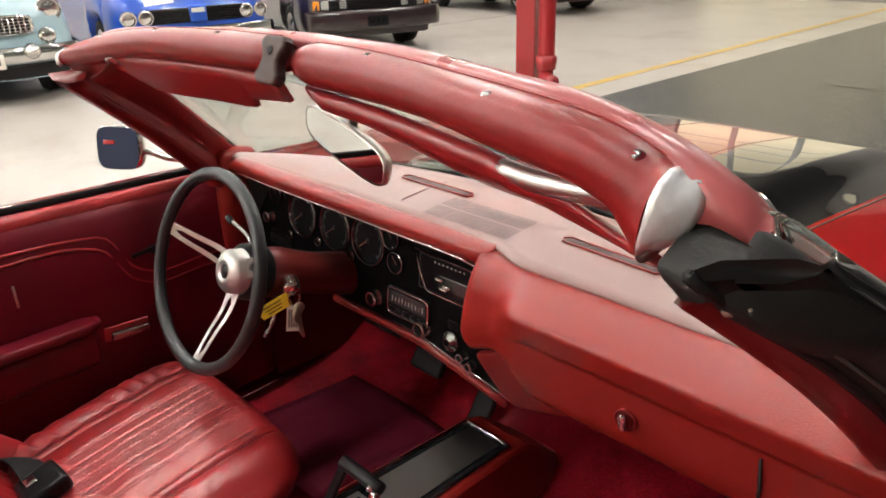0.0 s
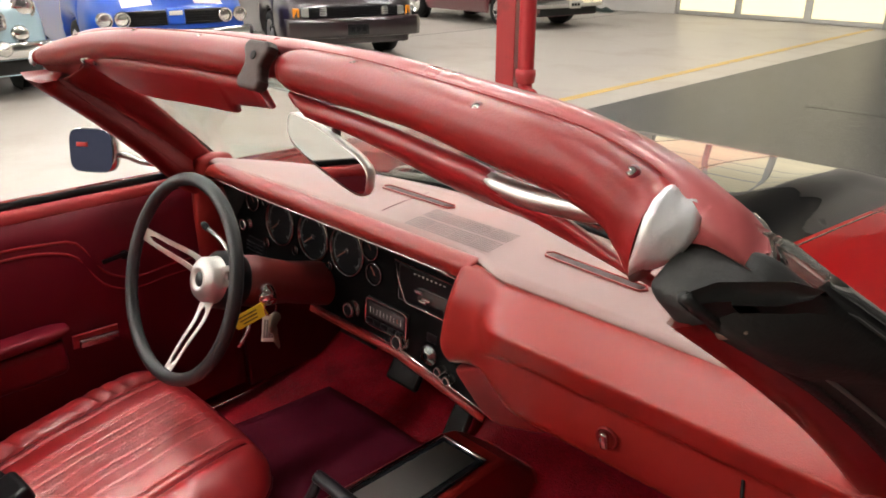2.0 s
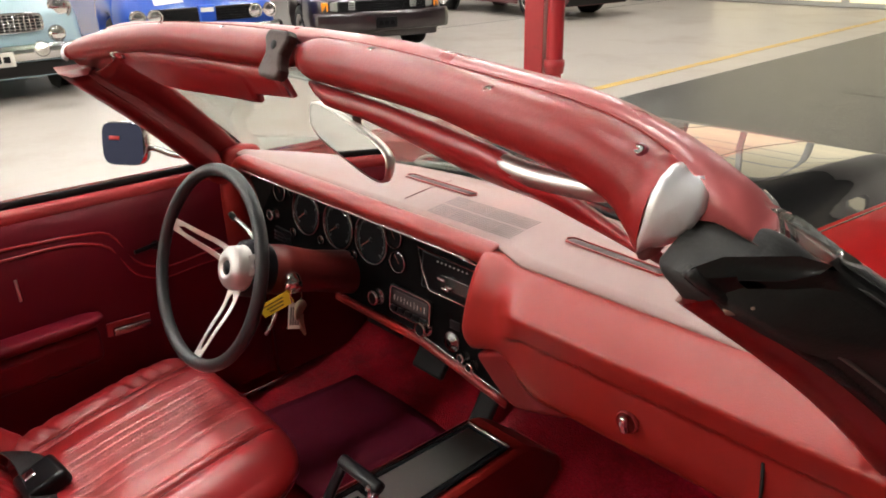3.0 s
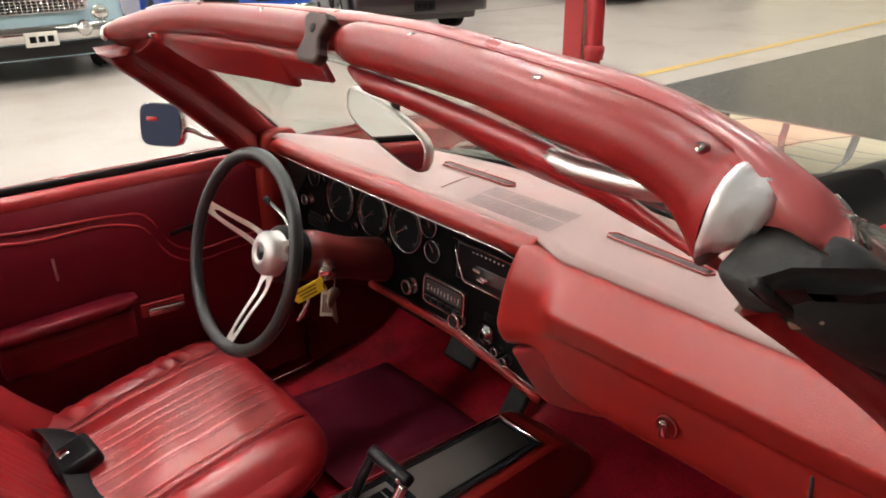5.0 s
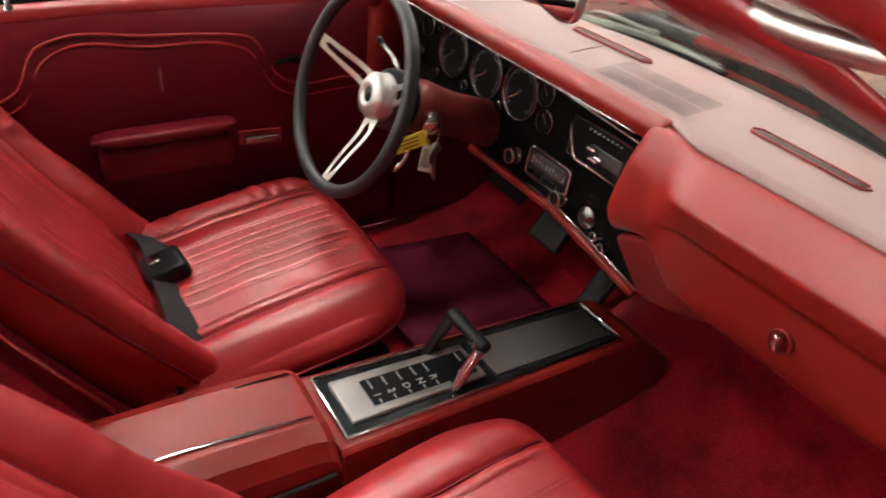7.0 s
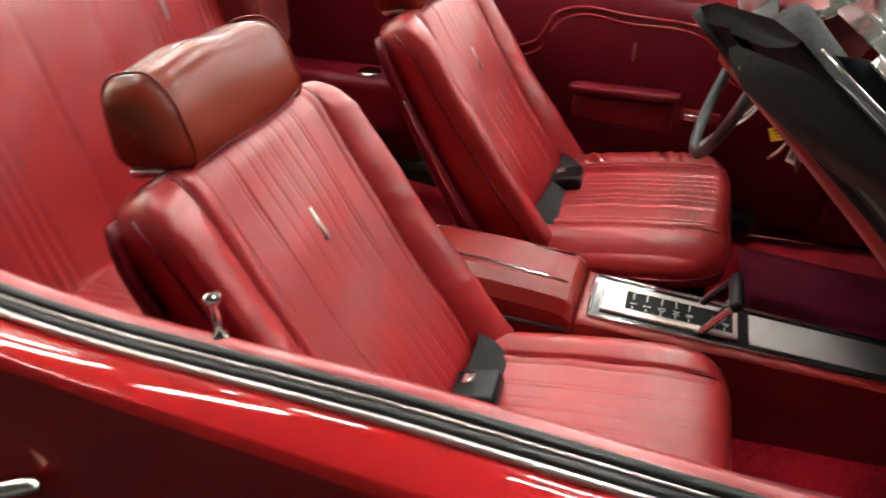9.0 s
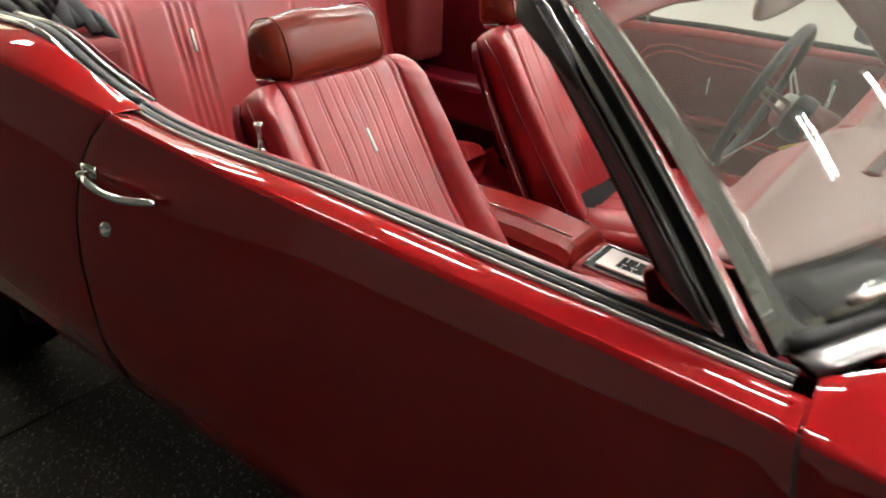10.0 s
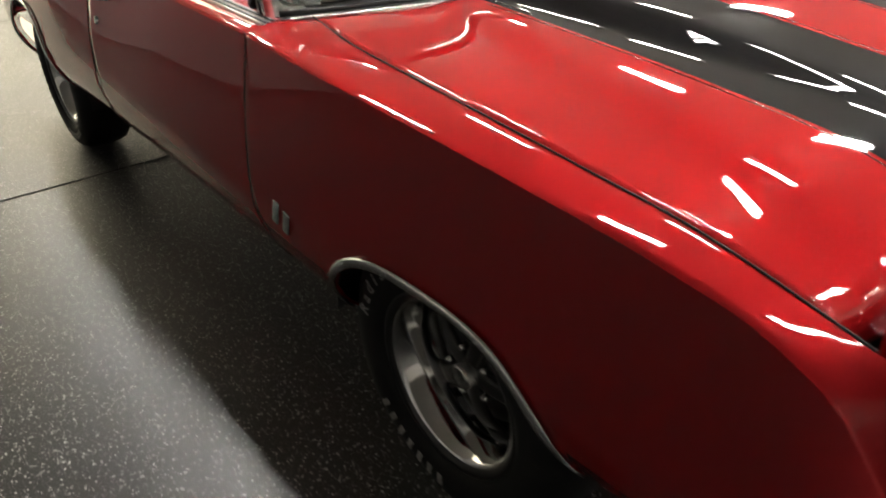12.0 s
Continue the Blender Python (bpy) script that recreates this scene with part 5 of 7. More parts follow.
# passenger pad: sloping face to a firm ridge, a narrow lip, then the set-back glove box face
PAD_RIDGE = [(-0.085, 0.970), (-0.112, 0.974), (-0.130, 0.9745), (-0.144, 0.966), (-0.166, 0.951), (-0.183, 0.9385), (-0.1885, 0.9340), (-0.1905, 0.9295), (-0.1895, 0.924),
             (-0.183, 0.907), (-0.1765, 0.890), (-0.1735, 0.886), (-0.165, 0.8825), (-0.161, 0.877), (-0.1545, 0.83), (-0.147, 0.79), (-0.139, 0.765), (-0.115, 0.752), (-0.07, 0.748)]
PAD_END = [(-0.085, 0.970), (-0.108, 0.975), (-0.120, 0.972), (-0.129, 0.960), (-0.138, 0.940), (-0.143, 0.925), (-0.145, 0.915), (-0.146, 0.905), (-0.147, 0.895), (-0.148, 0.88), (-0.149, 0.865),
           (-0.149, 0.85), (-0.149, 0.84), (-0.148, 0.83), (-0.146, 0.815), (-0.142, 0.802), (-0.135, 0.794), (-0.115, 0.789), (-0.07, 0.788)]
pad_left = spline((0.78, 0.795, 0.82, 0.863, 0.93, 0.985), (0.106, 0.098, 0.0835, 0.087, 0.100, 0.108))


def pad_section(x):
    u = max(0.0, min(1.0, (x - 0.165) / 0.085))
    u = u * u * (3 - 2 * u)
    rise = 0.50 * max(0.0, x - 0.10) * (1 - u)
    drop = 0.010 * max(0.0, x - 0.45)
    out = []
    for k, ((y0, z0), (y1, z1)) in enumerate(zip(PAD_END, PAD_RIDGE)):
        z0 += rise * max(0.0, (k - 9) / 9)
        out.append((y0 + (y1 - y0) * u, z0 + (z1 - z0) * u - drop))
    return out


rows = []
for k, x in enumerate([0.100, 0.1005, 0.103, 0.108, 0.116, 0.128, 0.142, 0.155, 0.166, 0.177, 0.188, 0.20, 0.212, 0.225, 0.238, 0.252, 0.268, 0.29] + list(np.linspace(0.32, 0.745, 16))):
    back = (0.075, 0.030, 0.014, 0.006, 0.002)[k] if k < 5 else 0.0
    near = max(0.0, 1 - (x - 0.10) / 0.10)
    rows.append([(x + (pad_left(z) - 0.10) * near, min(y + back, -0.02), z - 0.10 * back) for y, z in pad_section(x)])
v, f = sheet(rows)
soften(thicken(mesh("passenger_pad", v, f, PAD, dash, "red padded passenger dash with glove box"), 0.006, -1), 1)
# lower centre block under the seam
outline = [(0.102, 0.784), (0.150, 0.812), (0.205, 0.840), (0.262, 0.828), (0.305, 0.790), (0.312, 0.756), (0.275, 0.728), (0.215, 0.704), (0.170, 0.690), (0.148, 0.700), (0.122, 0.745)]
bm = bmesh.new()
face = bm.faces.new([bm.verts.new((x, -0.144 + 0.32 * (0.84 - z), z)) for x, z in outline])
ex = bmesh.ops.extrude_face_region(bm, geom=[face])
bmesh.ops.translate(bm, vec=(0, 0.16, 0), verts=[g for g in ex["geom"] if isinstance(g, bmesh.types.BMVert)])
# Matt and darker than the pad; the block's underside shade is painted in.
PAD_DULL_SHADED = surf("matt_shaded_red_pad", (0.17, 0.008, 0.008), 0.62, var=0.12, vscale=6, bump=0.16, bscale=620, spec=0.3)
lower_block = edge(part("dash_lower_block", bm, PAD_DULL_SHADED, dash, "red lower dash block under the pad", smooth=True), 0.012, 4, 60)
# glove box lock, door line, end vent
gm = pose(0.420, -0.159, 0.827, 90, 0, 0)
turned("glove_lock_bezel", [(0.013, 0.0), (0.0145, 0.002), (0.0165, 0.0015), (0.017, -0.002)], gm, PAD_DULL_SHADED, dash, "", 24)
block("glove_lock", (0.012, 0.026, 0.012), gm @ pose(0, 0, 0.006, 0, 0, 8), CHROME, dash, "chrome glove box latch", 0.005, 3)
for x0, x1, z0, z1 in ((0.60, 0.602, 0.855, 0.735),):
    tube("glove_box_gap", [(x0, -0.160, z0 + 0.01), (x0 + 0.003, -0.157, 0.82), (x1, -0.152, z1 + 0.02)], 0.0022, DARKBOX, dash, "dark glove box gap", n=6, up=(1, 0, 0))
vm = pose(0.675, -0.165, 0.785, 6, 0, 0)
block("side_vent", (0.095, 0.03, 0.075), vm, BLACK, dash, "black side air vent", 0.006)
for k in range(4):
    block("vent_vane", (0.078, 0.006, 0.004), vm @ pose(0, -0.016, -0.024 + 0.016 * k, 25, 0, 0), WORN_CHROME, dash, "bright vent vane", 0.001, 1)
tube("vent_frame", [vm @ Vector((0.046 * a, -0.016, 0.036 * b)) for a, b in ring(1, 1, 28, 8)], 0.003, CHROME, dash, "bright vent frame", n=6, closed=True, up=(0, 1, 0))

# speaker grille and defroster slots, laid on top of the deck
def deck_z(x, y):
    yb = dash_top_y(x)
    k = min(1.0, max(0.0, (y - yb) / (-0.085 - yb)))
    return 0.972 + 0.014 * math.sin(math.pi * (0.25 + 0.6 * k)) - 0.010 * (abs(x) / 0.735) ** 4


# Dark strip on the deck; the shade inside the slot is its colour.
SLOT_DARK = surf("slot_shade_strip", (0.03, 0.004, 0.005), 0.7, var=0.2, vscale=30)
GRILLE = surf("brown_grille_mesh", (0.045, 0.016, 0.014), 0.6, var=0.25, vscale=90)
verts, faces = [], []
for i in range(4):
    for j in range(2):
        for a in range(9):
            for b in range(7):
                x, y = -0.070 + 0.050 * i + 0.0053 * a, -0.062 + 0.045 * j + 0.0057 * b
                z = deck_z(x, y) + 0.0012
                k = len(verts)
                verts += [(x - 0.0017, y - 0.0017, z), (x + 0.0017, y - 0.0017, z), (x + 0.0017, y + 0.0017, z), (x - 0.0017, y + 0.0017, z)]
                faces.append((k, k + 1, k + 2, k + 3))
tagged(mesh("speaker_grille", verts, faces, GRILLE, dash, "perforated speaker grille"), kind="stuff")
for x0, x1, yy in ((0.205, 0.375, -0.008), (-0.240, -0.06, 0.045)):
    pts = [(x, yy + 0.0 * x - 0.06 * max(0, x - 0.2) , deck_z(x, yy - 0.06 * max(0, x - 0.2)) + 0.0015) for x in np.linspace(x0, x1, 12)]
    slot = tube("defroster_slot", [Vector(p) + Vector((0, 0, -0.0005)) for p in pts], 0.010, SLOT_DARK, dash, "defroster slot, its inner shade a dark strip on the deck", n=10, ry=0.0016)
    a, b = Vector(pts[0]), Vector(pts[-1])
    along = (b - a).normalized()
    across = Vector((-along.y, along.x, 0)) * 0.0105
    loop = [a + across, a + along * 0.02 + across] + [Vector(p) + across for p in pts[1:-1]] + [b + across, b + along * 0.008, b - across] + [Vector(p) - across for p in pts[-2:0:-1]] + [a - across, a - along * 0.008]
    tube("slot_rim", [p + Vector((0, 0, 0.0005)) for p in loop], 0.0016, PAD, slot, "red rolled slot edge", n=6, closed=True)
tube("deck_seam", [(-0.155, 0.08, deck_z(-0.155, 0.08) + 0.001), (-0.15, 0.0, deck_z(-0.15, 0.0) + 0.001), (-0.147, -0.05, 0.9835)], 0.0006, VINYL_DEEP_SHADED, dash, n=5)

# instrument panel plane
PN = Vector((0, -1, 0.1)).normalized()
PU = Vector((0, 0.1, 1)).normalized()


def on_panel(x, z, out=0.0):
    """Pose on the sloping panel at (x, z): local x right, y up the panel, z out towards the driver."""
    p = Vector((x, -0.030 + (z - 0.85) * 0.1, z)) + PN * out
    return Matrix.Translation(p) @ Matrix(((1, 0, 0, 0), (0, PU.y, PN.y, 0), (0, PU.z, PN.z, 0), (0, 0, 0, 1)))


panel = mesh("instrument_panel", [on_panel(x, z) @ Vector() for x, z in ((-0.745, 0.78), (-0.72, 0.72), (-0.366, 0.699), (-0.118, 0.699), (0.075, 0.667), (0.14, 0.66), (0.14, 0.88), (-0.004, 0.890), (-0.366, 0.913), (-0.60, 0.914), (-0.74, 0.912), (-0.762, 0.885))],
             [tuple(range(12))], PANEL_BLACK, car, "black instrument panel with round gauges", smooth=False)
thicken(panel, 0.01, -1)
tube("panel_trim", [on_panel(x, z, 0.001) @ Vector() for x, z in ((-0.747, 0.79), (-0.763, 0.885), (-0.741, 0.912), (-0.60, 0.914), (-0.366, 0.9125), (-0.004, 0.890), (0.09, 0.883))], 0.0025, CHROME, panel, "bright panel edge", n=6)
tube("panel_trim", [on_panel(x, z, 0.001) @ Vector() for x, z in ((-0.40, 0.700), (-0.118, 0.700), (0.075, 0.668), (0.12, 0.66))], 0.0028, CHROME, panel, "bright panel edge", n=6)
tube("brow_trim", curve_pts([(-0.752, -0.085, 0.83), (-0.752, -0.094, 0.90), (-0.735, -0.104, 0.936), (-0.69, -0.1125, 0.9475), (-0.5, -0.1150, 0.9495), (-0.2, -0.1150, 0.9495), (0.085, -0.1150, 0.9485)], 40), 0.0022, CHROME, dash, "thin bright trim under the dash brow", n=8)
lower = [on_panel(x, float(np.interp(x, (-0.40, -0.118, 0.08, 0.12), (0.699, 0.698, 0.666, 0.659))), 0.004) @ Vector((0, -0.010, 0)) for x in np.linspace(-0.40, 0.115, 14)]
tube("panel_lower_lip", lower, 0.006, PAD, panel, "red lower panel lip", n=8, ry=0.009)


RIM_DARK = surf("dark_chrome_bezel", (0.20, 0.20, 0.20), 0.12, metal=1.0, var=0.2, vscale=60)
NEEDLE = surf("dim_orange_needle", (0.20, 0.05, 0.02), 0.6, var=0.1)
DIM_INK = surf("dim_dial_ink", (0.22, 0.22, 0.21), 0.6, var=0.1)


def gauge(x, z, r, big):
    m = on_panel(x, z, 0.001)
    g = turned("gauge", [(r * 0.90, -0.010), (r * 0.92, 0.004), (r * 0.96, 0.006), (r, 0.003), (r * 1.01, -0.001)], m, RIM_DARK, panel, "round gauge with bright bezel" if big else "small round gauge", 40)
    mesh("gauge_face", [m @ Vector((r * 0.88 * math.cos(a), r * 0.88 * math.sin(a), 0.0005)) for a in np.linspace(0, 2 * math.pi, 32, endpoint=False)], [tuple(range(32))], DIAL, g, "black dial")
    if big:
        verts, faces = [], []
        for i in range(41):
            a = radians(225 - 270 * i / 40)
            r0, r1, w = (0.66 if i % 5 == 0 else 0.74) * r, 0.82 * r, 0.0007
            c, s = math.cos(a), math.sin(a)
            k = len(verts)
            verts += [m @ Vector((c * q - s * ww, s * q + c * ww, 0.0012)) for q, ww in ((r0, -w), (r1, -w), (r1, w), (r0, w))]
            faces.append((k, k + 1, k + 2, k + 3))
        mesh("gauge_scale", verts, faces, DIM_INK, g, "white scale marks")
        block("gauge_needle", (r * 0.75, 0.002, 0.001), m @ pose(0, 0, 0.003, 0, 0, 215) @ pose(r * 0.3, 0, 0), NEEDLE, g, "orange needle", 0.0003, 1)
        turned("needle_hub", [(0.0, 0.005), (0.004, 0.005), (0.005, 0.002)], m, BLACK, g, "", 12)
    else:
        block("gauge_needle", (r * 0.9, 0.0015, 0.001), m @ pose(0, 0, 0.0025, 0, 0, 130) @ pose(r * 0.3, 0, 0), NEEDLE, g, "", 0.0003, 1)


for x in (-0.525, -0.400, -0.284):
    gauge(x, 0.856, 0.055, True)
for x, z, r in ((-0.635, 0.882, 0.025), (-0.490, 0.900, 0.011), (-0.462, 0.807, 0.011), (-0.368, 0.898, 0.011), (-0.339, 0.807, 0.011), (-0.211, 0.882, 0.025), (-0.196, 0.832, 0.023), (-0.582, 0.893, 0.011), (-0.576, 0.795, 0.011)):
    gauge(x, z, r, False)


def knob(x, z, r, label="chrome-rimmed control knob"):
    m = on_panel(x, z, 0.0)
    k = turned("control_knob", [(r * 0.7, 0.020), (r * 0.8, 0.021), (r * 0.95, 0.020), (r, 0.016), (r * 0.96, 0.006), (r * 1.15, 0.003), (r * 1.15, 0.0)], m, WORN_CHROME, panel, label, 28)
    turned("knob_face", [(0.0, 0.0195), (r * 0.5, 0.0205), (r * 0.76, 0.0195)], m, BLACK, k, "dark knob face", 20)


knob(-0.256, 0.737, 0.0165)
knob(-0.107, 0.720, 0.0165)
knob(-0.658, 0.820, 0.014)
knob(0.007, 0.704, 0.009)
knob(0.030, 0.694, 0.009)
m = on_panel(-0.033, 0.718)
turned("lighter", [(0.006, 0.012), (0.010, 0.013), (0.013, 0.008), (0.018, 0.006), (0.0215, 0.004), (0.022, 0.0)], m, RIM_DARK, panel, "round cigar lighter with bright ring", 28)
turned("lighter_centre", [(0.0, 0.008), (0.007, 0.008), (0.010, 0.003)], m, BLACK, panel, "", 20)
block("lighter_plate", (0.026, 0.018, 0.003), m @ pose(0.004, 0.035, 0.0), BLACK, panel, "", 0.001)
rm = on_panel(-0.153, 0.751)
radio = block("radio", (0.125, 0.058, 0.012), rm, BLACK, panel, "car radio with tuning scale", 0.004)
tube("radio_trim", [rm @ Vector((0.060 * a, 0.029 * b, 0.0065)) for a, b in ring(1, 1, 36, 8)], 0.0022, CHROME, radio, "bright radio frame", n=6, closed=True)
block("radio_scale", (0.104, 0.026, 0.002), rm @ pose(0, 0.008, 0.006), surf("grey_scale_glass", (0.06, 0.06, 0.06), 0.2), radio, "grey tuning scale", 0.0006, 1)
for k in range(10):
    block("scale_mark", (0.0009, 0.009 if k % 3 else 0.013, 0.0006), rm @ pose(-0.045 + 0.010 * k, 0.006, 0.0075), RED_INK if k == 8 else INK, radio, "", 0.0002, 1)
for k in range(5):
    block("radio_button", (0.019, 0.011, 0.006), rm @ pose(-0.046 + 0.0225 * k, -0.018, 0.008), BLACK, radio, "black push button", 0.002)
hm = on_panel(-0.050, 0.841)
heat = block("climate_control", (0.150, 0.075, 0.008), hm, BLACK, panel, "black climate control with bright sliders", 0.006)
tube("climate_trim", [hm @ Vector(p) for p in ((0.072, 0.036, 0.005), (-0.085, 0.040, 0.005), (-0.072, 0.0, 0.005), (-0.052, -0.034, 0.005), (-0.046, -0.038, 0.005), (0.072, -0.038, 0.005))], 0.0016, CHROME, heat, "thin bright outline", n=6)
block("climate_plate", (0.078, 0.026, 0.003), hm @ pose(0.022, -0.008, 0.005), surf("smoked_plate", (0.12, 0.12, 0.115), 0.18, metal=0.6), heat, "smoked metal slider plate", 0.001)
for dx, dy in ((-0.008, 0.0), (0.012, -0.010), (0.004, -0.016)):
    block("climate_lever", (0.020, 0.007, 0.016), hm @ pose(dx, dy, 0.010), CHROME, heat, "chrome slider lever", 0.003)
for k in range(8):
    block("label_bar", (0.004, 0.003, 0.0006), hm @ pose(-0.03 + 0.011 * k, 0.027, 0.0045), INK, heat, "", 0.0002, 1)
block("dash_slot", (0.075, 0.036, 0.006), on_panel(-0.623, 0.772), DIAL, panel, "black switch slot", 0.004)
for k in range(3):
    block("slot_vane", (0.068, 0.003, 0.006), on_panel(-0.631, 0.758 + 0.009 * k, 0.002), BLACK, panel, "", 0.001, 1)
# Added filler sheet; its black stands for the shade under the dash.
rows = [[(x, -0.040, z0), (x, 0.02, z0 - 0.03), (x, 0.10, z0 - 0.06), (x, 0.30, z0 - 0.08)] for x, z0 in ((-0.73, 0.71), (-0.40, 0.694), (-0.118, 0.694), (0.08, 0.662), (0.20, 0.70), (0.32, 0.75), (0.73, 0.75))]
v, f = sheet(rows)
thicken(mesh("under_dash_filler", v, f, DARKBOX, car, "added black sheet for the shade under the dashboard"), 0.01, 0)
for x in (-0.33, -0.10, 0.04, 0.10):
    block("under_dash_clip", (0.030, 0.02, 0.014), pose(x, -0.030, 0.684 if x < 0.0 else 0.652), BLACK, car, "black clip under the dash", 0.006)

# steering column and wheel
COLUMN_RED = surf("dark_red_column_enamel", (0.11, 0.012, 0.010), 0.38, var=0.12, vscale=8, bump=0.05, bscale=300)
wc = Vector((-0.370, -0.354, 0.873))
tilt = radians(20.2)
wn = Vector((0, -math.cos(tilt), math.sin(tilt)))
wu = Vector((0, math.sin(tilt), math.cos(tilt)))
wm = Matrix.Translation(wc) @ Matrix(((1, 0, 0, 0), (0, wu.y, wn.y, 0), (0, wu.z, wn.z, 0), (0, 0, 0, 1)))
pts = [wm @ Vector((0.184 * math.cos(a), 0.184 * math.sin(a), 0)) for a in np.linspace(0, 2 * math.pi, 72, endpoint=False)]
steer = tube("steering_wheel", pts, 0.0124, WHEEL_GREY, car, "dark grey three-spoke sport steering wheel", n=14, up=tuple(wn), closed=True, ry=0.0120)
for i in range(46):
    a = 2 * math.pi * i / 46
    block("finger_ridge", (0.006, 0.010, 0.006), wm @ pose(0.184 * math.cos(a), 0.184 * math.sin(a), -0.0105, 0, 0, math.degrees(a)), WHEEL_GREY, steer, "", 0.002, 1)
for ang in (166, 274, 22):
    c = wm @ pose(0, 0, 0, 0, 0, ang)
    arm = curve_pts([(0.035, 0, -0.066), (0.075, 0, -0.056), (0.12, 0, -0.032), (0.178, 0, -0.004)], 12)
    for k, (side) in enumerate((-1, 1)):
        rows = []
        for i, p in enumerate(arm):
            u = i / 11
            w_out = 0.021 - 0.008 * u
            w_in = 0.009 - 0.0045 * u if 1 < i < 10 else -0.001
            rows.append([c @ Vector((p[0], side * w_out, p[2] + 0.0015)), c @ Vector((p[0], side * w_in, p[2] + 0.0015)), c @ Vector((p[0], side * w_in, p[2] - 0.0015)), c @ Vector((p[0], side * w_out, p[2] - 0.0015))])
        v, f = sheet(rows, close_v=True)
        edge(mesh("spoke", v, f, BRUSHED, steer, "slotted brushed metal spoke", smooth=False), 0.0008, 1)
SATIN = surf("satin_hub_metal", (0.60, 0.58, 0.56), 0.42, metal=0.85, var=0.1, vscale=50)
turned("hub", [(0.0, -0.040), (0.016, -0.040), (0.019, -0.036), (0.024, -0.037), (0.038, -0.043), (0.043, -0.050), (0.044, -0.066), (0.046, -0.074)], wm, SATIN, steer, "brushed round horn hub", 40)
turned("hub_emblem", [(0.0, -0.0375), (0.006, -0.0375), (0.008, -0.039), (0.014, -0.0395), (0.015, -0.041)], wm, BLACK, steer, "dark hub emblem ring", 24)
turned("hub_collar", [(0.046, -0.072), (0.056, -0.078), (0.058, -0.10), (0.054, -0.12)], wm, BLACK, steer, "black column collar", 32)
column = turned("steering_column", [(0.0, -0.115), (0.045, -0.115), (0.050, -0.12), (0.052, -0.16), (0.047, -0.20), (0.044, -0.24), (0.046, -0.28), (0.050, -0.40)], wm, COLUMN_RED, car, "red painted steering column", 36)
turned("ignition_lock", [(0.0, 0.052), (0.006, 0.052), (0.016, 0.050), (0.018, 0.044), (0.021, 0.030), (0.021, 0.0)], wm @ pose(0.03, -0.006, -0.165, 0, 70, -10), CHROME, column, "chrome ignition lock", 28)
tube("turn_lever", curve_pts([wm @ Vector((-0.04, 0.02, -0.135)), wm @ Vector((-0.08, 0.055, -0.125)), wm @ Vector((-0.13, 0.075, -0.11))], 10), 0.005, WORN_CHROME, column, "slim turn lever", n=8)
turned("lever_tip", [(0.0, 0.012), (0.006, 0.010), (0.0075, 0.0), (0.005, -0.01)], Matrix.Translation(wm @ Vector((-0.13, 0.075, -0.11))) @ pose(0, 0, 0, 0, -60, 0), BLACK, column, "", 14)
tube("tilt_lever", curve_pts([wm @ Vector((0.02, -0.05, -0.15)), wm @ Vector((0.03, -0.10, -0.15)), wm @ Vector((0.025, -0.13, -0.14))], 8), 0.005, CHROME, column, "chrome lever", n=8)

# ---- console ----
rows = []
for y, zt, w in ((0.16, 0.39, 0.070), (0.10, 0.445, 0.072), (0.055, 0.477, 0.073), (0.02, 0.486, 0.074), (-0.25, 0.501, 0.080), (-0.56, 0.516, 0.086), (-0.585, 0.517, 0.087)):
    cx = 0.008
    rows.append([(cx - w - 0.028, y, 0.30), (cx - w - 0.014, y, zt - 0.07), (cx - w - 0.004, y, zt - 0.008), (cx - w + 0.004, y, zt), (cx + w - 0.004, y, zt), (cx + w + 0.004, y, zt - 0.008), (cx + w + 0.014, y, zt - 0.07), (cx + w + 0.028, y, 0.30)])
v, f = sheet(rows)
f.append(tuple(range(8)))
f.append(tuple(6 * 8 + j for j in range(8))[::-1])
console = edge(mesh("centre_console", v, f, PAD, car, "red centre console with chrome shift plate and armrest", smooth=False), 0.006, 2)
rows = []
for i, (y, zt) in enumerate(((-0.588, 0.535), (-0.592, 0.556), (-0.605, 0.566), (-0.63, 0.572), (-0.75, 0.582), (-0.88, 0.586), (-1.00, 0.580), (-1.02, 0.55))):
    rows.append([(0.012 + sx, y, z) for sx, z in ((-0.100, 0.44), (-0.098, zt - 0.040), (-0.082, zt - 0.014), (-0.055, zt), (0.055, zt), (0.082, zt - 0.014), (0.098, zt - 0.040), (0.100, 0.44))])
v, f = sheet(rows)
f.append(tuple(range(8)))
f.append(tuple(7 * 8 + j for j in range(8))[::-1])
edge(mesh("console_lid", v, f, PAD, console, "red console armrest lid", smooth=False), 0.007, 3)
for sx in (0.0,):
    tube("lid_strip", [(0.012 - 0.052, -0.612, 0.5725), (0.012 + 0.0 - 0.052, -0.99, 0.589)], 0.003, WORN_CHROME, console, "bright strip on the lid", n=6, ry=0.0015)
tube("lid_strip", [(0.012 + 0.045, -0.612, 0.5705), (0.012 - 0.0 + 0.045, -0.66, 0.577), (0.050, -0.80, 0.5865), (0.050, -0.99, 0.588)], 0.0035, CHROME, console, "bright strip on the lid", n=6, ry=0.0015)
tube("lid_gap", [(0.115, -0.60, 0.50), (0.115, -0.98, 0.505)], 0.004, DARKBOX, console, n=6)


def on_console(x, y, out=0.0):
    z = 0.486 + (0.02 - y) * 0.0525
    return Matrix.Translation((0.008 + x, y, z + out)) @ pose(0, 0, 0, -3, 0, 0)


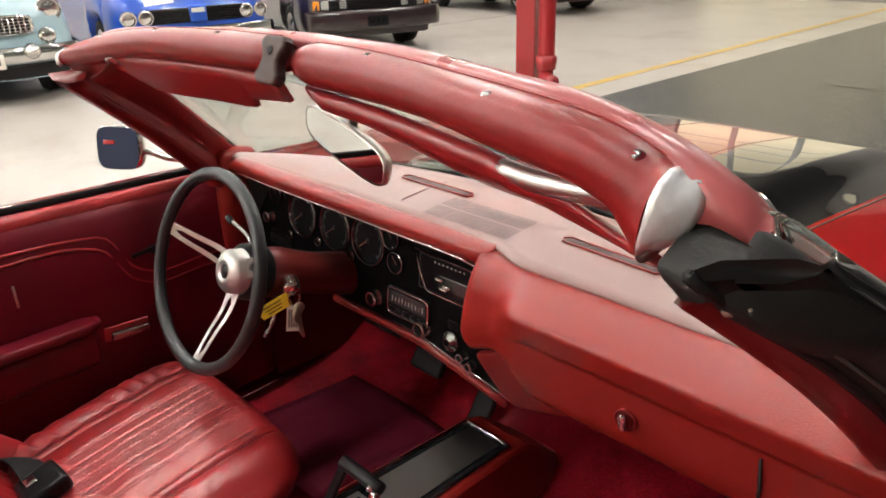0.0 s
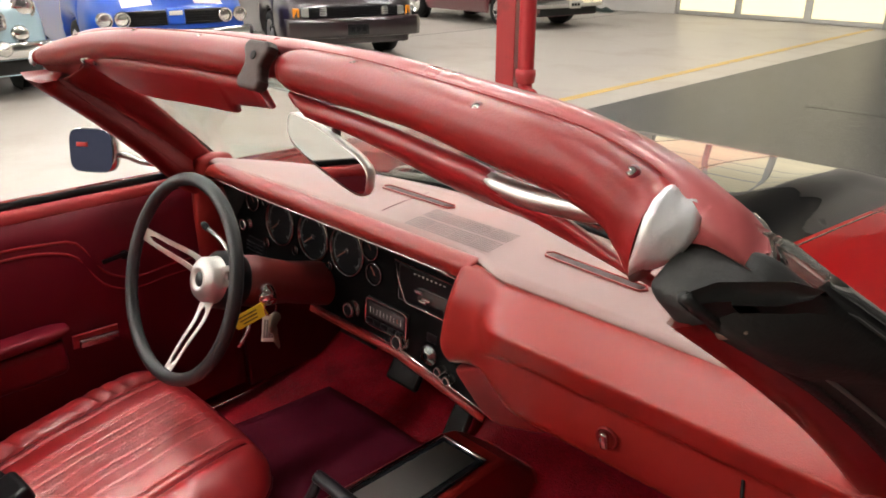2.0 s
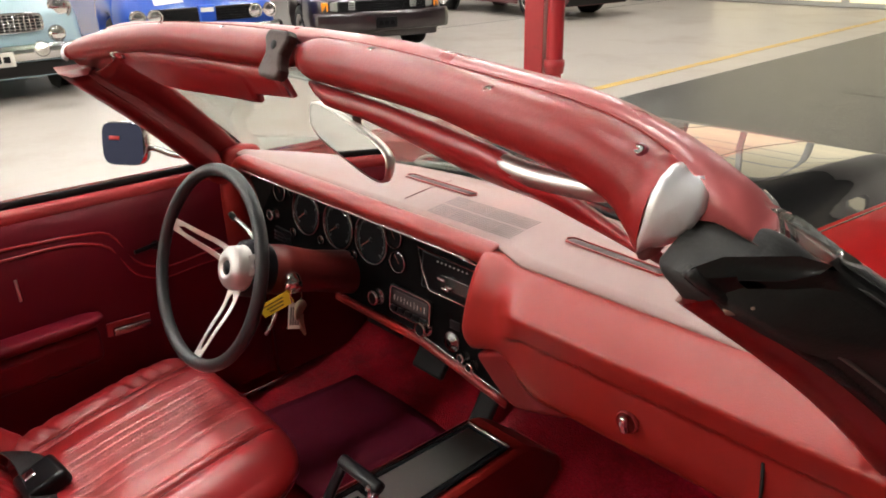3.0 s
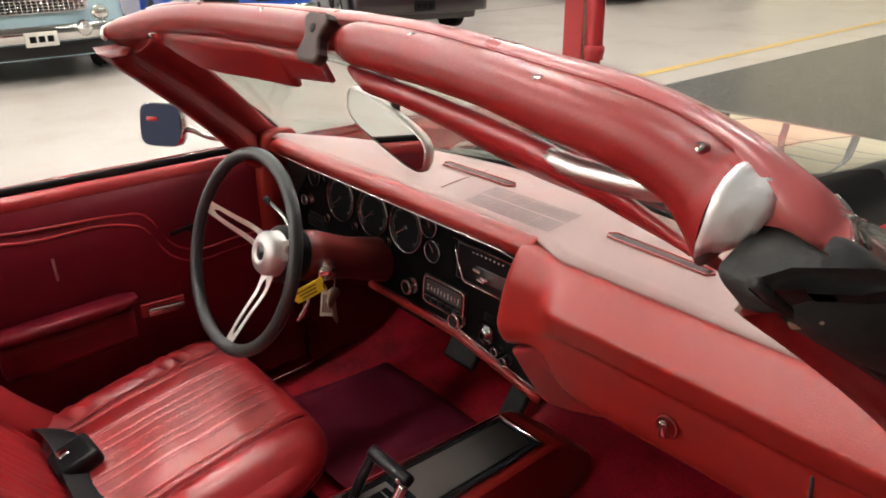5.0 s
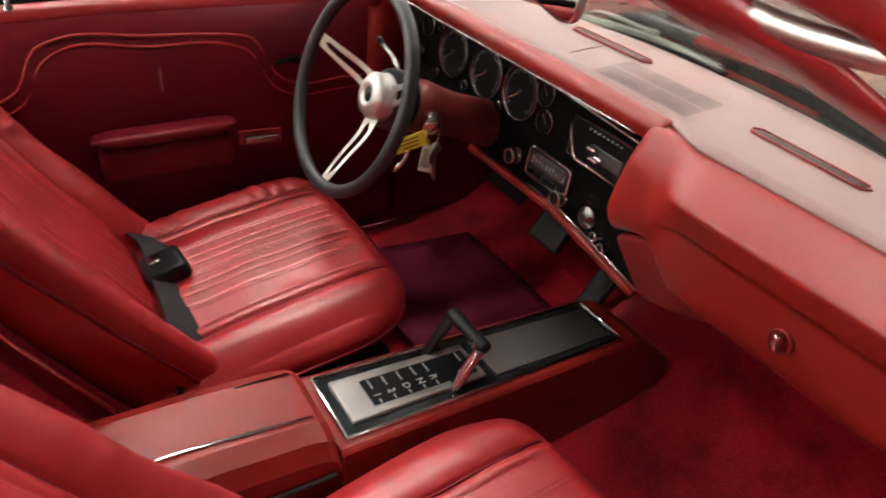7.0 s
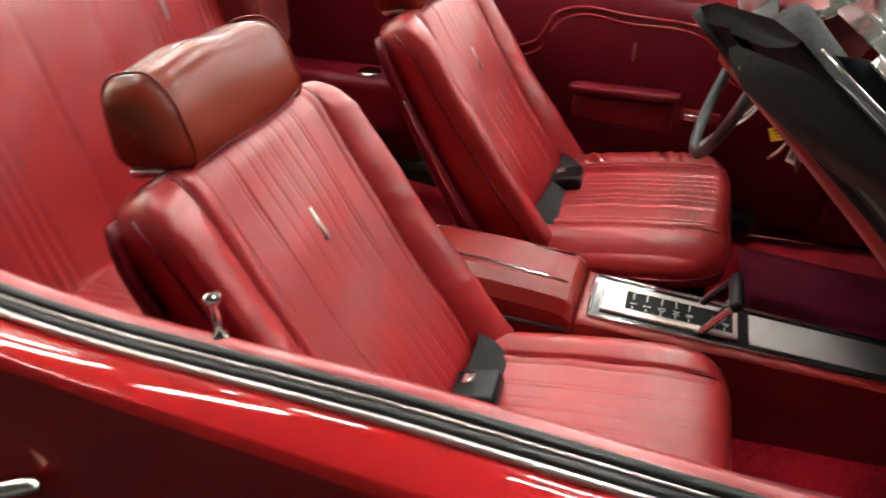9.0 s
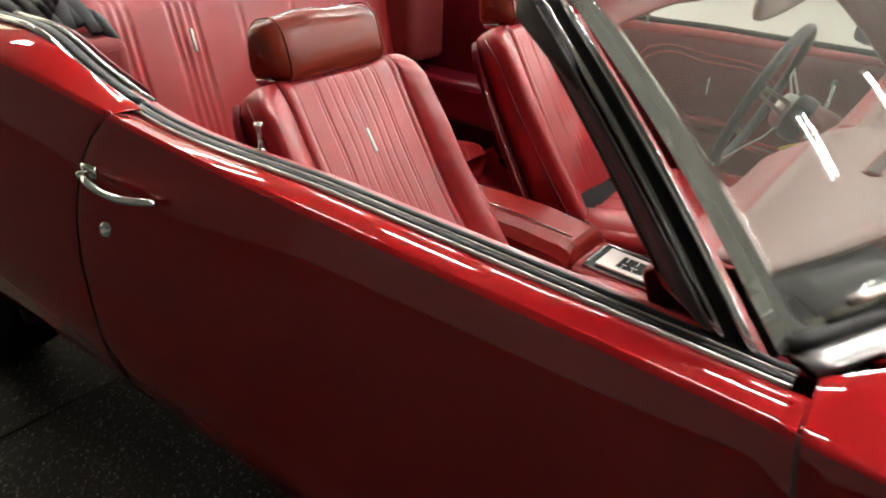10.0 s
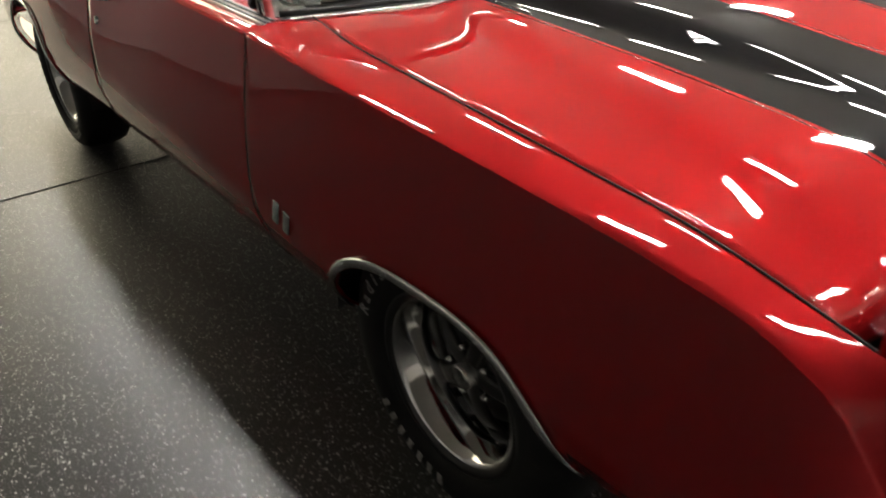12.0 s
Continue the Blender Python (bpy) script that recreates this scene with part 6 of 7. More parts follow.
plate_w = lambda y: 0.060 + 0.010 * (0.02 - y) / 0.57
loop = []
for x, y in ((-1, 0.015), (1, 0.015), (1, -0.28), (1, -0.565), (-1, -0.565), (-1, -0.28)):
    loop.append(on_console(x * plate_w(y), y, 0.003).translation)
frame_pts = []
for a, b in zip(loop, loop[1:] + loop[:1]):
    frame_pts += [a.lerp(b, k / 6) for k in range(6)]
tube("plate_frame", frame_pts, 0.0038, CHROME, console, "chrome shift plate frame", n=8, closed=True)
v = [on_console(sx * plate_w(y), y, 0.0015).translation for sx, y in ((-1, 0.015), (1, 0.015), (1, -0.565), (-1, -0.565))]
thicken(mesh("shift_plate", v, [(0, 1, 2, 3)], surf("gloss_black_plate", (0.01, 0.011, 0.012), 0.15, var=0.1), console, "gloss black shift plate", smooth=False), 0.002, 0)
v = [on_console(sx * (plate_w(y) - 0.018), y, 0.004).translation for sx, y in ((-1, 0.0), (1, 0.0), (1, -0.27), (-1, -0.27))]
thicken(mesh("plate_insert", v, [(0, 1, 2, 3)], BRUSHED, console, "brushed metal console insert", smooth=False), 0.002, 0)
v = [on_console(sx * (plate_w(y) - 0.022), y, 0.009).translation for sx, y in ((-1, -0.29), (-1, -0.545), (1, -0.545), (1, -0.29))]
edge(thicken(mesh("shift_quadrant", v, [(0, 1, 2, 3)], BRUSHED, console, "brushed shift quadrant", smooth=False), 0.010, -1), 0.003, 2)
v = [on_console(sx * 0.030 + 0.002, y, 0.0098).translation for sx, y in ((-1, -0.30), (1, -0.30), (1, -0.50), (-1, -0.50))]
mesh("quadrant_window", v, [(0, 1, 2, 3)], DIAL, console, "black gear window", smooth=False)
items = []
for ch, y in zip("PRND21", (-0.315, -0.380, -0.405, -0.432, -0.460, -0.486)):
    items.append((ch, 0.018, on_console(0.012, y, 0.0105) @ pose(0, 0, 0, 0, 0, 0)))
    for sx in (-0.014, 0.026):
        block("gear_line", (0.022 if sx < 0 else 0.010, 0.0022, 0.0006), on_console(sx, y, 0.0105), INK, console, "", 0.0002, 1)
for it in items:
    lettering("gear_letter", [it], INK, console, "white gear letter", 0.0003)
# horseshoe shift lever
sh = Vector((0.006, -0.362, 0.502))
leg = lambda sx: curve_pts([sh + Vector((sx * 0.046, 0.0, 0.0)), sh + Vector((sx * 0.046, 0.024, 0.040)), sh + Vector((sx * 0.044, 0.052, 0.078))], 8)
shifter = tube("shift_lever", leg(-1), 0.010, BLACK, console, "chrome-edged horseshoe shift lever with black grip", n=8, ry=0.006, e=4)
tube("lever_leg", leg(1), 0.011, CHROME, shifter, "polished lever leg", n=8, ry=0.006, e=4)
tube("leg_edge", [Vector(p) + Vector((0.006, -0.006, 0.0)) for p in leg(1)], 0.004, CHROME, shifter, "chrome leg edge", n=8)
top = (Vector(leg(-1)[-1]) + Vector(leg(1)[-1])) / 2
grip = [top + Vector((dx, 0.0, 0.0)) for dx in np.linspace(-0.05, 0.05, 14)]
block("lever_grip", (0.112, 0.024, 0.022), Matrix.Translation(top + Vector((0, 0.002, 0.002))) @ pose(0, 0, 0, 35, 0, 0), BLACK, shifter, "black moulded grip", 0.008, 3)
turned("grip_button", [(0.0, 0.004), (0.005, 0.003), (0.006, 0.0)], Matrix.Translation(grip[-3]) @ pose(0.004, -0.012, 0.004, 60, 0, 0), CHROME, shifter, "chrome release button", 16)

# pedals in the dark footwell
for x, w in ((-0.36, 0.11), (-0.17, 0.06)):
    ped = block("pedal", (w, 0.02, 0.08 if w > 0.1 else 0.16), pose(x, 0.20, 0.43 if w > 0.1 else 0.38, -35, 0, 0), RUBBER, car, "black rubber pedal", 0.008)
    tube("pedal_arm", [(x, 0.215, 0.44), (x, 0.30, 0.60)], 0.008, DARKBOX, ped, n=8)

# ---- loose things in the cabin ----
rows = []
for i, y in enumerate(np.linspace(-0.24, 0.13, 14)):
    rows.append([(x + 0.03 * math.sin(3 * y), y, 0.300 + 0.004 * math.sin(14 * x + 9 * y) + 0.045 * max(0, x + 0.24) + 0.25 * max(0, y - 0.14)) for x in np.linspace(-0.62, -0.24, 14)])
v, f = sheet(rows)
floor_mat = thicken(mesh("floor_mat", v, f, MAT_PURPLE), 0.006, 1)
tagged(floor_mat, "plum-coloured rubber floor mat on the driver's carpet", "floor mat")

kp = wm @ Vector((0.078, -0.016, -0.150))
keys = thing("key_ring", "metal keys with yellow and white tags hanging from the ignition", "keys")
tube("split_ring", [kp + Vector((0.0, 0.013 * math.cos(a), -0.016 + 0.016 * math.sin(a))) for a in np.linspace(0, 2 * math.pi, 24, endpoint=False)], 0.0016, CHROME, keys, "steel split ring", n=6, closed=True, up=(1, 0, 0))
km = Matrix.Translation(kp)
block("key_tag", (0.004, 0.068, 0.028), km @ pose(-0.022, -0.034, -0.030, 28, 0, -38), YELLOW, keys, "yellow plastic key tag", 0.001)
for k in range(3):
    block("tag_line", (0.0006, 0.044 - 0.006 * k, 0.003), km @ pose(-0.022, -0.034, -0.030, 28, 0, -38) @ pose(0.0024, -0.002, 0.007 - 0.007 * k), surf("dark_tag_ink", (0.10, 0.08, 0.01), 0.6) if k == 0 else bpy.data.materials["dark_tag_ink"], keys, "", 0.0002, 1)
block("card_tag", (0.003, 0.026, 0.058), km @ pose(-0.004, -0.006, -0.060, -8, 0, -30), PAPER, keys, "white card key tag", 0.001)
for k in range(4):
    block("tag_line", (0.0006, 0.004, 0.040), km @ pose(-0.004, -0.006, -0.060, -8, 0, -30) @ pose(0.0019, -0.008 + 0.005 * k, 0), surf("grey_tag_ink", (0.2, 0.18, 0.17), 0.6) if k == 0 else bpy.data.materials["grey_tag_ink"], keys, "", 0.0002, 1)
for k in range(5):
    kk = km @ pose(0.004 + 0.003 * k, 0.004 - 0.003 * k, -0.048 - 0.003 * k, -6 + 5 * k, 6 - 3 * k, -25 + 14 * k)
    ky = turned("key", [(0.004, -0.0012), (0.0115, -0.0012), (0.0115, 0.0012), (0.004, 0.0012)], kk @ pose(0, 0, 0.012, 0, 90, 0), KEYMETAL, keys, "metal key", 18)
    block("key_blade", (0.002, 0.0075, 0.042), kk @ pose(0, 0, -0.020), KEYMETAL, ky, "", 0.0008, 1)
    for j in range(4):
        block("key_tooth", (0.0018, 0.003, 0.004), kk @ pose(0, 0.0045, -0.012 - 0.007 * j), KEYMETAL, ky, "", 0.0005, 1)

# ---- the hall ----
LIGHT_FLOOR = surf("polished_concrete", (0.43, 0.395, 0.355), 0.38, var=0.10, vscale=0.8, dirt=(0.34, 0.285, 0.24), dscale=0.9, dlow=0.5, dhigh=0.75, rvar=0.08, bump=0.05, bscale=30)
WALL = surf("painted_block_wall", (0.55, 0.53, 0.50), 0.7, var=0.08, vscale=1.2, bump=0.2, bscale=40)
BOUNCE_WALL = surf("white_bounce_wall", (0.82, 0.80, 0.76), 0.6, var=0.06, vscale=1.0, bump=0.2, bscale=40)
GREY_WALL = surf("grey_painted_wall", (0.38, 0.37, 0.355), 0.7, var=0.1, vscale=1.0, bump=0.2, bscale=40)
CEIL = surf("grey_deck_ceiling", (0.24, 0.235, 0.225), 0.8, var=0.1, vscale=0.7)
POST_RED = surf("red_column_enamel", (0.30, 0.015, 0.02), 0.35, var=0.1, vscale=3, dirt=(0.18, 0.012, 0.014), dscale=4)
YELLOW_LINE = surf("worn_yellow_floor_paint", (0.62, 0.40, 0.07), 0.45, var=0.12, vscale=6, dirt=(0.45, 0.38, 0.25), dscale=5, dlow=0.5, dhigh=0.7)

# speckled dark floor coating: black with pale flakes, part of their glint painted in
EPOXY = surf("speckled_dark_epoxy", (0.0042, 0.0041, 0.0040), 0.35, var=0.35, vscale=3, rvar=0.015, spec=0.65)
t_ = EPOXY.node_tree
vor = t_.nodes.new("ShaderNodeTexVoronoi")
vor.inputs["Scale"].default_value = 240
geo = t_.nodes.new("ShaderNodeTexCoord")
t_.links.new(geo.outputs["Object"], vor.inputs["Vector"])
sep = t_.nodes.new("ShaderNodeSeparateColor")
t_.links.new(vor.outputs["Color"], sep.inputs[0])
gt = t_.nodes.new("ShaderNodeMath")
gt.operation, gt.inputs[1].default_value = "POWER", 24.0
t_.links.new(sep.outputs[0], gt.inputs[0])
mu = gt
flake = t_.nodes.new("ShaderNodeBump")
flake.inputs["Strength"].default_value, flake.inputs["Distance"].default_value = 1.0, 0.0042
t_.links.new(sep.outputs[1], flake.inputs["Height"])
t_.links.new(flake.outputs["Normal"], t_.nodes["Principled BSDF"].inputs["Normal"])
old = t_.nodes["Principled BSDF"].inputs["Base Color"].links[0].from_socket
mixf = t_.nodes.new("ShaderNodeMixRGB")
mixf.inputs[2].default_value = (0.75, 0.74, 0.72, 1)
t_.links.new(mu.outputs[0], mixf.inputs[0])
t_.links.new(old, mixf.inputs[1])
t_.links.new(mixf.outputs[0], t_.nodes["Principled BSDF"].inputs["Base Color"])

X0, X1, Y0, Y1 = -26.0, 12.0, -16.0, 24.0


def slab(name, pts, z, thick, material, label):
    n = len(pts)
    v = [(x, y, z) for x, y in pts] + [(x, y, z - thick) for x, y in pts]
    f = [tuple(range(n)), tuple(range(2 * n - 1, n - 1, -1))] + [(i, i + n, (i + 1) % n + n, (i + 1) % n) for i in range(n)]
    return tagged(mesh(name, v, f, material, smooth=False), label, "floor", kind="structure")


slab("floor", [(X0, Y0), (X1, Y0), (X1, Y1), (X0, Y1)], -0.004, 0.2, LIGHT_FLOOR, "polished light concrete floor with brownish stains")
edge_x = lambda y: -3.24 + 0.042 * y
slab("floor_coating", [(edge_x(Y0 + 0.01), Y0 + 0.01), (X1 - 0.01, Y0 + 0.01), (X1 - 0.01, Y1 - 0.01), (edge_x(Y1 - 0.01), Y1 - 0.01)], 0.0, 0.003, EPOXY, "glossy dark speckled floor coating")
slab("yellow_line", [(-3.87, -14), (-3.75, -14), (-3.23, 15.2), (-3.35, 15.2)], -0.001, 0.002, YELLOW_LINE, "worn yellow floor line")
SAW = surf("saw_cut_joint", (0.008, 0.008, 0.008), 0.9)
for y in (-5.6, -1.74, 2.4, 6.6):
    tagged(block("floor_joint", (9.5, 0.008, 0.002), pose(3.2, y, 0.0015, 0, 0, -1), SAW, None, "", 0.0004, 1), "dark saw-cut joint in the coated floor", "floor joint", kind="structure")
for x in (-9.0, -15.0):
    tagged(block("floor_joint", (0.012, 34, 0.002), pose(x, 3, -0.002, 0, 0, -2), SAW, None, "", 0.0004, 1), "dark joint in the concrete floor", "floor joint", kind="structure")


def wall(name, a, b, material, label, h=CEILING):
    a, b = Vector((*a, 0)), Vector((*b, 0))
    d = b - a
    m = Matrix.Translation((a + b) / 2 + Vector((0, 0, h / 2))) @ pose(0, 0, 0, 0, 0, math.degrees(math.atan2(d.y, d.x)))
    return tagged(block(name, (d.length, 0.2, h), m, material, None, "", 0.005, 1), label, "wall", kind="structure")


wall("wall_north", (X0, 16.4), (-7.75, 16.0), WALL, "pale painted block wall")
wall("wall_north_end", (-3.1, 15.5), (X1, 15.0), WALL, "pale painted block wall")
wall("wall_west", (X0 + 0.1, Y0), (X0 + 0.1, 16.4), WALL, "pale painted block wall")
# The next three are unseen, toned to shape reflections in paint and floor.
wall("wall_east", (X1 - 0.1, Y0), (X1 - 0.1, 15.0), GREY_WALL, "unseen mid grey wall toned for reflections")
wall("wall_south", (X0, -11.9), (-4.0, -11.9), BOUNCE_WALL, "pale painted block wall")
wall("wall_south_end", (4.0, -11.9), (X1, -11.9), GREY_WALL, "unseen mid grey wall toned for reflections")
tagged(block("ceiling", (X1 - X0, Y1 - Y0, 0.2), pose((X0 + X1) / 2, (Y0 + Y1) / 2, CEILING + 0.1), CEIL, None, "", 0.01, 1), "grey metal deck ceiling", "ceiling", kind="structure")

# overhead doors of translucent cream panels; emission stands for daylight through them
ga, gb = Vector((-7.75, 16.0, 0)), Vector((-3.1, 15.5, 0))
gd = (gb - ga).normalized()
gang = math.degrees(math.atan2(gd.y, gd.x))
PANEL = surf("translucent_glow_panel", (0.75, 0.68, 0.45), 0.45, var=0.04, vscale=2)
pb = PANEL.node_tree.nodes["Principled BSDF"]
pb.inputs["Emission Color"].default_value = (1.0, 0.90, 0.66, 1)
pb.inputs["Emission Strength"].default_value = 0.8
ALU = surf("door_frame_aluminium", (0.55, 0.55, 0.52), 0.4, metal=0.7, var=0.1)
# Stronger glow for an unseen, added south door that brightens floor and paint.
GLOW_PANEL = PANEL.copy()
GLOW_PANEL.name = "added_glow_panel"
GLOW_PANEL.node_tree.nodes["Principled BSDF"].inputs["Emission Strength"].default_value = 1.7
sdoor = thing("added_glow_door", "cream overhead garage door with glowing translucent panels in a metal frame", "garage door", kind="structure")
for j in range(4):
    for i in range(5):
        block("door_panel", (1.46, 0.05, 1.10), pose(-3.2 + 1.6 * i, -11.85, 0.62 + 1.17 * j), GLOW_PANEL, sdoor, "", 0.01, 1)
for i in range(6):
    block("door_stile", (0.14, 0.08, CEILING), pose(-4.0 + 1.6 * i, -11.86, CEILING / 2), ALU, sdoor, "", 0.006, 1)
for j in range(5):
    block("door_rail", (8.0, 0.07, 0.07), pose(0, -11.87, 0.035 + 1.17 * j), ALU, sdoor, "", 0.006, 1)
gdoor = thing("garage_door_1", "cream overhead garage door with glowing translucent panels in a metal frame", "garage door", kind="structure")
Wd = (gb - ga).length
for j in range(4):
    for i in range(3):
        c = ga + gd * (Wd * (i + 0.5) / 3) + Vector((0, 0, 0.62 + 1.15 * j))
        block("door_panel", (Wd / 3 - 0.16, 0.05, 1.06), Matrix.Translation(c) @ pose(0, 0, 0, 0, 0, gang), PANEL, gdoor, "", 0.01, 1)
for i in range(4):
    c = ga + gd * (Wd * i / 3) + Vector((0, 0, 2.4))
    block("door_stile", (0.16, 0.08, 4.8), Matrix.Translation(c) @ pose(0, 0, 0, 0, 0, gang), ALU if 0 < i < 3 else GREY_WALL, gdoor, "", 0.006, 1)
for j in range(5):
    c = ga + gd * (Wd / 2) + Vector((0, 0, 0.05 + 1.15 * j))
    block("door_rail", (Wd, 0.07, 0.09), Matrix.Translation(c) @ pose(0, 0, 0, 0, 0, gang), ALU, gdoor, "", 0.006, 1)
tagged(block("wall_north_lintel", (Wd + 0.2, 0.2, 0.35), Matrix.Translation(ga + gd * (Wd / 2) + Vector((0, 0, 4.83))) @ pose(0, 0, 0, 0, 0, gang), WALL, None, "", 0.005, 1), "pale wall above the overhead door", "wall", kind="structure")

# red column and pipe
post = thing("steel_column", "red painted square steel column", "column")
block("column_shaft", (0.20, 0.20, CEILING - 0.02), pose(-4.02, 5.08, CEILING / 2 + 0.01, 0, 0, 20), POST_RED, post, "", 0.008)
block("base_plate", (0.32, 0.32, 0.02), pose(-4.02, 5.08, 0.008, 0, 0, 20), POST_RED, post, "", 0.004)
pipe = thing("drain_pipe", "red painted upright pipe with a flanged foot", "pipe")
turned("pipe", [(0.085, 0.24), (0.085, CEILING - 0.01)], pose(-3.80, 5.10, 0), POST_RED, pipe, "", 28)
turned("pipe_flange", [(0.085, 0.30), (0.105, 0.29), (0.108, 0.24), (0.10, 0.20), (0.095, 0.16)], pose(-3.80, 5.10, 0), POST_RED, pipe, "", 28)
tube("pipe_elbow", curve_pts([(-3.80, 5.10, 0.20), (-3.79, 5.08, 0.10), (-3.72, 5.04, 0.07), (-3.62, 4.98, 0.068)], 10), 0.066, POST_RED, pipe, "", n=14)
tube("pipe_stub", [(-3.80, 5.10, 0.16), (-3.80, 5.10, 0.0)], 0.075, POST_RED, pipe, "", n=16, up=(1, 0, 0))

# dark folded tarpaulin by the far wall
rows = [[(-9.7 + 0.7 * u + 0.05 * math.sin(7 * w), 15.2 + 0.4 * w - 0.17 * u, 0.01 + 0.09 * math.sin(math.pi * u) * math.sin(math.pi * w) * (1 + 0.4 * math.sin(11 * u))) for u in np.linspace(0, 1, 16)] for w in np.linspace(0, 1, 8)]
v, f = sheet(rows)
tagged(mesh("tarpaulin", v, f, surf("dark_green_tarp", (0.03, 0.05, 0.045), 0.7)), "dark folded tarpaulin on the concrete floor", "tarpaulin")

# ceiling fixtures: pairs of tubes in a white channel
LAMP = bpy.data.materials.new("lit_tube")
LAMP.use_nodes = True
lb = LAMP.node_tree.nodes["Principled BSDF"]
lb.inputs["Base Color"].default_value = (0.9, 0.9, 0.88, 1)
lb.inputs["Emission Color"].default_value = (1.0, 0.96, 0.90, 1)
lb.inputs["Emission Strength"].default_value = TUBE_POWER
HOUSING = surf("white_fixture_enamel", (0.75, 0.75, 0.73), 0.4, var=0.03)
fixture = thing("tube_light", "white two-tube ceiling light, switched on", "ceiling light", "ceiling lights")
block("housing", (0.34, 1.32, 0.07), pose(0, 0, 0.05), HOUSING, fixture, "", 0.012)
for sx in (-0.09, 0.09):
    block("light_tube", (0.045, 1.22, 0.03), pose(sx, 0, 0), LAMP, fixture, "glowing tube", 0.012, 2)
first = True
for ix, x in enumerate((-20.5, -15.5, -10.5, -6.8, -3.6, -0.35)):
    for y in (-10.7, -7.6, -4.0, -0.4, 3.2, 7.0, 11.0):
        if x > -5.0 and y == 11.0:
            continue
        m = pose(x, y, CEILING - 0.12)
        if first:
            fixture.matrix_basis = m
            first = False
        else:
            copy_thing(fixture, m)


# ---- parked cars across the hall ----
def parked_car(name, label, m, color, L=4.9, W=1.94, hood=0.92, lamps="quad", front_axle=0.95, bumper_chrome=True, stripes=None, rim="steel", grille_mat=None, upright=0.0, amber=False):
    c = thing(name, label, "car", "parked cars")
    c.matrix_basis = m
    paint = surf(name + "_paint", color, 0.3, coat=1.0, var=0.05, vscale=2)
    # local: x forward, nose at x = 0, y to its left
    prof = spline((-L, -L + 0.25, -L + 1.1, -1.9, -1.3, -0.25, -0.06, 0.0), (0.72, 0.90, 0.98, 1.0, hood + 0.04, hood, hood - 0.06 + upright, hood - 0.16 + upright))
    width = spline((-L, -L + 0.3, -L + 1.2, -1.8, -0.5, -0.12, 0.0), (0.80, 0.90, 0.98, 1.0, 0.985, 0.93, 0.84))
    xs = sorted(set([round(float(x), 3) for x in np.linspace(-L, 0, 46)] + [round(-front_axle + s * 0.38 * k, 3) for s in (-1, 1) for k in (0.6, 0.8, 0.9, 0.96, 0.99, 1.0)]))
    rows = []
    for x in xs:
        lo = max(arch(x, -front_axle, 0.38, 0.66, 0.24), arch(x, -front_axle - 2.85, 0.38, 0.64, 0.24))
        top, w = prof(x), width(x) * W / 2
        half = [(w * 0.90, lo), (w * 0.97, lo + (top - lo) * 0.15), (w, lo + (top - lo) * 0.4), (w * 0.985, lo + (top - lo) * 0.7), (w * 0.95, lo + (top - lo) * 0.9), (w * 0.88, top - 0.006), (w * 0.6, top + 0.012), (w * 0.25, top + 0.03)]
        rows.append([(x, -y, z) for y, z in half] + [(x, y, z) for y, z in half[::-1]])
    v, f = sheet(rows)
    f.append(tuple((len(rows) - 1) * 16 + j for j in range(16)))
    f.append(tuple(range(16))[::-1])
    body = mesh("body", v, f, paint, c, "painted body")
    edge(body, 0.01, 1, 60)
    # cabin
    cab = []
    for x, wz, z in ((-1.55, 0.86, hood + 0.03), (-2.15, 0.72, 1.36), (-2.7, 0.71, 1.41), (-3.3, 0.72, 1.37), (-4.0, 0.84, 0.99)):
        cab.append([(x, -wz * W / 2, min(z, 0.98)), (x, -wz * W / 2 * 0.98, z - 0.03 if z > 1.1 else z), (x, 0, z + 0.02), (x, wz * W / 2 * 0.98, z - 0.03 if z > 1.1 else z), (x, wz * W / 2, min(z, 0.98))])
    v, f = sheet(cab)
    mesh("windows", v, f, surf(name + "_glass", (0.02, 0.025, 0.025), 0.05, var=0.0), c, "dark window glass")
    rf = [[(x, y * W / 2, z) for y, z in ((-0.72, zz - 0.02), (-0.4, zz + 0.012), (0, zz + 0.02), (0.4, zz + 0.012), (0.72, zz - 0.02))] for x, zz in ((-2.1, 1.37), (-2.7, 1.425), (-3.35, 1.38))]
    v, f = sheet(rf)
    thicken(mesh("roof", v, f, paint, c, "painted roof"), 0.02)
    # wheels
    for x in (-front_axle, -front_axle - 2.85):
        for sy in (-1, 1):
            wm_ = pose(x, sy * (W / 2 - 0.15), 0.32, -sy * 90, 0, 0)
            ty = turned("tyre", [(0.19, 0.10), (0.24, 0.11), (0.30, 0.10), (0.32, 0.06), (0.32, -0.08), (0.25, -0.1)], wm_, TYRE, c, "black tyre", 40)
            turned("rim", [(0.0, 0.085), (0.05, 0.085), (0.07, 0.06), (0.15, 0.07), (0.185, 0.10), (0.20, 0.105), (0.205, 0.095)], wm_, BRUSHED if rim == "alloy" else CHROME, ty, "bright wheel rim", 32)
            if rim == "alloy":
                for k in range(5):
                    block("rim_gap", (0.05, 0.08, 0.01), wm_ @ pose(0, 0, 0, 0, 0, 72 * k) @ pose(0.11, 0, 0.074), DARKBOX, ty, "", 0.003, 1)
            # Flat black disc: the wheel arch's shade is its colour.
            turned("wheel_arch_shadow", [(0.0, 0.0), (0.37, 0.0)], wm_ @ pose(0, 0, -0.12), DARKBOX, c, "dark disc for the shade in the wheel arch", 24)
    # nose
    nose = hood - 0.16 + upright
    gm_ = grille_mat or BLACK
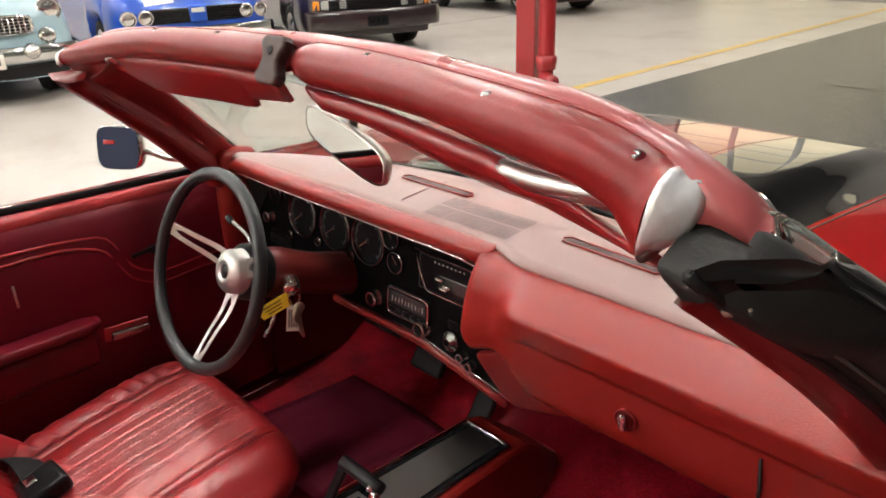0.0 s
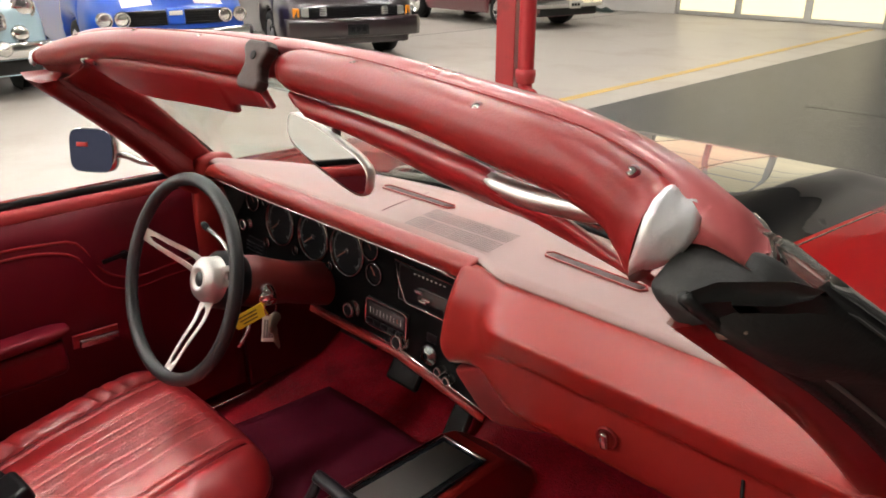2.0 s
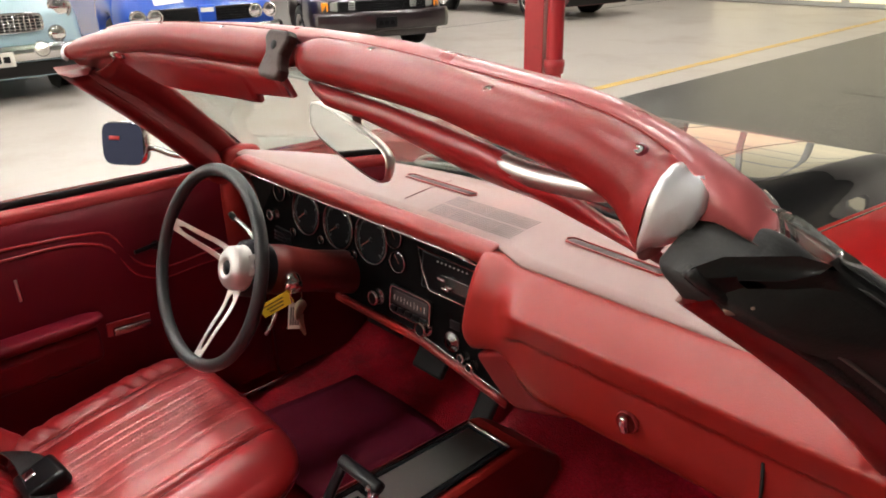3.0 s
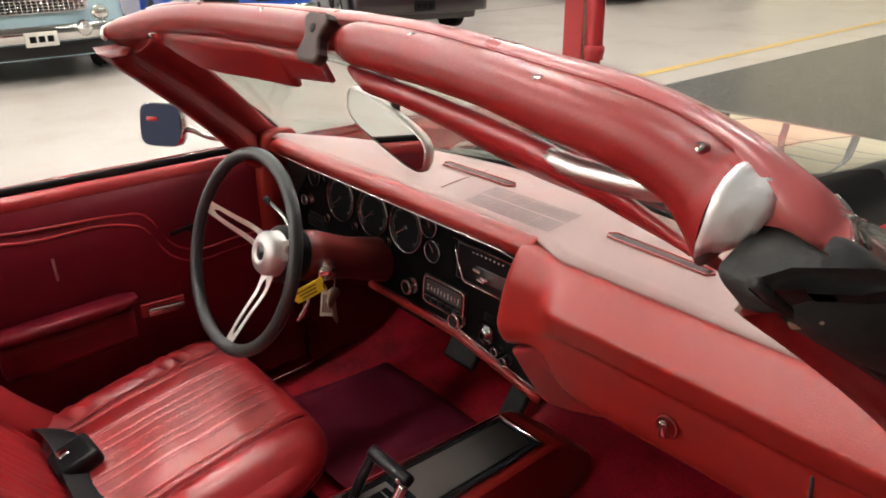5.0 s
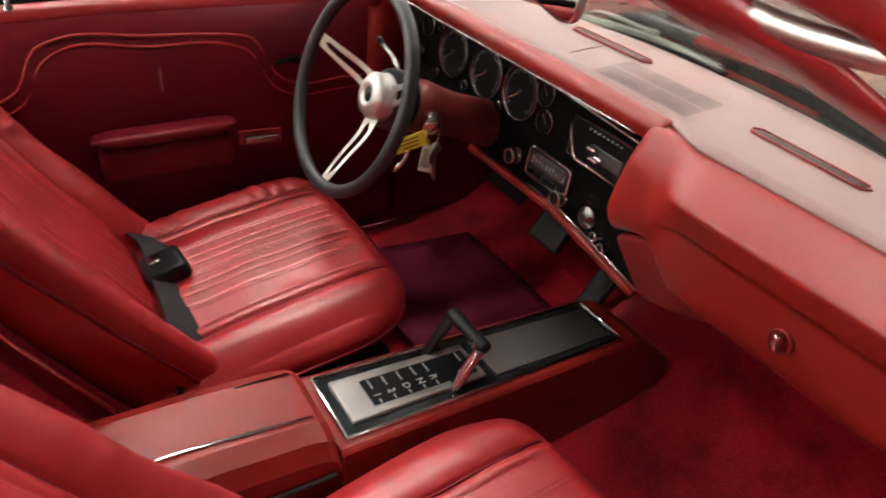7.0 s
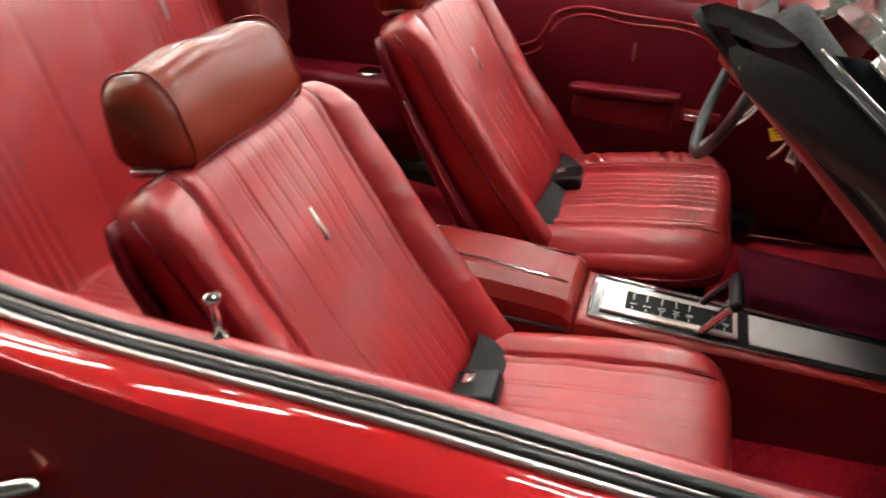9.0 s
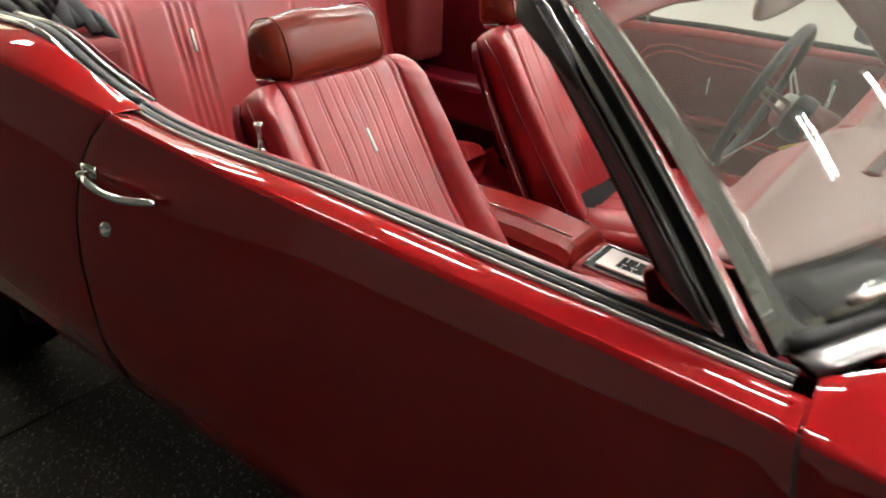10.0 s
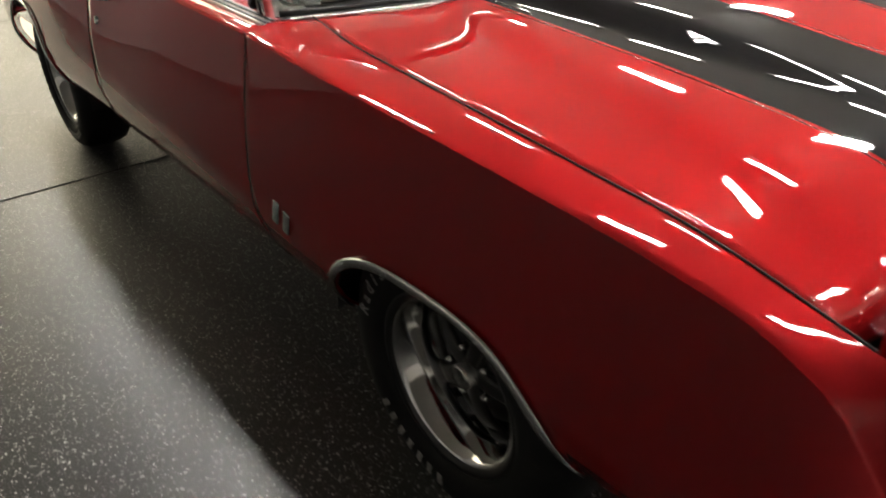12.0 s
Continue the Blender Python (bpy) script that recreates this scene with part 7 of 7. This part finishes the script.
    gr = block("grille", (0.05, 1.25 if lamps != "single" else 1.0, 0.17), pose(0.005, 0, nose - 0.10), gm_, c, "front grille", 0.015)
    for k in range(5):
        block("grille_bar", (0.02, 1.22 if lamps != "single" else 0.98, 0.008), pose(0.03, 0, nose - 0.16 + 0.03 * k), CHROME if lamps == "single" else BLACK, gr, "", 0.002, 1)
    if lamps == "single":
        for k in range(21):
            block("grille_tooth", (0.022, 0.008, 0.16), pose(0.030, -0.48 + 0.048 * k, nose - 0.10), CHROME, gr, "", 0.002, 1)
        tube("grille_surround", [(0.03, 0.50 * a, nose - 0.10 + 0.088 * b) for a, b in ring(1, 1, 36, 6)], 0.012, CHROME, gr, "chrome grille surround", n=8, closed=True, up=(1, 0, 0))
    for sy in (-1, 1):
        ls = {"quad": (0.61, 0.80), "single": (0.70,), "slab": ()}[lamps]
        for yy in ls:
            r = 0.078 if lamps == "quad" else 0.10
            zz = nose - 0.10 if lamps == "quad" else nose + 0.02
            hl = turned("headlamp", [(0.0, 0.03), (r * 0.6, 0.024), (r * 0.9, 0.006), (r * 0.95, 0.012), (r * 1.12, 0.008), (r * 1.15, -0.06)], pose(0.03 if lamps == "quad" else -0.02, sy * yy, zz, 0, 90, 0), CHROME, c, "round headlamp in a bright ring", 28)
            turned("lamp_lens", [(0.0, 0.036), (r * 0.6, 0.030), (r * 0.88, 0.010)], pose(0.03 if lamps == "quad" else -0.02, sy * yy, zz, 0, 90, 0), LENS, hl, "clear lamp lens", 24)
        if lamps == "slab":
            block("headlamp", (0.06, 0.36, 0.13), pose(-0.01, sy * 0.56, nose - 0.08, 0, 0, sy * 7), surf("lamp_glass", (0.55, 0.55, 0.52), 0.12, metal=0.5) if sy < 0 else bpy.data.materials["lamp_glass"], c, "clear block headlamp", 0.02)
            block("side_marker", (0.06, 0.09, 0.12), pose(-0.035, sy * 0.78, nose - 0.085, 0, 0, sy * 22), surf("amber_lens", (0.75, 0.25, 0.02), 0.2) if sy < 0 else bpy.data.materials["amber_lens"], c, "amber side marker", 0.015)
    bz = 0.47 if lamps != "slab" else 0.46
    bar = [(0.10 - 0.14 * (abs(y) / (W / 2)) ** 3, y, bz + (0.02 if lamps == "single" else 0)) for y in np.linspace(-W / 2 * 0.97, W / 2 * 0.97, 30)]
    tube("bumper", bar, 0.05, CHROME if bumper_chrome else paint, c, "chrome bumper" if bumper_chrome else "body-coloured bumper", n=14, ry=0.08 if lamps != "slab" else 0.13, e=3)
    if lamps == "single":
        for sy in (-1, 1):
            turned("bumper_guard", [(0.0, 0.07), (0.05, 0.055), (0.075, 0.02), (0.08, -0.03)], pose(0.14, sy * 0.42, 0.52, 0, 90, 0), CHROME, c, "chrome bumper guard", 20)
            turned("park_lamp", [(0.0, 0.03), (0.05, 0.02), (0.075, 0.01), (0.09, -0.02)], pose(0.02, sy * 0.62, 0.64, 0, 90, 0), CHROME, c, "chrome parking lamp", 20)
    block("number_plate", (0.012, 0.30, 0.14), pose(0.165 if lamps != "slab" else 0.16, 0, bz - 0.02), BLACK if lamps == "slab" else PAPER, c, "front plate with illegible bars", 0.004)
    for k in range(3):
        block("plate_bar", (0.004, 0.06, 0.06), pose(0.173 if lamps != "slab" else 0.168, -0.08 + 0.08 * k, bz - 0.02), DIAL, c, "", 0.001, 1)
    block("valance", (0.10, W * 0.82, 0.16), pose(-0.04, 0, 0.32), paint if lamps == "slab" else DARKBOX, c, "lower front valance", 0.03)
    if stripes:
        for yy, w in ((-0.42, 0.34), (0.42, 0.34)):
            st = []
            for x in np.linspace(-1.45, -0.01, 24):
                ww = width(x) * W / 2
                st.append([(x, y, float(np.interp(abs(y) / ww, (0.0, 0.25, 0.6, 0.88), (prof(x) + 0.034, prof(x) + 0.03, prof(x) + 0.012, prof(x) - 0.006))) + 0.006) for y in np.linspace(yy - w / 2, yy + w / 2, 5)])
            v, f = sheet(st)
            mesh("hood_stripe", v, f, stripes, c, "white hood stripe")
        block("nose_badge", (0.01, 0.16, 0.05), pose(0.045, 0, nose - 0.05), INK, c, "plain pale nose badge", 0.01)
        block("nose_centre", (0.06, 0.22, 0.20), pose(0.012, 0, nose - 0.09), paint, c, "", 0.02)
    return c


WHITE_STRIPE = surf("white_stripe_paint", (0.75, 0.75, 0.75), 0.3, coat=1.0, var=0.03)
parked_car("sky_blue_car", "pale blue fifties car with chrome bumper and grille", pose(-7.5, 0.95, 0, 0, 0, -3), (0.32, 0.45, 0.50), hood=1.0, lamps="single", W=1.88, upright=0.03, front_axle=0.78)
parked_car("striped_coupe", "bright blue coupe with white hood stripes and quad headlamps", pose(-7.72, 3.36, 0, 0, 0, -8), (0.01, 0.07, 0.42), hood=0.94, stripes=WHITE_STRIPE)
parked_car("dark_sedan", "dark cherry sedan with black grille and amber markers", pose(-7.1, 5.58, 0, 0, 0, -20), (0.010, 0.003, 0.005), hood=0.90, lamps="slab", bumper_chrome=False, rim="alloy")
parked_car("maroon_classic", "maroon classic car with chrome wheels and bumper", pose(-7.6, 11.3, 0, 0, 0, -8), (0.11, 0.02, 0.025), hood=0.95)
